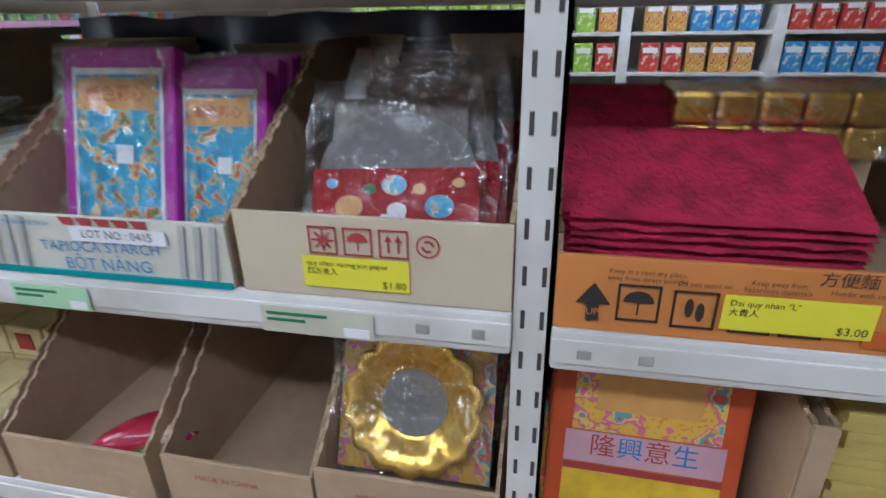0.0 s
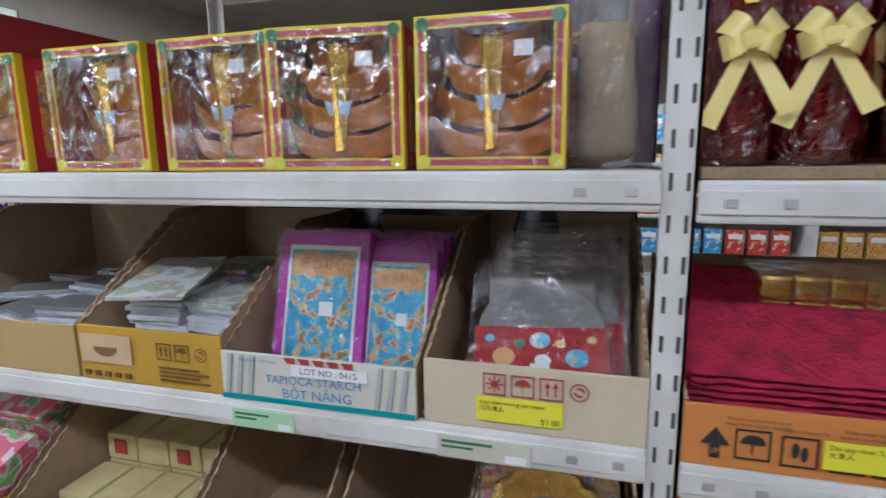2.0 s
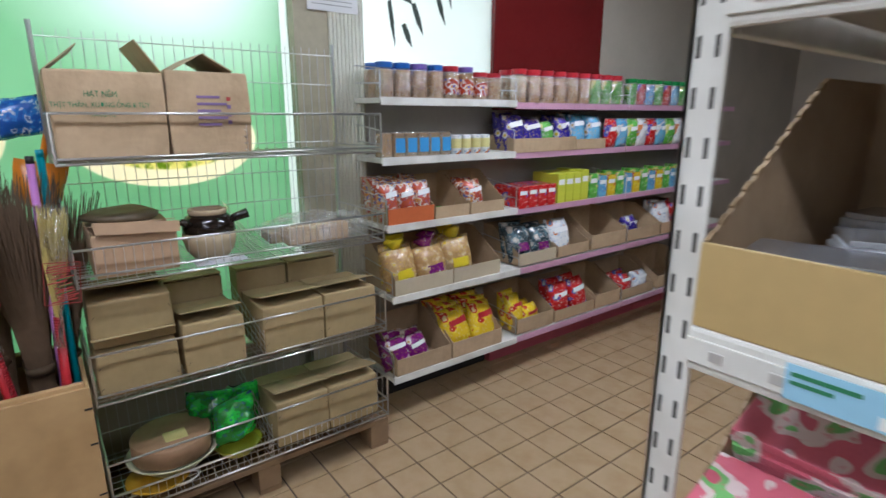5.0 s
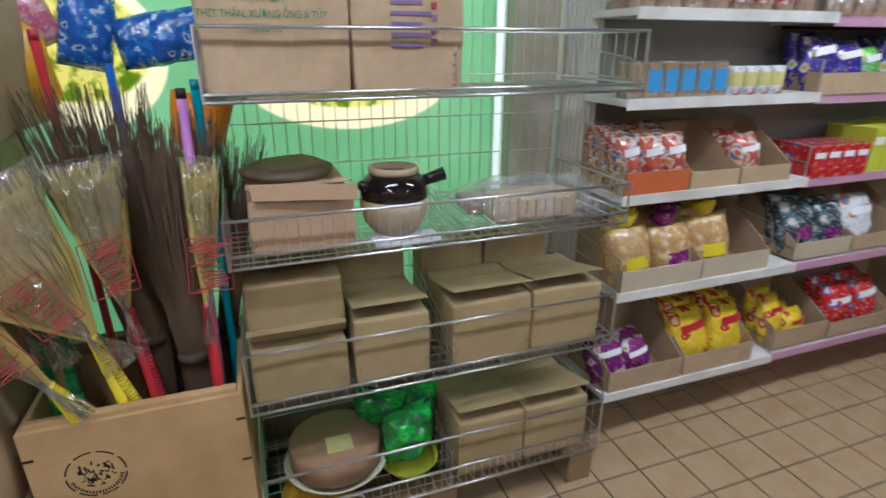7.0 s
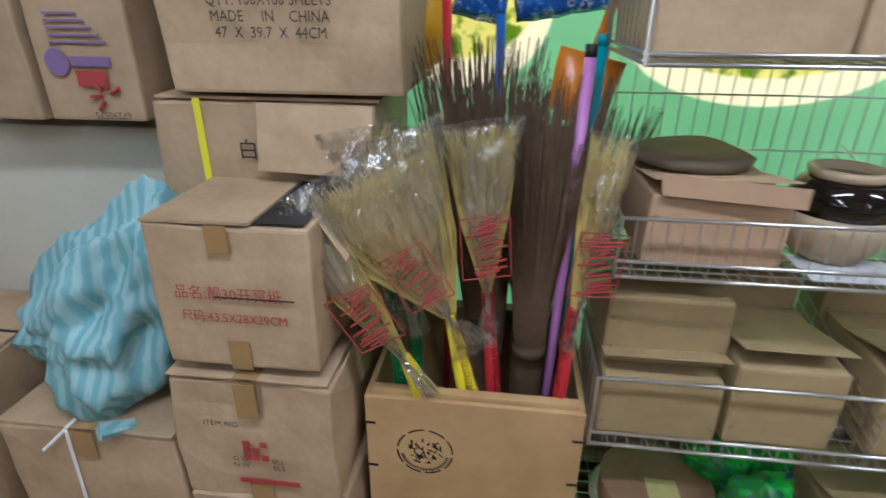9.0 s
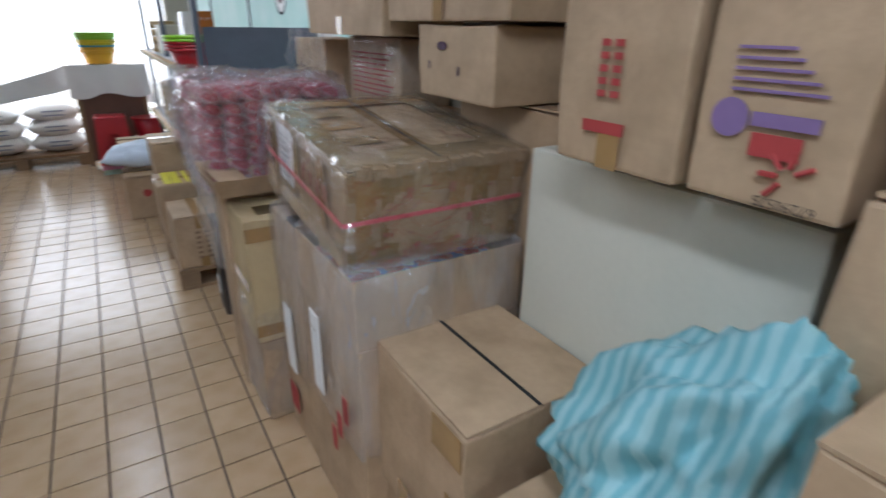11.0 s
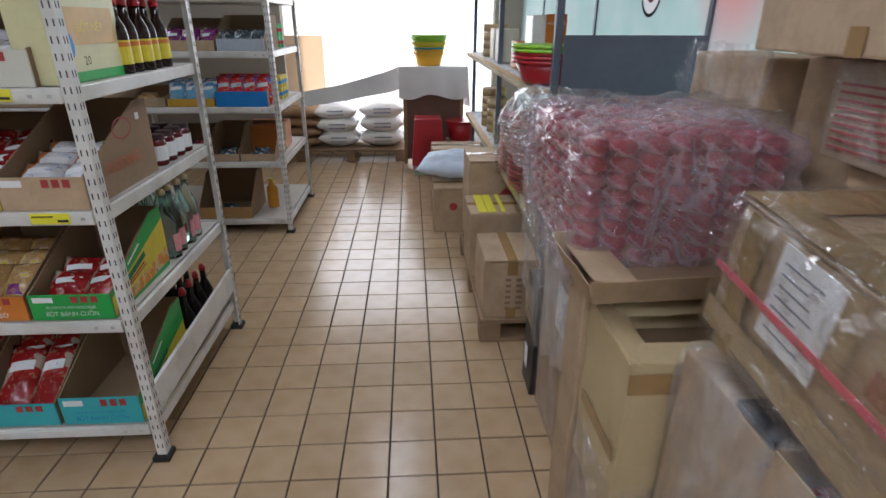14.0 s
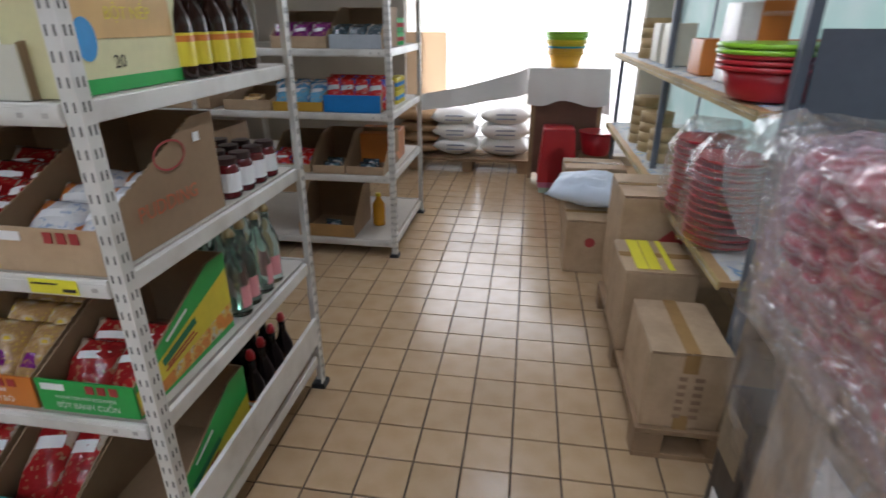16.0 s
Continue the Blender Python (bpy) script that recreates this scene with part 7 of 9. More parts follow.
g_tray(1.18, 1.44, Z[2], -3.02, 0.075, 0.20, 0.28, "orange printed carton full of snack sachets", surface("orange red board", (0.55, 0.13, 0.04), 0.5), [("wafer", 0.085, 0.17, 3, None)] * 3, 205)
g_tray(1.445, 1.66, Z[2], -3.02, 0.06, 0.19, 0.28, "brown carton nearly empty of snacks", CARD, [("green", 0.05, 0.04, 1, None), None], 206)
g_tray(1.665, 1.90, Z[2], -3.02, 0.06, 0.20, 0.28, "brown carton with orange biscuit packs", CARD, [("wafer", 0.11, 0.15, 2, None), None], 207)
g_tray(2.02, 2.33, Z[0], -3.015, 0.09, 0.22, 0.30, "tan carton with yellow crisps bags", CARD, [("yellow", 0.10, 0.20, 2, None), ("yellow", 0.12, 0.12, 2, None), None], 208)
g_tray(2.34, 2.72, Z[0], -3.015, 0.07, 0.2, 0.30, "tan carton with red snack bags", CARD, [("red", 0.13, 0.20, 2, None), ("red", 0.13, 0.20, 2, None)], 209)
g_tray(2.73, 3.0, Z[0], -3.015, 0.09, 0.22, 0.30, "empty tan display carton", CARD, [None], 210)
g_tray(3.02, 3.4, Z[0], -3.015, 0.07, 0.2, 0.30, "tan carton with red and white bags", CARD, [("red", 0.15, 0.14, 2, None), ("white", 0.14, 0.13, 1, None)], 211)
g_tray(3.45, 3.9, Z[0], -3.015, 0.09, 0.22, 0.30, "empty tan display carton", CARD, [None], 212)
g_tray(2.01, 2.32, Z[1], -3.01, 0.07, 0.2, 0.30, "pale carton with dark snack bags", TRIM_BLUE, [("dark", 0.14, 0.20, 2, None), ("dark", 0.13, 0.18, 2, None)], 213)
g_tray(2.33, 2.62, Z[1], -3.01, 0.065, 0.2, 0.30, "tan carton with white snack bags", CARD, [("white", 0.15, 0.2, 1, None), None], 214)
g_tray(2.64, 3.0, Z[1], -3.01, 0.09, 0.22, 0.30, "empty tan display carton", CARD, [None], 215)
g_tray(3.02, 3.4, Z[1], -3.01, 0.08, 0.2, 0.30, "tan carton with blue snack bags", CARD, [("blue", 0.12, 0.14, 1, None), None], 216)
g_tray(3.42, 3.8, Z[1], -3.01, 0.08, 0.2, 0.30, "pinkish carton with white snack bags", PINKCARD, [("white", 0.14, 0.2, 2, None), ("red", 0.14, 0.18, 2, None)], 217)


def pack_box(m, w, d, h, material, label, group="boxed biscuits"):
    e = thing("biscuit_box", m, label, "box", group)
    part("carton", cube(-w / 2, w / 2, 0, d, 0, h, 0.002), material, e)
    part("title_bar", cube(-w * 0.38, w * 0.38, -0.0012, 0, h * 0.62, h * 0.8), INK_WHITE, e)
    return e


RBOX, YBOX, GBOX, SBOX = (BAGS[k] for k in ("red", "yellow", "green", "lightblue"))
LIMEBOX = surface("lime yellow box", (0.55, 0.58, 0.05), 0.35, vary=0.1, grain=20)
for k in range(4):
    pack_box(wp(-3.03, 2.05 + 0.075 * k, Z[2] - 0.01), 0.07, 0.2, 0.12, RBOX, "red printed biscuit box on a gondola shelf")
for k in range(4):
    pack_box(wp(-3.04, 2.37 + 0.07 * k, Z[2] - 0.01), 0.066, 0.2, 0.17 if k < 3 else 0.18, LIMEBOX, "lime yellow biscuit box on a gondola shelf")
for k in range(14):
    pack_box(wp(-3.05, 2.68 + 0.09 * k, Z[2] - 0.01), 0.08, 0.16, 0.13 + 0.02 * (k % 3 == 0), (GBOX, SBOX, YBOX)[k % 3], "green or blue printed packet on a gondola shelf")


def jar(m, r, h, body, lid, label, band=None, group="jars of biscuits"):
    e = thing("jar", m, label, "jar", group)
    part("contents", crush(lathe([(0.001, 0.002), (r * 0.92, 0.003), (r * 0.93, h * 0.8), (0.001, h * 0.82)], 12), 0.003, 60), body, e)
    part("clear_wall", lathe([(r * 0.98, 0), (r, 0.004), (r, h * 0.8), (r * 0.86, h * 0.86)], 16), FILM, e, "clear plastic wall", True)
    part("lid", lathe([(r * 0.9, h * 0.84), (r * 0.92, h), (0.001, h + 0.001)], 16), lid, e)
    if band:
        part("paper_label", lathe([(r * 1.01, h * 0.15), (r * 1.01, h * 0.62)], 16), band, e, "printed paper label")
    return e


BISC = surface("ring biscuits", (0.45, 0.26, 0.10), 0.7, vary=0.3, grain=70, patch=40, second=(0.25, 0.12, 0.04), bump=0.6)
NUTS = surface("peanuts", (0.52, 0.34, 0.17), 0.6, vary=0.25, grain=90, patch=60, second=(0.35, 0.2, 0.09), bump=0.6)
LIDS = [PLASTICS["blue"], PLASTICS["blue"], surface("violet lid", (0.16, 0.10, 0.40), 0.35), PLASTICS["blue"], PLASTICS["red"], surface("violet lid", (0.16, 0.10, 0.40), 0.35), PLASTICS["red"], PLASTICS["red"]]
for row in range(2):
    for k in range(8):
        jar(wp(-3.10 - 0.09 * row, 1.225 + 0.092 * k, Z[4]), 0.042, 0.15 if k < 6 else 0.13, BISC, LIDS[k], "clear jar of ring biscuits with coloured lid", BAGS["wafer"] if k in (4, 5, 6) else None)
for row in range(2):
    for k in range(9):
        jar(wp(-3.10 - 0.09 * row, 2.05 + 0.105 * k, Z[4] - 0.01), 0.045, 0.17, BISC if k < 6 else BAGS["green"], PLASTICS["red"], "tall clear jar of biscuits", None)
for k in range(12):
    jar(wp(-3.10, 3.05 + 0.1 * k, Z[4] - 0.01), 0.042, 0.16, BAGS[("green", "red", "lightblue")[k % 3]], PLASTICS["green"], "coloured jar on a gondola shelf", None)
SKYLAB = surface("sky blue label", (0.06, 0.30, 0.62), 0.35, vary=0.1)
for k in range(6):
    e = thing("nut_tin", wp(-3.07, 1.215 + 0.066 * k, Z[3]), "clear box of nuts with sky blue label", "nut box", "boxes of nuts")
    part("contents", crush(cube(-0.029, 0.029, 0.003, 0.055, 0.002, 0.105, 0.004), 0.002, 60), NUTS, e)
    part("clear_wall", cube(-0.031, 0.031, 0, 0.058, 0, 0.112, 0.006), FILM, e)
    if k:
        part("blue_label", cube(-0.02, 0.031, -0.0012, -0.0002, 0.02, 0.085), SKYLAB, e, "sky blue label")
for k in range(4):
    e = thing("drink_can", wp(-3.08, 1.615 + 0.062 * k, Z[3]), "white and yellow can on a gondola shelf", "can", "white cans")
    part("can", lathe([(0.024, 0), (0.027, 0.004), (0.027, 0.088), (0.024, 0.093), (0.001, 0.093)], 16), BAGS["white"], e, smooth=True)
    part("yellow_label", lathe([(0.0275, 0.03), (0.0275, 0.075)], 16), surface("pale yellow label", (0.66, 0.60, 0.25), 0.4), e)
g_tray(1.99, 2.5, Z[3] - 0.01, -3.06, 0.075, 0.09, 0.24, "brown printed carton of indigo snack bags", CARD, [("blue", 0.12, 0.19, 2, None), ("blue", 0.14, 0.17, 2, None), ("green", 0.09, 0.15, 1, None), ("blue", 0.11, 0.18, 2, None)], 220)
g_tray(2.5, 2.78, Z[3] - 0.01, -3.06, 0.06, 0.08, 0.24, "brown printed carton of blue snack bags", CARD, [("lightblue", 0.1, 0.19, 2, None), ("lightblue", 0.1, 0.18, 2, None)], 221)
for k in range(12):
    snack(("red", "lightblue", "green", "white")[k % 4], wp(-3.08, 2.84 + 0.11 * k, Z[3] - 0.01), 0.10, 0.17, 0.05, k)
# notice and brush strokes beside the column
nt = thing("notice", pose(X_WALL + 0.072, 1.12, 1.985, 0, 0, 90), "white paper notice with printed lines on the column", "notice")
part("sheet", cube(-0.16, 0.08, 0, 0.001, -0.08, 0.09), INK_WHITE, nt)
for k in range(7):
    part("printed_line", cube(-0.14, 0.05, -0.0008, -0.0002, -0.055 + 0.017 * k, -0.052 + 0.017 * k), surface("grey ink line", (0.35, 0.35, 0.35), 0.7), nt)
st = thing("brush_print", pose(X_WALL - 0.017, 1.5, 1.9), "dark brush-stroke print on a white window", "print")
for (y0, z0, y1, z1, r) in ((0.0, 0.28, 0.06, 0.24, 0.02), (-0.04, 0.16, 0.06, 0.10, 0.014), (0.06, 0.10, 0.12, -0.04, 0.012), (-0.08, 0.10, -0.05, -0.10, 0.010), (0.0, 0.0, 0.05, -0.1, 0.012), (0.20, 0.18, 0.26, 0.02, 0.012), (0.26, 0.3, 0.30, 0.1, 0.012)):
    b = plate([(0, y0 - r, z0), (0, y0 + r, z0 + r), (0, (y0 + y1) / 2 + r, (z0 + z1) / 2 + r), (0, y1, z1), (0, (y0 + y1) / 2 - r, (z0 + z1) / 2 - r)], 0.001, (1, 0, 0))
    part("stroke", b, surface("grey green ink", (0.03, 0.05, 0.035), 0.6), st)
# the poster's red animal mark and words
rm = thing("poster_mark", pose(X_WALL - 0.015, 0.53, 2.03, 0, 0, 90), "red animal silhouette and small words on the poster", "print")
b = plate([(-0.17, 0, 0.07), (-0.13, 0, 0.12), (-0.15, 0, 0.16), (-0.11, 0, 0.135), (-0.05, 0, 0.145), (0.05, 0, 0.13), (0.12, 0, 0.14), (0.15, 0, 0.10), (0.155, 0, 0.02), (0.145, 0, 0.02), (0.135, 0, 0.08), (0.12, 0, 0.05), (0.125, 0, -0.03), (0.10, 0, -0.03), (0.085, 0, 0.04), (0.07, 0, 0.045), (0.06, 0, -0.03), (0.04, 0, -0.03), (0.035, 0, 0.05), (-0.04, 0, 0.05), (-0.05, 0, -0.03), (-0.07, 0, -0.03), (-0.07, 0, 0.045), (-0.085, 0, 0.045), (-0.10, 0, -0.03), (-0.12, 0, -0.03), (-0.11, 0, 0.07), (-0.14, 0, 0.065), (-0.155, 0, 0.05)], 0.001, (0, -1, 0))
bmesh.ops.triangulate(b, faces=[f for f in b.faces if len(f.verts) > 4])
part("silhouette", b, INK_RED, rm)
for k in range(9):
    part("lettering_bar", cube(-0.15 + 0.033 * k, -0.130 + 0.033 * k, -0.001, 0, -0.070, -0.050 - 0.004 * (k % 2)), INK_GREEN, rm)

# ---- goods on the shelving of the far aisle ----
def Q(x, z, y=-3.088):
    return pose(x, y, z, 0, 0, 180)


def side_print(e, w, d, hf, hb, slope, bands):
    """Printed bands on the end wall of a display carton."""
    x = w / 2 + 0.0012
    for k, (lo, hi, material) in enumerate(bands):
        def top(y):
            return hf + (hb - hf) * min(1, y / (d * slope))
        pts = [(x + 0.0004 * k, 0.004, top(0) * lo), (x + 0.0004 * k, d, hb * lo), (x + 0.0004 * k, d, hb * hi), (x + 0.0004 * k, d * slope, hb * hi), (x + 0.0004 * k, 0.004, top(0) * hi)]
        part("side_print", plate(pts, 0.0006, (1, 0, 0)), material, e)


P_GREEN = surface("green print", (0.03, 0.36, 0.07), 0.4, vary=0.08)
P_YELLOW = surface("yellow print", (0.70, 0.58, 0.04), 0.4, vary=0.08)
P_ORANGE = surface("orange print", (0.62, 0.20, 0.03), 0.4, vary=0.15, grain=15)
FOODART = printed("printed food picture", [(0.62, 0.22, 0.03), (0.66, 0.42, 0.10), (0.55, 0.50, 0.38), (0.30, 0.10, 0.03)], 22, 0.4, 2, bump=0.05)
P_TEAL = surface("teal print", (0.05, 0.42, 0.45), 0.4, vary=0.08)
P_PALE = surface("pale yellow print", (0.68, 0.64, 0.36), 0.4, vary=0.08)


def flour_tray(m, w, hf, hb, d, ground, words, label, seed, ink=None, bands=None, slope=0.8):
    # Inner walls in the shade-toned board instead of CARD.
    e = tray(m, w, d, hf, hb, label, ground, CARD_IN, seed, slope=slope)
    ink = ink or INK_BLUE
    for k, (s, size, z) in enumerate(words):
        lettering(s, size, ink, e, (0, -0.004, z), stretch=0.9)
    part("barcode", cube(-w * 0.44, -w * 0.2, -0.0045, -0.003, hf * 0.72, hf * 0.92), INK_WHITE, e)
    for k in range(3):
        part("printed_mark", cube(w * (0.02 + 0.12 * k), w * (0.10 + 0.12 * k), -0.0045, -0.003, hf * 0.70, hf * 0.94), INK_RED, e)
    if bands:
        side_print(e, w, d, hf, hb, slope, bands)
        rise = math.degrees(math.atan2(hb - hf, d * slope))
        for k, (f, l, th, ink2) in enumerate(((0.88, 0.10, 0.008, INK_WHITE), (0.60, 0.15, 0.020, INK_GREEN), (0.48, 0.12, 0.006, INK_RED), (0.42, 0.14, 0.005, INK_RED))):
            y = d * 0.42
            z = (hf + (hb - hf) * min(1, y / (d * slope))) * f
            ca, sa = math.cos(radians(rise * f)), math.sin(radians(rise * f))
            pts = [(w / 2 + 0.0034, y + a * l * ca - b2 * th * sa, z + a * l * sa + b2 * th * ca) for a, b2 in ((-0.5, -0.5), (0.5, -0.5), (0.5, 0.5), (-0.5, 0.5))]
            part("printed_bar", plate(pts, 0.0005, (1, 0, 0)), ink2, e)
    return e


flour_tray(Q(-1.030, 0.575), 0.25, 0.088, 0.24, 0.42, P_GREEN, (("FLOUR FOR WET RICE PAPER", 0.013, 0.045), ("BỘT BÁNH CUỐN", 0.022, 0.022)), "green rice-paper flour carton cut open, red packets inside", 301, INK_WHITE, ((0, 0.08, P_GREEN), (0.08, 0.34, FOODART), (0.34, 0.80, P_YELLOW), (0.80, 1.0, P_GREEN)))
flour_tray(Q(-0.765, 0.575), 0.255, 0.085, 0.24, 0.42, P_ORANGE, (("FLOUR FOR CAKE", 0.016, 0.048), ("BỘT BÁNH BÒ", 0.024, 0.022)), "orange cake flour carton with dried goods", 302, INK_WHITE)
flour_tray(Q(-0.500, 0.575), 0.255, 0.085, 0.24, 0.42, P_YELLOW, (("BỘT BÁNH BÒ", 0.024, 0.026),), "yellow flour carton with dried goods", 303)
flour_tray(Q(-1.025, 0.16), 0.265, 0.11, 0.27, 0.42, P_TEAL, (("FLOUR FOR WET RICE PAPER", 0.014, 0.052), ("BỘT BÁNH CUỐN", 0.024, 0.026)), "teal rice-paper flour carton cut open and empty", 304, INK_BLUE, ((0, 0.35, P_YELLOW), (0.35, 0.62, P_YELLOW), (0.62, 1.0, P_GREEN)))
flour_tray(Q(-0.745, 0.16), 0.265, 0.09, 0.27, 0.42, P_TEAL, (), "teal and white carton with red grain bags", 305)
flour_tray(Q(-0.465, 0.16), 0.265, 0.10, 0.27, 0.42, P_YELLOW, (("CAKE", 0.02, 0.06), ("BÁNH BÈO", 0.024, 0.026)), "yellow flour carton with red bags", 306)
pud = flour_tray(Q(-1.045, 0.94), 0.245, 0.098, 0.26, 0.46, CARD, (), "brown pudding carton cut open, white packets inside", 307)
lettering("PUDDING", 0.05, surface("orange ink", (0.52, 0.13, 0.05), 0.7), pud, (0.127, 0.23, 0.085), (90, 0, 90), stretch=1.0)
b = bmesh.new()
for k in range(28):
    a, q = 2 * math.pi * k / 28, 2 * math.pi * (k + 1) / 28
    b.faces.new([b.verts.new((0.126, 0.26 + rx * math.cos(t), 0.19 + rz * math.sin(t))) for rx, rz, t in ((0.06, 0.035, a), (0.06, 0.035, q), (0.054, 0.030, q), (0.054, 0.030, a))])
part("oval_mark", b, INK_RED, pud)
part("sticker", cube(0.1255, 0.1265, 0.36, 0.385, 0.20, 0.222), INK_WHITE, pud)
flour_tray(Q(-0.79, 0.94), 0.255, 0.075, 0.22, 0.42, P_YELLOW, (("FLOUR FOR CAKE", 0.018, 0.045), ("BÁNH BÒ", 0.022, 0.02)), "yellow cake flour carton with red packets", 308)
flour_tray(Q(-0.52, 0.94), 0.255, 0.075, 0.22, 0.42, P_YELLOW, (("BÁNH BÒ", 0.022, 0.025),), "yellow flour carton with red packets", 309)
flour_tray(Q(-0.93, 1.285), 0.36, 0.095, 0.20, 0.42, CARD_WHITE, (("GLUTINOUS RICE FLOUR", 0.018, 0.055), ("BỘT NẾP", 0.03, 0.025)), "white glutinous rice flour carton cut open", 310)
SIL = surface("silver sachet", (0.55, 0.55, 0.56), 0.3, 0.3)
BAGS["grain"] = bag_mat("red and white grain bag", [(0.28, 0.012, 0.014), (0.38, 0.02, 0.02), (0.44, 0.36, 0.28), (0.40, 0.28, 0.15)], 14)
for x, z, kind, n, h in ((-1.03, 0.58, "grain", 2, 0.13), (-0.765, 0.58, "cookie", 3, 0.16), (-0.5, 0.58, "cookie", 3, 0.16), (-0.745, 0.165, "grain", 2, 0.24), (-0.465, 0.165, "grain", 3, 0.2), (-1.045, 0.945, "white", 3, 0.13), (-0.79, 0.945, "grain", 4, 0.14), (-0.52, 0.945, "grain", 4, 0.14), (-0.93, 1.29, "white", 3, 0.12)):
    if z == 0.165 and x < -0.9:
        continue
    for k in range(n):
        for s in (-1, 1):
            snack(kind, Q(x + s * 0.055, z + 0.006 + 0.012 * k, -3.14 - 0.075 * k) @ pose(0, 0, 0, -48 + 6 * k, 5 * s, 6 * s), 0.11, h, 0.05, k + (s > 0))
yc = thing("flour_carton", pose(-1.158, -3.30, 1.285, 0, 0, -90), "yellow and green glutinous flour carton with tilted front", "carton")
part("body", cube(-0.19, 0.19, 0, 0.10, 0, 0.33, 0.004), P_PALE, yc)
part("green_base", cube(-0.19, 0.19, -0.0016, 0, 0.0, 0.028), P_GREEN, yc)
part("orange_panel", cube(-0.15, 0.16, -0.0016, 0, 0.10, 0.20), surface("peach print", (0.66, 0.42, 0.16), 0.4, vary=0.15, grain=12), yc)
part("bowl_mark", plate([(-0.11 + 0.028 * math.cos(a), -0.003, 0.10 + 0.04 * math.sin(a)) for a in [2 * math.pi * k / 16 for k in range(16)]], 0.001, (0, 1, 0)), SKYLAB, yc)
lettering("BỘT NẾP", 0.034, P_YELLOW, yc, (0.02, -0.003, 0.145))
lettering("20", 0.036, INK_BLACK, yc, (-0.03, -0.003, 0.055))
lettering("THUẬN", 0.03, INK_RED, yc, (0.02, -0.003, 0.27))
plank = thing("shelf_guard", pose(-1.205, -3.54, 0.19, -2, 0, 0), "white painted plank screwed across a shelf end", "plank")
part("plank", cube(-0.012, 0.002, -0.43, 0.43, 0.02, 0.135, 0.003), WHITE_STEEL, plank)


def bottle(m, kind):
    """A bottle on a shelf; alike ones share their meshes."""
    if ("bottle", kind) in PLACED:
        return copy_thing(PLACED[("bottle", kind)], m)
    spec = {
        "soy": ("dark sauce bottle with yellow label and red cap", surface("dark sauce", (0.02, 0.008, 0.005), 0.1, bump=0.0), [(0.031, 0), (0.033, 0.004), (0.033, 0.12), (0.029, 0.145), (0.015, 0.175), (0.014, 0.215)], (0.03, 0.105), P_YELLOW, PLASTICS["red"], 0.215, 0.025),
        "clear": ("clear greenish glass bottle with pink label", glass("greenish glass", (0.72, 0.90, 0.84)), [(0.034, 0), (0.036, 0.004), (0.036, 0.15), (0.030, 0.175), (0.014, 0.215), (0.013, 0.26)], (0.03, 0.10), surface("pink label", (0.70, 0.30, 0.32), 0.5), surface("gold cap", (0.5, 0.4, 0.2), 0.4), 0.26, 0.02),
        "dark": ("black sauce bottle with orange label and red cap", surface("black sauce", (0.012, 0.008, 0.008), 0.08, bump=0.0), [(0.031, 0), (0.034, 0.004), (0.034, 0.11), (0.030, 0.14), (0.013, 0.19), (0.012, 0.235)], (0.02, 0.085), P_ORANGE, PLASTICS["red"], 0.235, 0.028),
    }[kind]
    label, body, prof, (l0, l1), lab, cap, h, ch = spec
    e = thing("bottle", m, label, "bottle", kind + " bottles")
    part("bottle_body", lathe(prof, 18), body, e, smooth=True)
    r = prof[1][0] + 0.0006
    if kind == "clear":
        part("label", sheet(8, 1, lambda u, v: (r * math.cos(2.2 + 1.6 * u), r * math.sin(2.2 + 1.6 * u), l0 + (l1 - l0) * v)), lab, e)
    else:
        part("label", lathe([(r, l0), (r, l1)], 18), lab, e)
        part("label_band", lathe([(r + 0.0005, l1 - 0.02), (r + 0.0005, l1 - 0.006)], 18), P_ORANGE if kind == "soy" else INK_WHITE, e)
    part("cap", lathe([(prof[-1][0] + 0.002, h - 0.004), (prof[-1][0] + 0.003, h + ch * 0.3), (0.008, h + ch), (0.001, h + ch)], 14), cap, e, smooth=True)
    PLACED[("bottle", kind)] = e
    return e


rng = random.Random(9)
for kind, z, ys, xs in (("soy", 1.285, (-3.50, -3.575, -3.65, -3.725, -3.80), (-1.145, -1.07, -0.995, -0.92)), ("clear", 0.575, (-3.58, -3.66, -3.74, -3.82), (-1.14, -1.055, -0.97)), ("dark", 0.16, (-3.60, -3.68, -3.76, -3.84), (-1.13, -1.05, -0.97))):
    for y in ys:
        for x in xs:
            bottle(pose(x + rng.uniform(-0.006, 0.006), y + rng.uniform(-0.006, 0.006), z, 0, 0, rng.uniform(-40, 40)), kind)
JAM = surface("dark red preserve", (0.10, 0.008, 0.01), 0.15)
for y in (-3.63, -3.71, -3.79, -3.87):
    for x in (-1.14, -1.06, -0.98):
        e = thing("preserve_jar", pose(x, y, 0.94), "dark red preserve jar with white label", "jar", "preserve jars")
        part("glass_body", lathe([(0.030, 0), (0.034, 0.006), (0.034, 0.085), (0.027, 0.10)], 16), JAM, e, smooth=True)
        part("label", lathe([(0.0346, 0.02), (0.0346, 0.075)], 16), INK_WHITE, e)
        part("lid", lathe([(0.028, 0.098), (0.030, 0.10), (0.030, 0.116), (0.001, 0.117)], 16), surface("dark lid", (0.04, 0.02, 0.02), 0.3), e)

# row at the far end
def Q3(x, z):
    return pose(x, -5.345, z, 0, 0, 180)


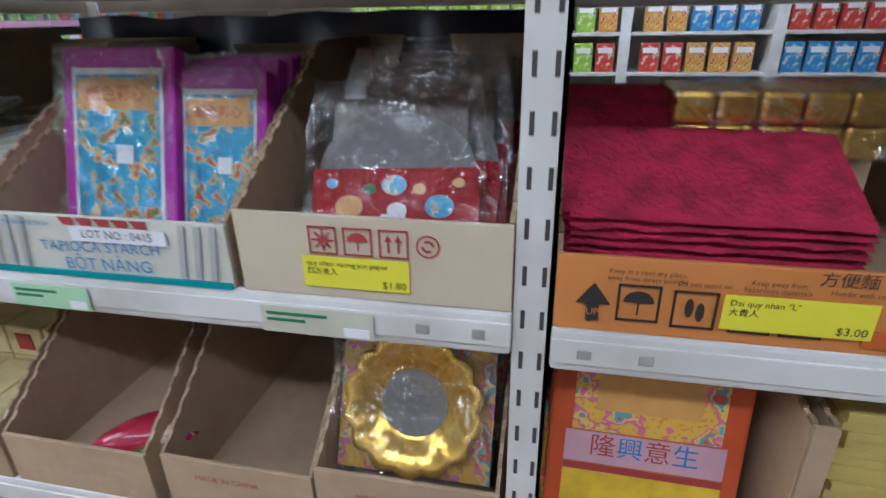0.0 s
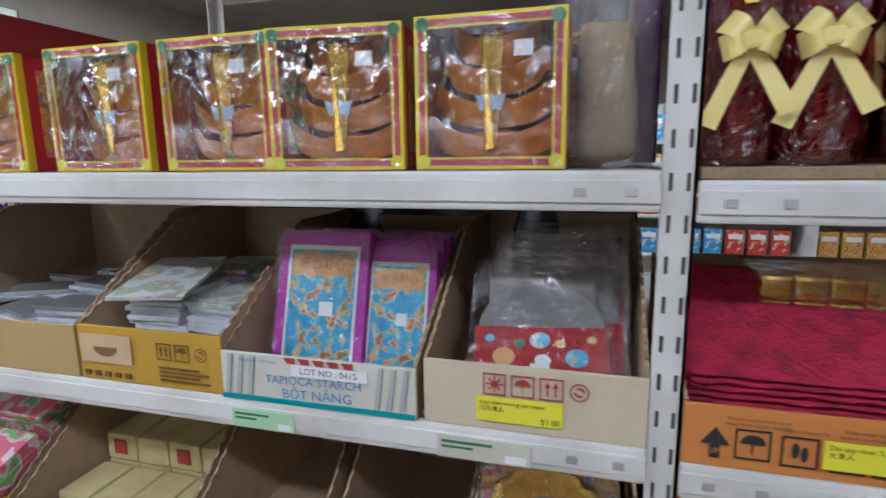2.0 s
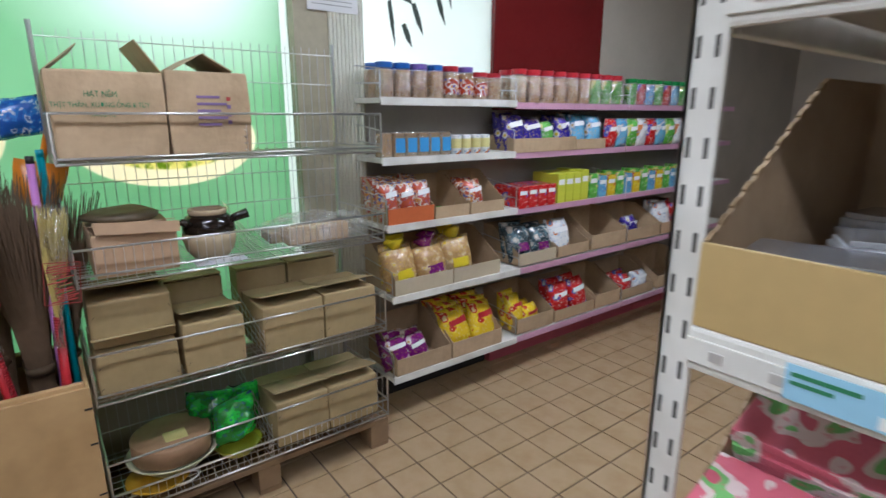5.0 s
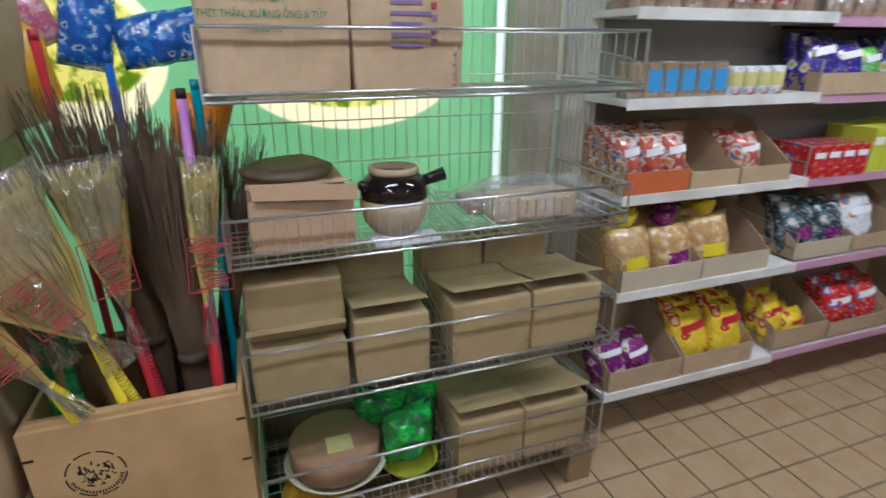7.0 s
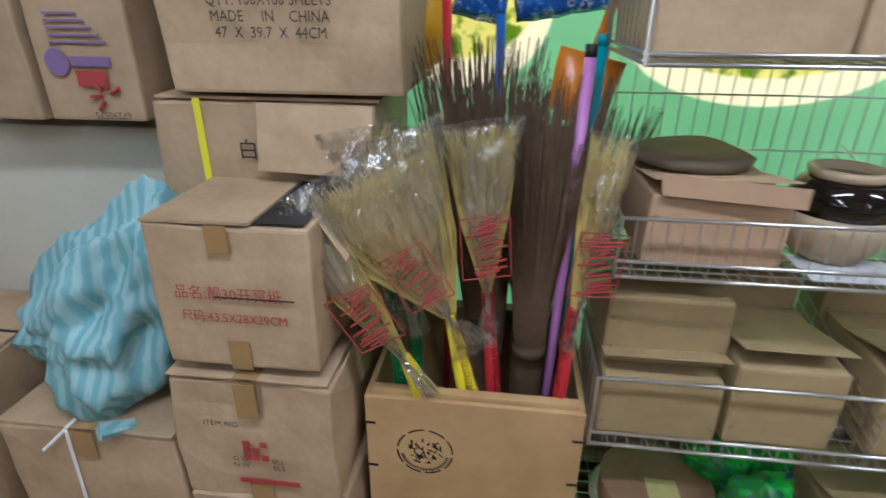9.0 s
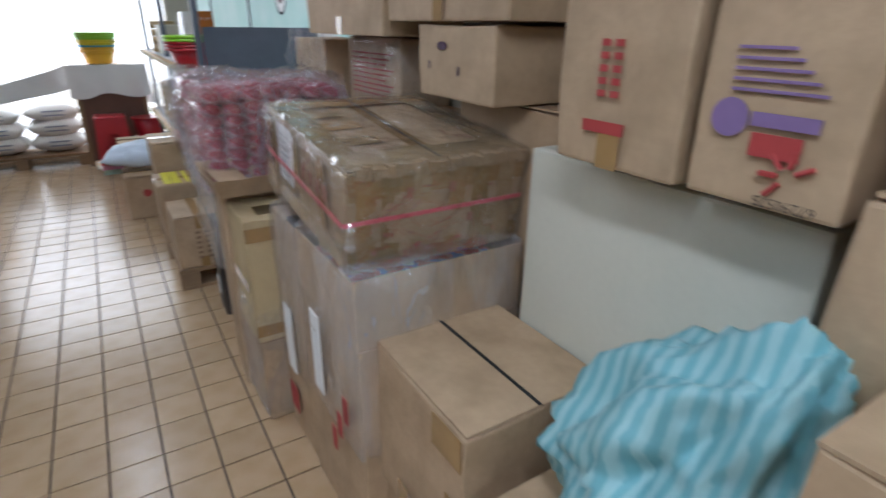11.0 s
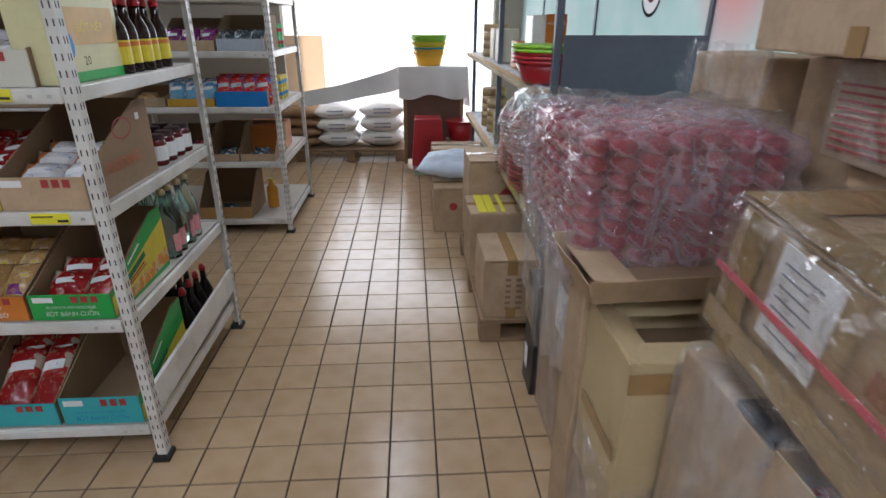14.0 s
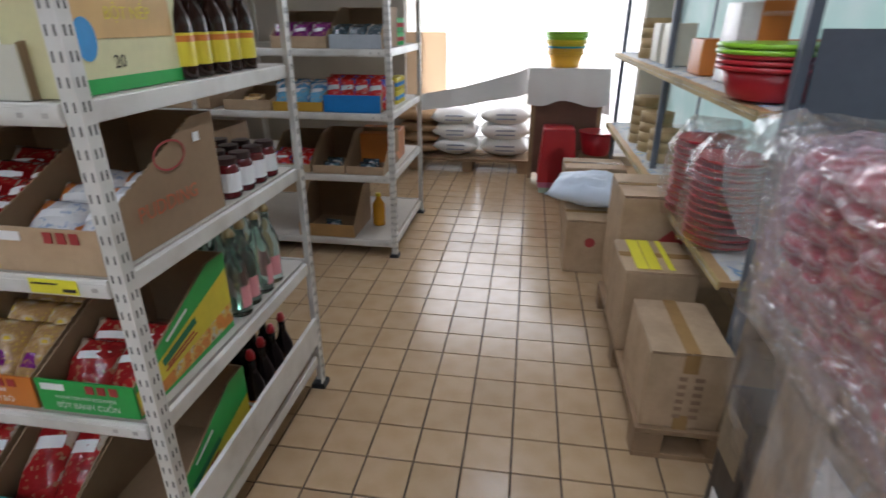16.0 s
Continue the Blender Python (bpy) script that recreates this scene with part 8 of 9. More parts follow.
def simple_tray(x0, x1, z, hf, hb, ground, kind, n, label, seed, h=0.14):
    # Inside again in the board that is darkened for shade.
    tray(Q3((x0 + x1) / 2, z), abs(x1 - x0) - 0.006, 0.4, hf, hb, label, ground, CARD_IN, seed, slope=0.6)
    for k in range(n):
        snack(kind, Q3(min(x0, x1) + abs(x1 - x0) * (k + 0.5) / n, z + 0.01) @ pose(0, 0.06, 0, -16, 0, 4 * (k % 3 - 1)), 0.10, h, 0.05, k)
        snack(kind, Q3(min(x0, x1) + abs(x1 - x0) * (k + 0.5) / n, z + 0.02) @ pose(0, 0.13, 0, -16, 0, 4 * (k % 3 - 1)), 0.10, h, 0.05, k + 1)


simple_tray(-1.16, -0.85, 1.265, 0.075, 0.22, surface("white and blue board", (0.45, 0.50, 0.55), 0.5), "dark", 3, "white and blue carton with brown packets", 321, 0.11)
simple_tray(-0.84, -0.50, 1.265, 0.065, 0.20, CARD, "purple", 3, "brown carton with purple packets", 322, 0.12)
simple_tray(-1.14, -0.79, 0.91, 0.10, 0.15, surface("blue board", (0.02, 0.20, 0.55), 0.4), "red", 4, "blue carton full of red and green sachets", 323, 0.18)
simple_tray(-0.785, -0.47, 0.91, 0.055, 0.12, CARD_YELLOW, "lightblue", 3, "tan carton with blue packets", 324, 0.15)
simple_tray(-0.46, -0.15, 0.91, 0.06, 0.10, CARD, "cookie", 1, "brown carton with few packets", 325, 0.06)
simple_tray(-1.145, -0.90, 0.535, 0.05, 0.22, CARD, "dark", 1, "brown display carton nearly empty", 326, 0.05)
simple_tray(-0.895, -0.68, 0.535, 0.05, 0.22, CARD, "dark", 1, "brown display carton nearly empty", 327, 0.05)
simple_tray(-0.67, -0.4, 0.535, 0.05, 0.2, CARD, "red", 2, "brown display carton with packets", 328, 0.1)
simple_tray(-0.93, -0.55, 0.11, 0.085, 0.29, surface("ochre brown board", (0.38, 0.22, 0.08), 0.6), "dark", 0 + 1, "large ochre brown display carton", 329, 0.05)
for z, mats, ys in ((0.91, (P_YELLOW, SKYLAB, P_GREEN), (-5.75, -5.83, -5.91)), (1.265, (P_GREEN, INK_RED, P_TEAL), (-5.75, -5.84, -5.93))):
    for y in ys:
        for j in range(2):
            e = thing("food_can", pose(-1.12, y, z + 0.083 * j), "blue and yellow food can on a shelf", "can", "food cans")
            part("can", lathe([(0.034, 0), (0.036, 0.003), (0.036, 0.077), (0.034, 0.08), (0.001, 0.08)], 16), mats[0], e, smooth=True)
            part("band", lathe([(0.0365, 0.025), (0.0365, 0.05)], 16), mats[1], e)
e = thing("oil_bottle", pose(-1.02, -5.62, 0.11), "amber oil bottle on the lowest shelf", "bottle")
part("bottle_body", lathe([(0.04, 0), (0.042, 0.01), (0.042, 0.15), (0.02, 0.18), (0.016, 0.21)], 16), surface("amber oil", (0.60, 0.28, 0.02), 0.1), e, smooth=True)
part("cap", lathe([(0.018, 0.205), (0.018, 0.225), (0.001, 0.226)], 12), PLASTICS["yellow"], e)
carton(pose(-1.0, -5.65, 0.535, 0, 0, 180), 0.28, 0.3, 0.2, "orange printed carton on a shelf end", 330, P_ORANGE, tape=False, flaps=False)
for z in (0.16, 0.575, 0.94, 1.285):
    for k in range(3):
        carton(Q(-0.2 + 0.36 * k, z), 0.33, 0.42, 0.25, "brown carton stored on shelving", 340 + k, tape=False, flaps=False)
for z in (0.11, 0.535, 0.91, 1.265):
    for k in range(3):
        carton(Q3(0.1 + 0.36 * k, z), 0.33, 0.42, 0.24, "brown carton stored on shelving", 350 + k, tape=False, flaps=False)

# ---- end of the aisle: platform, sacks, draped table, stools ----
bench = thing("low_platform", pose(-1.42, -7.73, 0), "low wooden platform under flour sacks", "platform")
for k in range(5):
    part("board", cube(-0.62, 0.62, -0.22 + 0.09 * k, -0.14 + 0.09 * k, 0.105, 0.13, 0.003), WOOD_RAW, bench)
for x in (-0.6, -0.05, 0.5):
    part("bearer", cube(x, x + 0.1, -0.21, 0.22, 0, 0.104, 0.003), WOOD_RAW, bench)
SACK_W = surface("white woven sack", (0.78, 0.77, 0.74), 0.6, vary=0.05, grain=120, bump=0.3)
SACK_B = surface("brown paper sack", (0.36, 0.22, 0.11), 0.7, vary=0.08)


def flour_sack(m, w, d, h, material, label, seed):
    e = thing("flour_sack", m, label, "sack", "stacked sacks")
    b = pillow(w, d, h, seed, 16, 12, 0.02)
    bmesh.ops.rotate(b, verts=b.verts, cent=(0, 0, 0), matrix=Matrix.Rotation(radians(-90), 3, "X"))
    bmesh.ops.translate(b, verts=b.verts, vec=(0, 0, h / 2))
    part("sack_body", crush(b, 0.01, 7, seed), material, e, smooth=True)
    if material is SACK_W:
        for k in range(2):
            part("printed_line", cube(-w * 0.18, w * 0.2, -d * 0.0 - 0.006, -0.004, h * (0.35 + 0.2 * k), h * (0.42 + 0.2 * k)), surface("grey blue ink", (0.3, 0.33, 0.4), 0.7), e)
    return e


for k in range(3):
    flour_sack(pose(-1.29 + 0.01 * k, -7.58, 0.13 + 0.145 * k, 0, 0, 180), 0.46, 0.40, 0.205, SACK_W, "plump white woven flour sack in a stack", 1 + k)
    flour_sack(pose(-1.78, -7.58, 0.13 + 0.155 * k, 0, 0, 180 + 2 * k), 0.50, 0.40, 0.21, SACK_W, "plump white woven flour sack in a stack", 5 + k)
for k in range(4):
    flour_sack(pose(-0.90, -7.6, 0.13 + 0.105 * k, 0, 0, 180), 0.42, 0.4, 0.13, SACK_B, "brown paper sack in a low stack", 9 + k)
tbl = thing("table", pose(-2.34, -7.62, 0), "brown wooden table under a white cloth", "table")
part("tabletop", cube(-0.34, 0.32, -0.25, 0.25, 0.985, 1.01, 0.003), WOOD_RAW, tbl)
part("side_panel", cube(-0.30, 0.30, 0.20, 0.22, 0.05, 0.985), surface("reddish brown board", (0.16, 0.075, 0.05), 0.5), tbl)
for x in (-0.32, 0.28):
    for y in (-0.24, 0.2):
        part("leg", cube(x, x + 0.04, y, y + 0.04, 0, 0.985, 0.003), WOOD_RAW, tbl)
CLOTH = surface("white cotton cloth", (0.82, 0.81, 0.80), 0.8, vary=0.03, grain=80)
cl = thing("tablecloth", pose(-2.34, -7.62, 1.01), "white cloth draped over a table, trailing to one side", "tablecloth")
part("top_drape", crush(sheet(14, 10, lambda u, v: ((u - 0.5) * 0.70, (v - 0.5) * 0.52, 0.006)), 0.003, 12), CLOTH, cl, smooth=True)
part("front_drape", crush(sheet(20, 10, lambda u, v: ((u - 0.5) * 0.72, 0.262 + 0.015 * math.sin(18 * u) * (1 - v), 0.006 - 0.33 * (1 - v) * (0.92 + 0.08 * math.sin(9 * u)))), 0.004, 9), CLOTH, cl, smooth=True)
part("side_drape", crush(sheet(14, 10, lambda u, v: (-0.36 - 0.03 * math.sin(14 * u) * (1 - v), (u - 0.5) * 0.5, 0.006 - 0.40 * (1 - v))), 0.004, 9), CLOTH, cl, smooth=True)
part("trailing_drape", crush(sheet(30, 12, lambda u, v: (0.36 + 1.05 * u, 0.20 - 0.05 * v + 0.02 * math.sin(12 * u), 0.0 - 0.27 * u ** 0.8 - 0.22 * (1 - v) * (1 - 0.4 * u))), 0.012, 6), CLOTH, cl, "loose trailing cloth", True)


def basin(m, r, h, material, label, n=1, rim=None, group="stacked basins"):
    for k in range(n):
        e = thing("plastic_basin", m @ pose(0, 0, 0.018 * k), label, "basin", group)
        part("bowl", lathe([(0.001, 0.0), (r * 0.70, 0.0), (r * 0.76, 0.01), (r * 0.96, h), (r * 0.93, h), (r * 0.73, 0.012), (0.001, 0.008)], 28), material, e, smooth=True)
        part("rim", lathe([(r * 0.95, h - 0.012), (r * 1.02, h - 0.010), (r * 1.02, h + 0.003), (r * 0.94, h + 0.003)], 28), rim or material, e, smooth=True)


basin(pose(-2.30, -7.55, 1.017), 0.165, 0.12, PLASTICS["amber"], "stacked amber plastic basins on a draped table", 2)
basin(pose(-2.30, -7.55, 1.085), 0.178, 0.11, PLASTICS["amber"], "amber plastic basin with blue rim in a stack", 1, PLASTICS["teal"])
basin(pose(-2.30, -7.55, 1.122), 0.186, 0.11, PLASTICS["yellow"], "yellow plastic basin in a stack", 2)
basin(pose(-2.30, -7.55, 1.172), 0.192, 0.11, PLASTICS["lime"], "lime green plastic basin on top of a stack", 3)


def stool(m, w, h, material, label):
    e = thing("plastic_stool", m, label, "stool", "plastic stools")
    part("seat", cube(-w * 0.40, w * 0.40, -w * 0.40, w * 0.40, h - 0.03, h, 0.014), material, e, smooth=True)
    for a in range(4):
        rot = Matrix.Rotation(radians(90 * a), 3, "Z")
        arch = [(w * 0.20 * math.cos(t) * -1, h * 0.45 + h * 0.22 * math.sin(t)) for t in [math.pi * k / 8 for k in range(9)]]
        outline = [(-w * 0.5, 0), (-w * 0.24, 0)] + [(x, z) for x, z in arch] + [(w * 0.24, 0), (w * 0.5, 0), (w * 0.40, h - 0.02), (-w * 0.40, h - 0.02)]
        b = bmesh.new()
        lo = [b.verts.new((x, w * (0.5 - 0.10 * z / h), z)) for x, z in outline]
        hi = [b.verts.new((x, w * (0.5 - 0.10 * z / h) - 0.006, z)) for x, z in outline]
        b.faces.new(lo)
        b.faces.new(list(reversed(hi)))
        for i in range(len(lo)):
            j = (i + 1) % len(lo)
            b.faces.new((lo[j], lo[i], hi[i], hi[j]))
        bmesh.ops.triangulate(b, faces=[f for f in b.faces if len(f.verts) > 4])
        bmesh.ops.rotate(b, verts=b.verts, cent=(0, 0, 0), matrix=rot)
        part("side_panel", b, material, e)
    return e


PINKP, PALEG = surface("pink plastic", (0.62, 0.22, 0.34), 0.35), surface("pale green plastic", (0.45, 0.60, 0.48), 0.35)
stool(pose(-2.27, -7.05, 0.10), 0.33, 0.46, PLASTICS["red"], "red plastic stool stacked over smaller stools")
stool(pose(-2.27, -7.05, 0.05), 0.31, 0.40, PINKP, "pink plastic stool nested in a stack")
stool(pose(-2.27, -7.05, 0.0), 0.29, 0.36, PALEG, "pale green plastic stool nested in a stack")
basin(pose(-2.62, -7.2, 0.30), 0.16, 0.2, PLASTICS["red"], "red plastic tub beside stools", 1)
carton(pose(-2.62, -7.2, 0.0, 0, 0, 180), 0.3, 0.3, 0.298, "brown carton under a red tub", 399)

# ---- pallets and cartons along the aisle ----
pal = pallet(pose(-2.72, -4.35, 0), 0.60, 1.15, "worn wooden pallet under cartons in the aisle", 0.125)
FAINT_INK = surface("faint brown ink", (0.27, 0.17, 0.10), 0.7, vary=0.2)
a1 = carton(pose(-2.565, -3.79, 0.126, 0, 0, 180), 0.26, 0.36, 0.30, "brown carton with printed columns on a pallet", 401, seam="y")
for i in range(2):
    for j in range(6):
        part("printed_mark", cube(-0.03 + 0.05 * i, -0.005 + 0.055 * i, -0.0075, -0.006, 0.05 + 0.03 * j, 0.065 + 0.03 * j), FAINT_INK, a1)
a2 = carton(pose(-2.555, -4.25, 0.126, 0, 0, 180), 0.28, 0.34, 0.37, "brown carton with yellow tape over the lid", 402)
for dx in (-0.095, -0.045, 0.03):
    part("yellow_tape", cube(dx, dx + (0.046 if dx < -0.04 else 0.022), 0.02, 0.33, 0.3785, 0.3795), TAG_YELLOW, a2, "strip of yellow tape")
a3 = carton(pose(-2.60, -4.68, 0.126, 0, 0, 180), 0.30, 0.40, 0.55, "brown carton with red diamond hazard label", 403)
dm = part("hazard_label", plate([(0.08 - 0.06, -0.008, 0.34), (0.08, -0.008, 0.28), (0.08 + 0.06, -0.008, 0.34), (0.08, -0.008, 0.40)], 0.001, (0, 1, 0)), INK_RED, a3, "red diamond hazard label")
a4 = carton(pose(-2.40, -5.28, 0.0, 0, 0, 180), 0.28, 0.34, 0.33, "brown carton with red round mark", 404)
part("round_mark", plate([(0.0 + 0.03 * math.cos(a), -0.008, 0.2 + 0.03 * math.sin(a)) for a in [2 * math.pi * k / 18 for k in range(18)]], 0.001, (0, 1, 0)), INK_RED, a4)
sk = thing("white_sack", pose(-2.36, -5.42, 0.335, 0, 0, 160), "pale blue-white woven sack slumped on a carton", "sack")
b = pillow(0.50, 0.34, 0.16, 7, 18, 14, 0.03)
bmesh.ops.rotate(b, verts=b.verts, cent=(0, 0, 0), matrix=Matrix.Rotation(radians(-80), 3, "X"))
bmesh.ops.translate(b, verts=b.verts, vec=(0, 0, 0.08))
part("sack_body", crush(b, 0.014, 7), surface("pale blue woven sack", (0.60, 0.68, 0.78), 0.55, vary=0.05), sk, smooth=True)
carton(pose(-2.50, -6.02, 0.0, 0, 0, 180), 0.42, 0.34, 0.30, "brown carton at the end of the aisle", 405)
carton(pose(-2.49, -6.04, 0.305, 0, 0, 180), 0.42, 0.32, 0.145, "flat brown carton on another carton", 406)

# grey shelving with kitchen wares
gr = thing("grey_shelving", pose(-3.03, -5.46, 0), "dark grey steel shelving lined with newspaper, kitchen wares", "shelving")
for y in (-1.50, 0.05, 1.555):
    for x in (0.310, -0.335):
        part("post", cube(x - 0.016, x + 0.016, y - 0.016, y + 0.016, 0, 2.1, 0.002), GREY_STEEL, gr)
for z in (0.63, 1.18, 1.70):
    s = part("shelf", cube(-0.318, 0.380, -1.48, 1.53, z - 0.022, z - 0.004), WOOD_PALE, gr)
    part("newspaper", crush(sheet(10, 40, lambda u, v: (-0.31 + 0.70 * u, -1.47 + 2.99 * v, z + 0.002 - 0.02 * max(0, u - 0.95) / 0.05)), 0.0025, 9), printed("newspaper", [(0.62, 0.62, 0.60), (0.55, 0.56, 0.58), (0.25, 0.38, 0.55), (0.6, 0.58, 0.4)], 14, 0.7, 3), s, "newspaper lining")
    part("edge_rail", crush(cube(0.381, 0.388, -1.48, 1.53, z - 0.035, z - 0.002, 0.001), 0.002, 30), surface("scuffed yellow wood", (0.50, 0.38, 0.16), 0.6, vary=0.25, grain=30), s)
part("side_sheet", cube(-0.32, 0.29, 1.575, 1.580, 0.88, 1.40), GREY_STEEL, gr, "blue-grey side sheet")
basin(pose(-2.77, -4.16, 1.186), 0.185, 0.10, PLASTICS["red"], "stacked red plastic basins on a shelf", 3)
basin(pose(-2.77, -4.16, 1.234), 0.19, 0.10, PLASTICS["lime"], "lime green plastic basin on red ones", 2)
hp = carton(pose(-2.83, -4.52, 1.186, 0, 0, 180), 0.17, 0.2, 0.30, "white and orange hot-pot box", 410, surface("white gloss box", (0.72, 0.70, 0.68), 0.35), flaps=False, tape=False, category="product box")
part("orange_panel", cube(-0.02, 0.088, -0.0072, -0.006, 0.0, 0.30), P_ORANGE, hp)
lettering("HOT POT", 0.022, INK_WHITE, hp, (0.034, -0.0085, 0.255))
part("pot_picture", cube(0.0, 0.07, -0.0082, -0.0072, 0.08, 0.16), BLACK, hp)
carton(pose(-3.06, -4.50, 1.186, 0, 0, 180), 0.2, 0.2, 0.17, "orange boxed kitchen ware", 411, P_ORANGE, flaps=False, tape=False, category="product box")
carton(pose(-2.80, -4.92, 1.186, 0, 0, 180), 0.12, 0.2, 0.16, "orange boxed kitchen ware", 412, P_ORANGE, flaps=False, tape=False, category="product box")
BAMBOO = surface("bamboo", (0.48, 0.35, 0.17), 0.55, vary=0.15, grain=40)
for (x, y, z, n) in ((-2.80, -6.15, 0.636, 5), (-2.81, -5.88, 0.636, 4), (-2.82, -5.60, 0.636, 3), (-2.80, -6.2, 1.186, 4)):
    for k in range(n):
        e = thing("bamboo_steamer", pose(x, y, z + 0.062 * k, 0, 0, 20 * k), "round bamboo steamer in a stack", "steamer", "bamboo steamers")
        part("band", lathe([(0.088, 0), (0.10, 0), (0.10, 0.058), (0.088, 0.058)], 24), BAMBOO, e, smooth=True)
        part("slatted_floor", lathe([(0.001, 0.02), (0.088, 0.02)], 24), BAMBOO, e)
for k in range(2):
    carton(pose(-2.79, -5.75 + 0.28 * k, 1.186, 0, 0, 180), 0.13, 0.2, 0.22, "white boxed kitchen ware with dark picture", 413 + k, CARD_WHITE, flaps=False, tape=False, category="product box")
# red wrapped dishes on the middle shelf
rd = thing("wrapped_dishes", pose(-2.74, -4.28, 0.636), "stack of red plastic dishes in crinkled clear film", "dishes")
for k in range(12):
    part("dish", lathe([(0.06, 0.0 + 0.028 * k), (0.11, 0.004 + 0.028 * k), (0.135, 0.022 + 0.028 * k), (0.128, 0.022 + 0.028 * k), (0.06, 0.006 + 0.028 * k)], 24), PLASTICS["red"], rd, smooth=True)
part("film", crush(crush(lathe([(0.145, 0.0), (0.165, 0.1), (0.16, 0.2), (0.15, 0.3), (0.10, 0.40)], 40), 0.03, 14), 0.012, 40), FILM_SOFT, rd, "crinkled clear film", True)
rd2 = copy_thing(rd, pose(-2.75, -4.62, 0.636, 0, 0, 70))

# wrapped bundle of red packs
rp = thing("wrapped_bundle", pose(-2.53, -2.845, 0.845, 0, 0, 90), "bundle of small red packs under creased stretch wrap", "bundle")
PACKR = printed("red pack print", [(0.36, 0.010, 0.04), (0.48, 0.02, 0.06), (0.58, 0.30, 0.34), (0.26, 0.01, 0.03)], 30, 0.3, 2)
pm = None
rng = random.Random(12)
for i in range(7):
    for j in range(7):
        for k in range(8):
            if 0 < i < 6 and 0 < j < 6 and k < 7:
                continue
            if pm is None:
                ob = part("pack", pillow(0.084, 0.050, 0.076, 2, 7, 6, 0.005), PACKR, rp, smooth=True)
                pm = ob.data
            else:
                ob = new("pack", pm)
                ob.parent = rp
            ob.matrix_basis = pose(-0.50 + 0.080 * i + rng.uniform(-0.004, 0.004), 0.035 + 0.078 * j + rng.uniform(-0.003, 0.003), 0.0425 * k + 0.006 * math.sin(i * 1.7 + j * 1.1), rng.uniform(-4, 4), rng.uniform(-5, 5), rng.uniform(-3, 3))


def shroud(e, x0, x1, y0, y1, z0, z1, seed, amount=0.02, flare=0.0, material=None, name="stretch_wrap", cuts=9):
    """Loose film round a stack: sides and top, creased."""
    b = cube(x0, x1, y0, y1, z0, z1, 0.03)
    bmesh.ops.subdivide_edges(b, edges=b.edges[:], cuts=cuts, use_grid_fill=True)
    off = Vector((seed, seed * 2.1, 0))
    for v in b.verts:
        k = noise.noise_vector(v.co * 7 + off) * amount + noise.noise_vector(v.co * 21 + off) * amount * 0.45 + noise.noise_vector(v.co * 44 + off) * amount * 0.2
        up = (v.co.z - z0) / (z1 - z0)
        v.co += k * (0.4 + 0.6 * up)
        v.co.x += flare * (1 - up) * (1 if v.co.x > (x0 + x1) / 2 else -1)
    part(name, b, material or FILM_THICK, e, "creased clear stretch wrap", True)


shroud(rp, -0.575, 0.045, -0.02, 0.555, -0.03, 0.372, 1, 0.030, material=FILM_PINK, cuts=17)
shroud(rp, -0.60, 0.055, -0.032, 0.565, -0.05, 0.382, 4, 0.038, material=FILM_SOFT, cuts=17)
kn = thing("wrap_knot", pose(-2.545, -3.47, 1.09), "crumpled knot of clear wrap beside a bundle", "plastic film")
part("knot", crush(crush(lathe([(0.01, -0.16), (0.05, -0.12), (0.10, -0.03), (0.115, 0.05), (0.06, 0.12), (0.01, 0.14)], 26), 0.035, 12), 0.015, 34), FILM_THICK, kn)
under = carton(wp(-2.60, -3.09, 0.0), 0.50, 0.5, 0.84, "tall brown carton in stretch wrap under a bundle", 420, seam="y", flaps=False, tape=False)
shroud(under, -0.262, 0.262, -0.014, 0.5, 0.02, 0.845, 3, 0.012)
skirt = sheet(40, 26, lambda u, v: (-0.40 + 0.63 * u, -0.05 - 0.055 * math.sin(math.pi * u) * v - 0.012 * noise.noise(Vector((u * 14, v * 3, 1))), 0.50 + 0.50 * v - 0.12 * (1 - v) * math.sin(3 * u)))
part("loose_wrap", crush(crush(skirt, 0.028, 9, 2), 0.010, 28, 5), FILM_THICK, under, "loose hanging stretch wrap", True)
part("white_label", cube(-0.02, 0.10, -0.016, -0.014, 0.50, 0.66), INK_WHITE, under, "white paper label")
bk = carton(wp(-2.58, -3.44, 0.0), 0.16, 0.4, 0.52, "dark printed box standing on the floor", 421, surface("dark printed board", (0.035, 0.028, 0.026), 0.4, vary=0.3), flaps=False, tape=False)
part("white_label", cube(-0.03, 0.02, -0.008, -0.006, 0.10, 0.2), INK_WHITE, bk)
for k in range(10):
    part("printed_line", cube(-0.07, 0.07, -0.0078, -0.006, 0.32 + 0.016 * k, 0.327 + 0.016 * k), surface("tan ink", (0.3, 0.22, 0.13), 0.6), bk)
# wrap on the tall cartons, label, strap and tape on the battered one
shroud(WRAP1, -0.222, 0.222, -0.014, 0.49, 0.35, 0.90, 5, 0.010)
part("rim_panel", crush(cube(-0.214, 0.214, -0.004, 0.0, 0.70, 0.88, 0.001), 0.003), CARD, WRAP1)
part("rim_panel", crush(cube(0.208, 0.213, 0.0, 0.48, 0.70, 0.885, 0.001), 0.004), CARD, WRAP1)
part("rim_panel", crush(cube(-0.213, -0.208, 0.0, 0.48, 0.70, 0.885, 0.001), 0.004), CARD, WRAP1)
part("packets", crush(cube(-0.20, 0.20, 0.02, 0.47, 0.70, 0.83, 0.01), 0.012, 30), BAGS["red"], WRAP1, "red snack packets inside")
part("white_label", cube(-0.10, -0.03, -0.0185, -0.016, 0.42, 0.68), INK_WHITE, WRAP1, "white paper label")
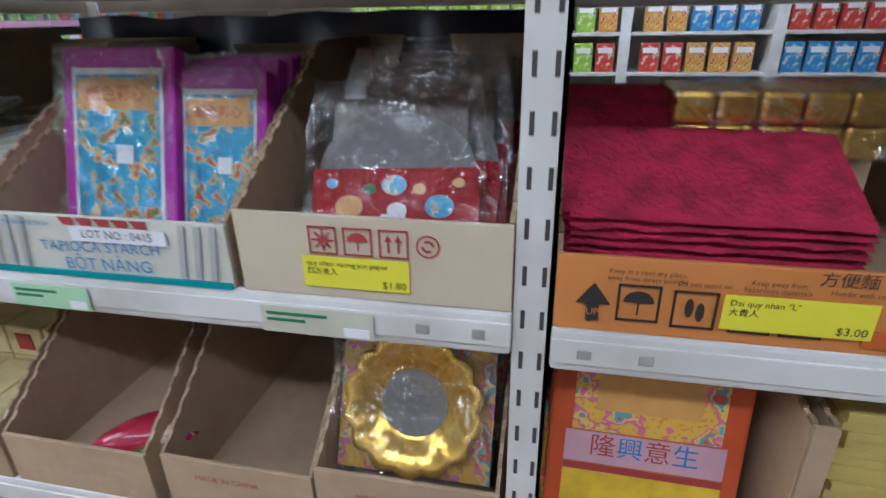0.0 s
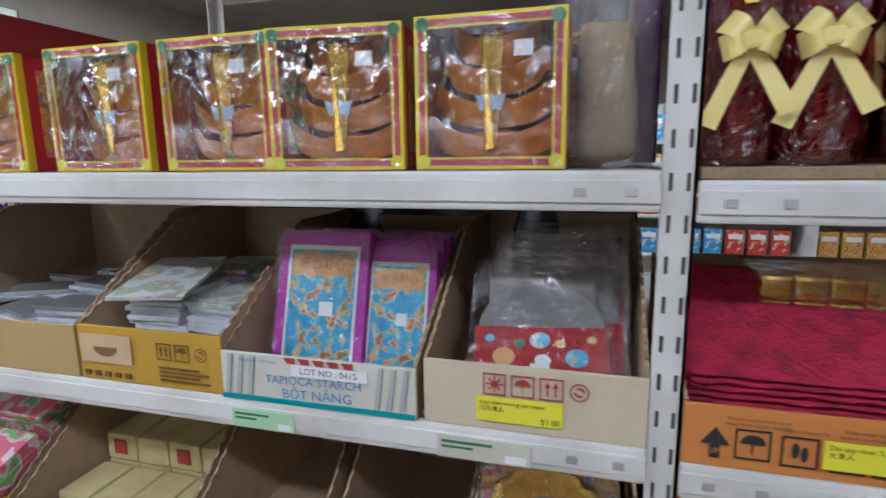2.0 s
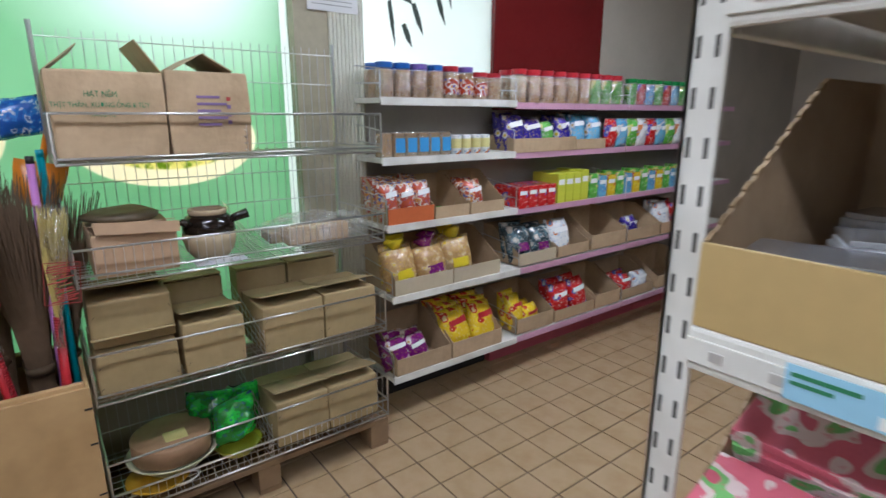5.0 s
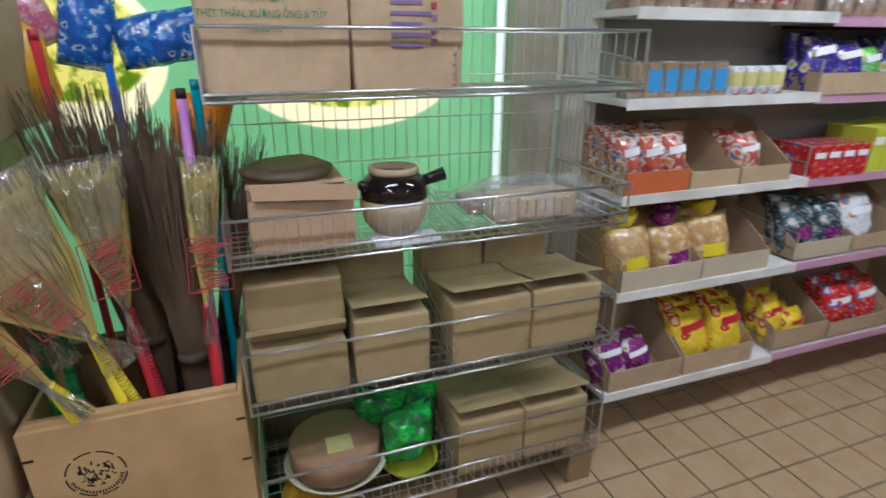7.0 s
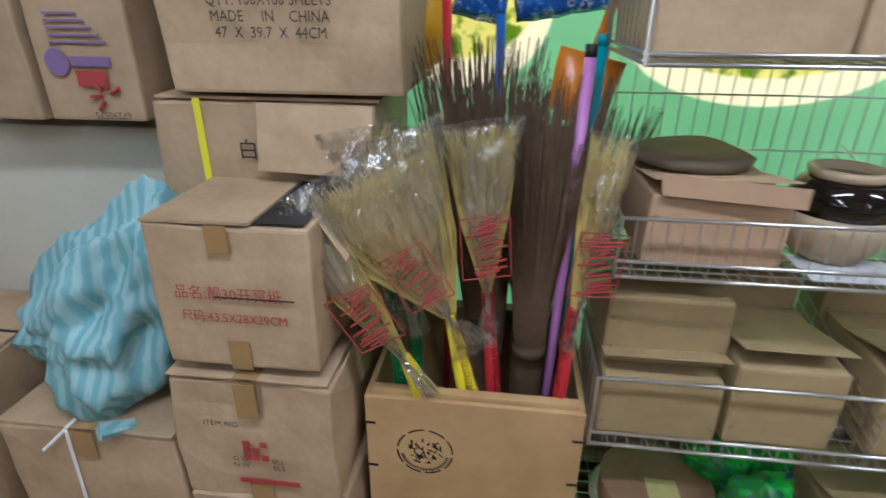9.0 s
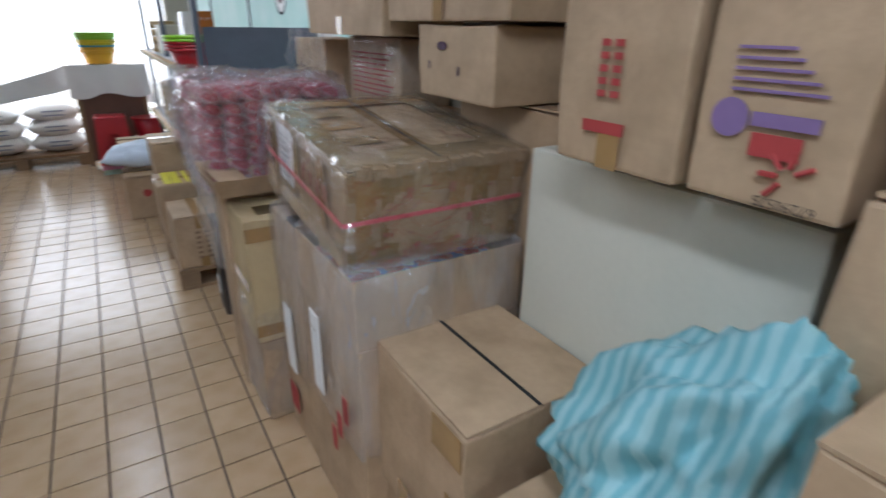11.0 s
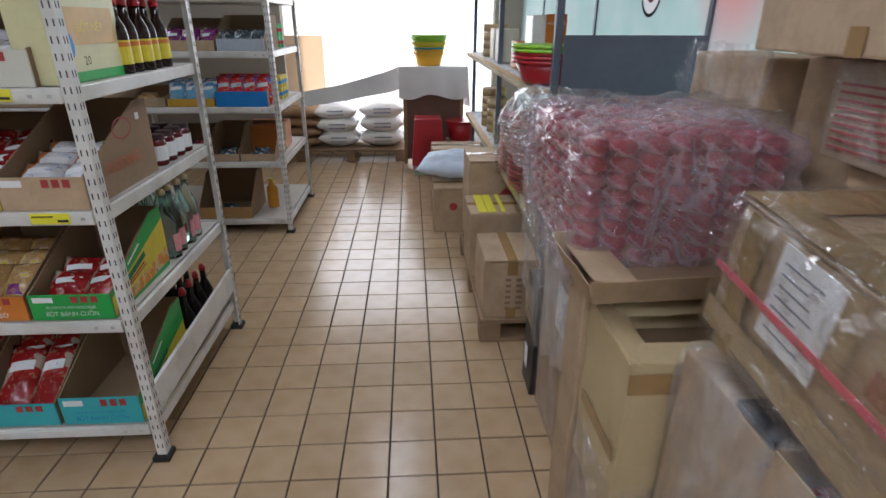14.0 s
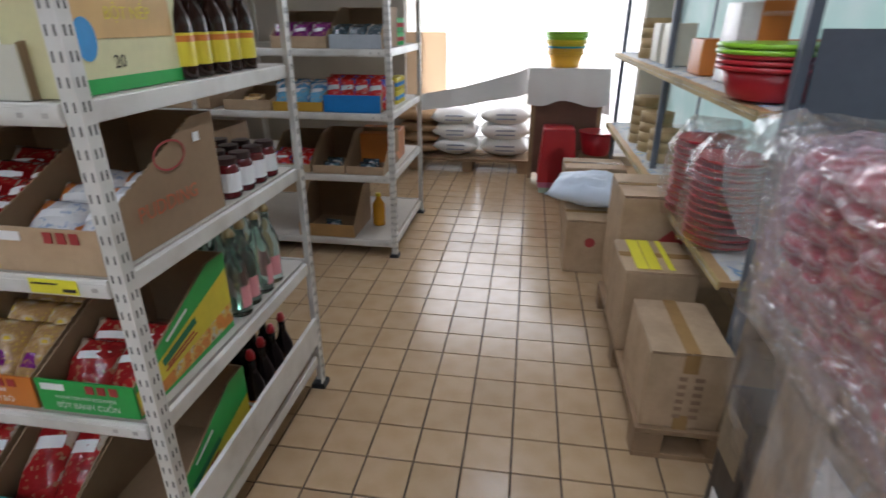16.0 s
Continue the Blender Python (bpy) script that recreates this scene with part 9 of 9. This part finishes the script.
for k in range(3):
    part("red_mark", cube(0.02 + 0.05 * k, 0.05 + 0.05 * k, -0.018, -0.016, 0.28 + 0.08 * k, 0.36 + 0.08 * k), INK_RED, WRAP1)
H = 0.25
part("white_label", crush(cube(-0.17, -0.045, -0.0125, -0.0105, 0.09, H - 0.004), 0.001), INK_WHITE, TAPED, "white paper label")
for k in range(7):
    part("printed_line", cube(-0.155, -0.075 - 0.012 * (k % 3), -0.0135, -0.0125, 0.11 + 0.018 * k, 0.113 + 0.018 * k), surface("grey print", (0.25, 0.27, 0.33), 0.7), TAPED)
for a, b0, z0, z1 in ((-0.302, 0.306, 0.128, 0.139), (-0.300, 0.306, 0.133, 0.140)):
    part("pink_strap", crush(cube(a, b0, -0.0155, -0.0125, z0, z1), 0.001), TAPE_PINK, TAPED, "pink plastic strap")
part("pink_strap", crush(cube(0.3065, 0.3095, -0.012, 0.5, 0.128, 0.139), 0.001), TAPE_PINK, TAPED, "pink plastic strap")
rng = random.Random(31)
TAPES = [surface("olive packing tape", (0.30, 0.20, 0.085), 0.2, vary=0.18, grain=30, coat=0.6), surface("clear yellowed tape", (0.40, 0.29, 0.16), 0.16, vary=0.15, grain=26, coat=0.8), TAPE]
def taped_strip(x0, x1, y0, y1, z0, z1, k):
    b = cube(x0, x1, y0, y1, z0, z1)
    bmesh.ops.subdivide_edges(b, edges=[q for q in b.edges if q.calc_length() > 0.05], cuts=6, use_grid_fill=True)
    part("tape", crush(b, 0.0022, 22, k), TAPES[k % 3], TAPED, "strip of glossy brown packing tape")
for k in range(5):
    x = -0.29 + 0.118 * k + rng.uniform(-0.02, 0.02)
    taped_strip(x, x + rng.uniform(0.045, 0.07), 0.0, rng.uniform(0.12, 0.5), H + 0.0090, H + 0.0098, k)
for k, (x0, x1, y0, y1) in enumerate(((0.20, 0.302, 0.0, 0.50), (-0.302, -0.22, 0.0, 0.50), (-0.29, 0.29, 0.0, 0.07), (-0.28, 0.28, 0.42, 0.5))):
    taped_strip(x0, x1, y0, y1, H + 0.0112, H + 0.0118, k + 1)
for k, (z0, z1) in enumerate(((0.0, 0.06), (0.075, 0.12), (0.185, H))):
    taped_strip(0.3030, 0.3040, 0.0, 0.5, z0, z1, k)
for k in range(6):
    y = 0.01 + 0.083 * k + rng.uniform(-0.01, 0.01)
    taped_strip(0.3045, 0.3055, y, y + 0.05, 0.0, H - 0.01, k + 2)
for k in range(3):
    x = -0.26 + 0.20 * k
    taped_strip(x, x + 0.05, -0.0115, -0.0105, 0.0 if k != 1 else 0.12, H, k)
taped_strip(-0.30, 0.30, -0.0122, -0.0116, 0.02, 0.07, 1)
FADED_RED = surface("faded red ink", (0.40, 0.16, 0.10), 0.6, vary=0.25, grain=60)
for k in range(14):
    y, z = 0.06 + 0.03 * k, 0.04 + 0.05 * (k % 4) * 0.9
    part("red_print", crush(cube(0.3058, 0.3062, y, y + rng.uniform(0.008, 0.022), z, z + rng.uniform(0.006, 0.03)), 0.002, 40), FADED_RED, TAPED, "worn red print")
for k in range(5):
    x = rng.uniform(-0.2, 0.15)
    part("red_print", crush(cube(x, x + 0.035, 0.36 + 0.015 * k, 0.368 + 0.015 * k, H + 0.0122, H + 0.0126), 0.002, 40), FADED_RED, TAPED, "worn red print")
for k in range(4):
    part("red_print", cube(0.03 + 0.05 * k, 0.062 + 0.05 * k, -0.0132, -0.0124, 0.15, 0.19), FADED_RED, TAPED, "worn red print")
# Seam shade laid over the tape as a black strip.
part("seam_shade", crush(cube(-0.30, 0.285, 0.244, 0.2505, H + 0.0125, H + 0.0135), 0.004, 20), BLACK, TAPED, "black strip for the shade between lid flaps")
lip = bmesh.new()
for k in range(26):
    y = 0.02 + 0.0185 * k
    mesh_box(lip, 0.294 + rng.uniform(-0.006, 0.004), 0.312 + rng.uniform(-0.004, 0.006), y, y + 0.0185, H - 0.012 + rng.uniform(-0.006, 0.004), H + 0.012 + rng.uniform(-0.003, 0.006))
part("torn_edge", crush(lip, 0.004, 40), CARD_EDGE, TAPED, "ragged torn lid edge")
shroud(TAPED, -0.312, 0.322, -0.024, 0.512, -0.004, 0.275, 13, 0.006, material=FILM_SOFT)
shroud(CREAM, -0.142, 0.142, -0.012, 0.4, -0.33, 0.14, 7, 0.012)
ot = thing("open_box", wp(-2.515, -2.73, 0.846, 3), "shallow open brown carton lying on a stack", "cardboard box")
for x0, x1, y0, y1, hz in ((-0.11, 0.11, 0, 0.004, 0.06), (-0.11, 0.11, 0.44, 0.444, 0.075), (-0.11, -0.106, 0.004, 0.44, 0.085), (0.106, 0.11, 0.004, 0.44, 0.07)):
    b = cube(x0, x1, y0, y1, 0, hz)
    bmesh.ops.subdivide_edges(b, edges=[q for q in b.edges if q.calc_length() > 0.05], cuts=6, use_grid_fill=True)
    for v in b.verts:
        lean = v.co.z * 0.35
        v.co.x += lean if v.co.x > 0.1 else (-lean if v.co.x < -0.1 else 0)
        v.co.y += -lean if v.co.y < 0.01 else 0
    part("wall", crush(b, 0.006, 12), CARD, ot)
part("base", cube(-0.106, 0.106, 0.004, 0.44, 0, 0.004), CARD_IN, ot)
part("flap", crush(plate([(-0.11, 0.0, 0.058), (0.11, 0.0, 0.058), (0.12, 0.10, 0.05), (-0.10, 0.11, 0.052)], 0.004, (0, 0, 1)), 0.004, 15), CARD, ot)
b18 = carton(wp(-2.635, -2.265, 0.0), 0.285, 0.48, 0.865, "tall wrapped grey-edged carton with red print", 430, seam="y", flaps=False, tape=False)
shroud(b18, -0.150, 0.150, -0.014, 0.5, 0.3, 0.885, 9, 0.012)
part("grey_edge", crush(cube(0.03, 0.135, 0.0, 0.48, 0.866, 0.878), 0.004), BLACK, b18)
part("white_label", cube(-0.06, 0.02, -0.0165, -0.014, 0.30, 0.55), INK_WHITE, b18, "white paper label")
part("red_mark", cube(-0.08, 0.0, -0.0165, -0.014, 0.12, 0.22), INK_RED, b18)
# wrapped carton columns behind
bw = carton(wp(-3.095, -3.26, 0.98), 0.40, 0.235, 0.385, "brown carton half covered by torn film", 431, flaps=False, tape=False)
carton(wp(-3.095, -3.26, 0.0), 0.40, 0.235, 0.976, "plain brown carton at the foot of a stack", 432, flaps=False, tape=False)
part("printed_mark", cube(-0.10, -0.05, -0.0075, -0.006, 0.12, 0.18), INK_BLACK, bw)
torn = sheet(26, 18, lambda u, v: (-0.23 + 0.46 * u, -0.03 - 0.02 * math.sin(5 * u), 0.27 + 0.15 * v - 0.10 * u * (1 - v)))
part("torn_film", crush(crush(torn, 0.03, 11, 3), 0.012, 34, 6), FILM_THICK, bw, "torn crumpled film", True)
cw = carton(wp(-3.12, -2.60, 1.145), 0.42, 0.20, 0.235, "stretch-wrapped carton with red print", 433, flaps=False, tape=False)
for k in range(9):
    part("printed_line", cube(-0.19, 0.10 + 0.03 * (k % 3), -0.0075, -0.006, 0.03 + 0.018 * k, 0.036 + 0.018 * k), INK_RED, cw)
shroud(cw, -0.218, 0.218, -0.016, 0.2, 0.0, 0.238, 12, 0.010)
# ticket strips on the shelf fronts
for x, z in ((-1.06, 0.922), (-0.75, 0.922), (-1.0, 1.267), (-0.7, 0.557), (-0.8, 1.267)):
    e = thing("shelf_ticket", pose(x, -3.066, z, 0, 0, 180), "yellow price ticket on a shelf beam", "price ticket", "shelf tickets")
    part("card", cube(-0.055, 0.055, -0.0018, -0.0008, -0.016, 0.016), TAG_YELLOW, e)
    part("printed_line", cube(-0.05, 0.01, -0.0024, -0.0018, 0.004, 0.008), INK_BLACK, e)
    part("printed_line", cube(0.02, 0.05, -0.0024, -0.0018, -0.011, -0.004), INK_BLACK, e)

# ---- floor tiles ----
PITCH = 0.1686
tile_mesh = bpy.data.meshes.new("tile")
tb = cube(-PITCH / 2 + 0.0032, PITCH / 2 - 0.0032, -PITCH / 2 + 0.0032, PITCH / 2 - 0.0032, -0.006, 0.0)
top = [e for e in tb.edges if all(v.co.z > -0.001 for v in e.verts)]
bmesh.ops.bevel(tb, geom=top, offset=0.0015, segments=1, affect="EDGES")
tb.to_mesh(tile_mesh)
tb.free()
tile_mesh.materials.append(TILE)
TX, TY = -2.005 - PITCH / 2, -3.628 + PITCH / 2
near, rest = [], []
for i in range(-9, 48):
    for j in range(-28, 60):
        x, y = TX + PITCH * i, TY + PITCH * j
        if not (-3.5 < x < 5.8 and -8.0 < y < 6.1):
            continue
        (near if (-2.75 < x < -1.0 and -6.0 < y < -1.6) else rest).append((x, y))
near.sort(key=lambda p: abs(p[0] + 1.9) + 0.3 * abs(p[1] + 3.2))
rest += near[300:]
rng = random.Random(4)
for x, y in near[:300]:
    t = new("tile", tile_mesh)
    t.parent = floor
    t.matrix_basis = pose(x, y, rng.uniform(-0.0004, 0.0004), rng.uniform(-0.12, 0.12), rng.uniform(-0.12, 0.12), 90 * rng.randrange(4))
verts, faces = [], []
src = [tuple(v.co) for v in tile_mesh.vertices]
polys = [tuple(p.vertices) for p in tile_mesh.polygons]
for x, y in rest:
    o, dz = len(verts), rng.uniform(-0.0004, 0.0004)
    verts += [(a + x, b + y, c + dz) for a, b, c in src]
    faces += [tuple(v + o for v in p) for p in polys]
me = bpy.data.meshes.new("tiles")
me.from_pydata(verts, [], faces)
me.materials.append(TILE)
far_tiles = new("tiles", me)
far_tiles.parent = floor
tagged(far_tiles, kind="stuff")
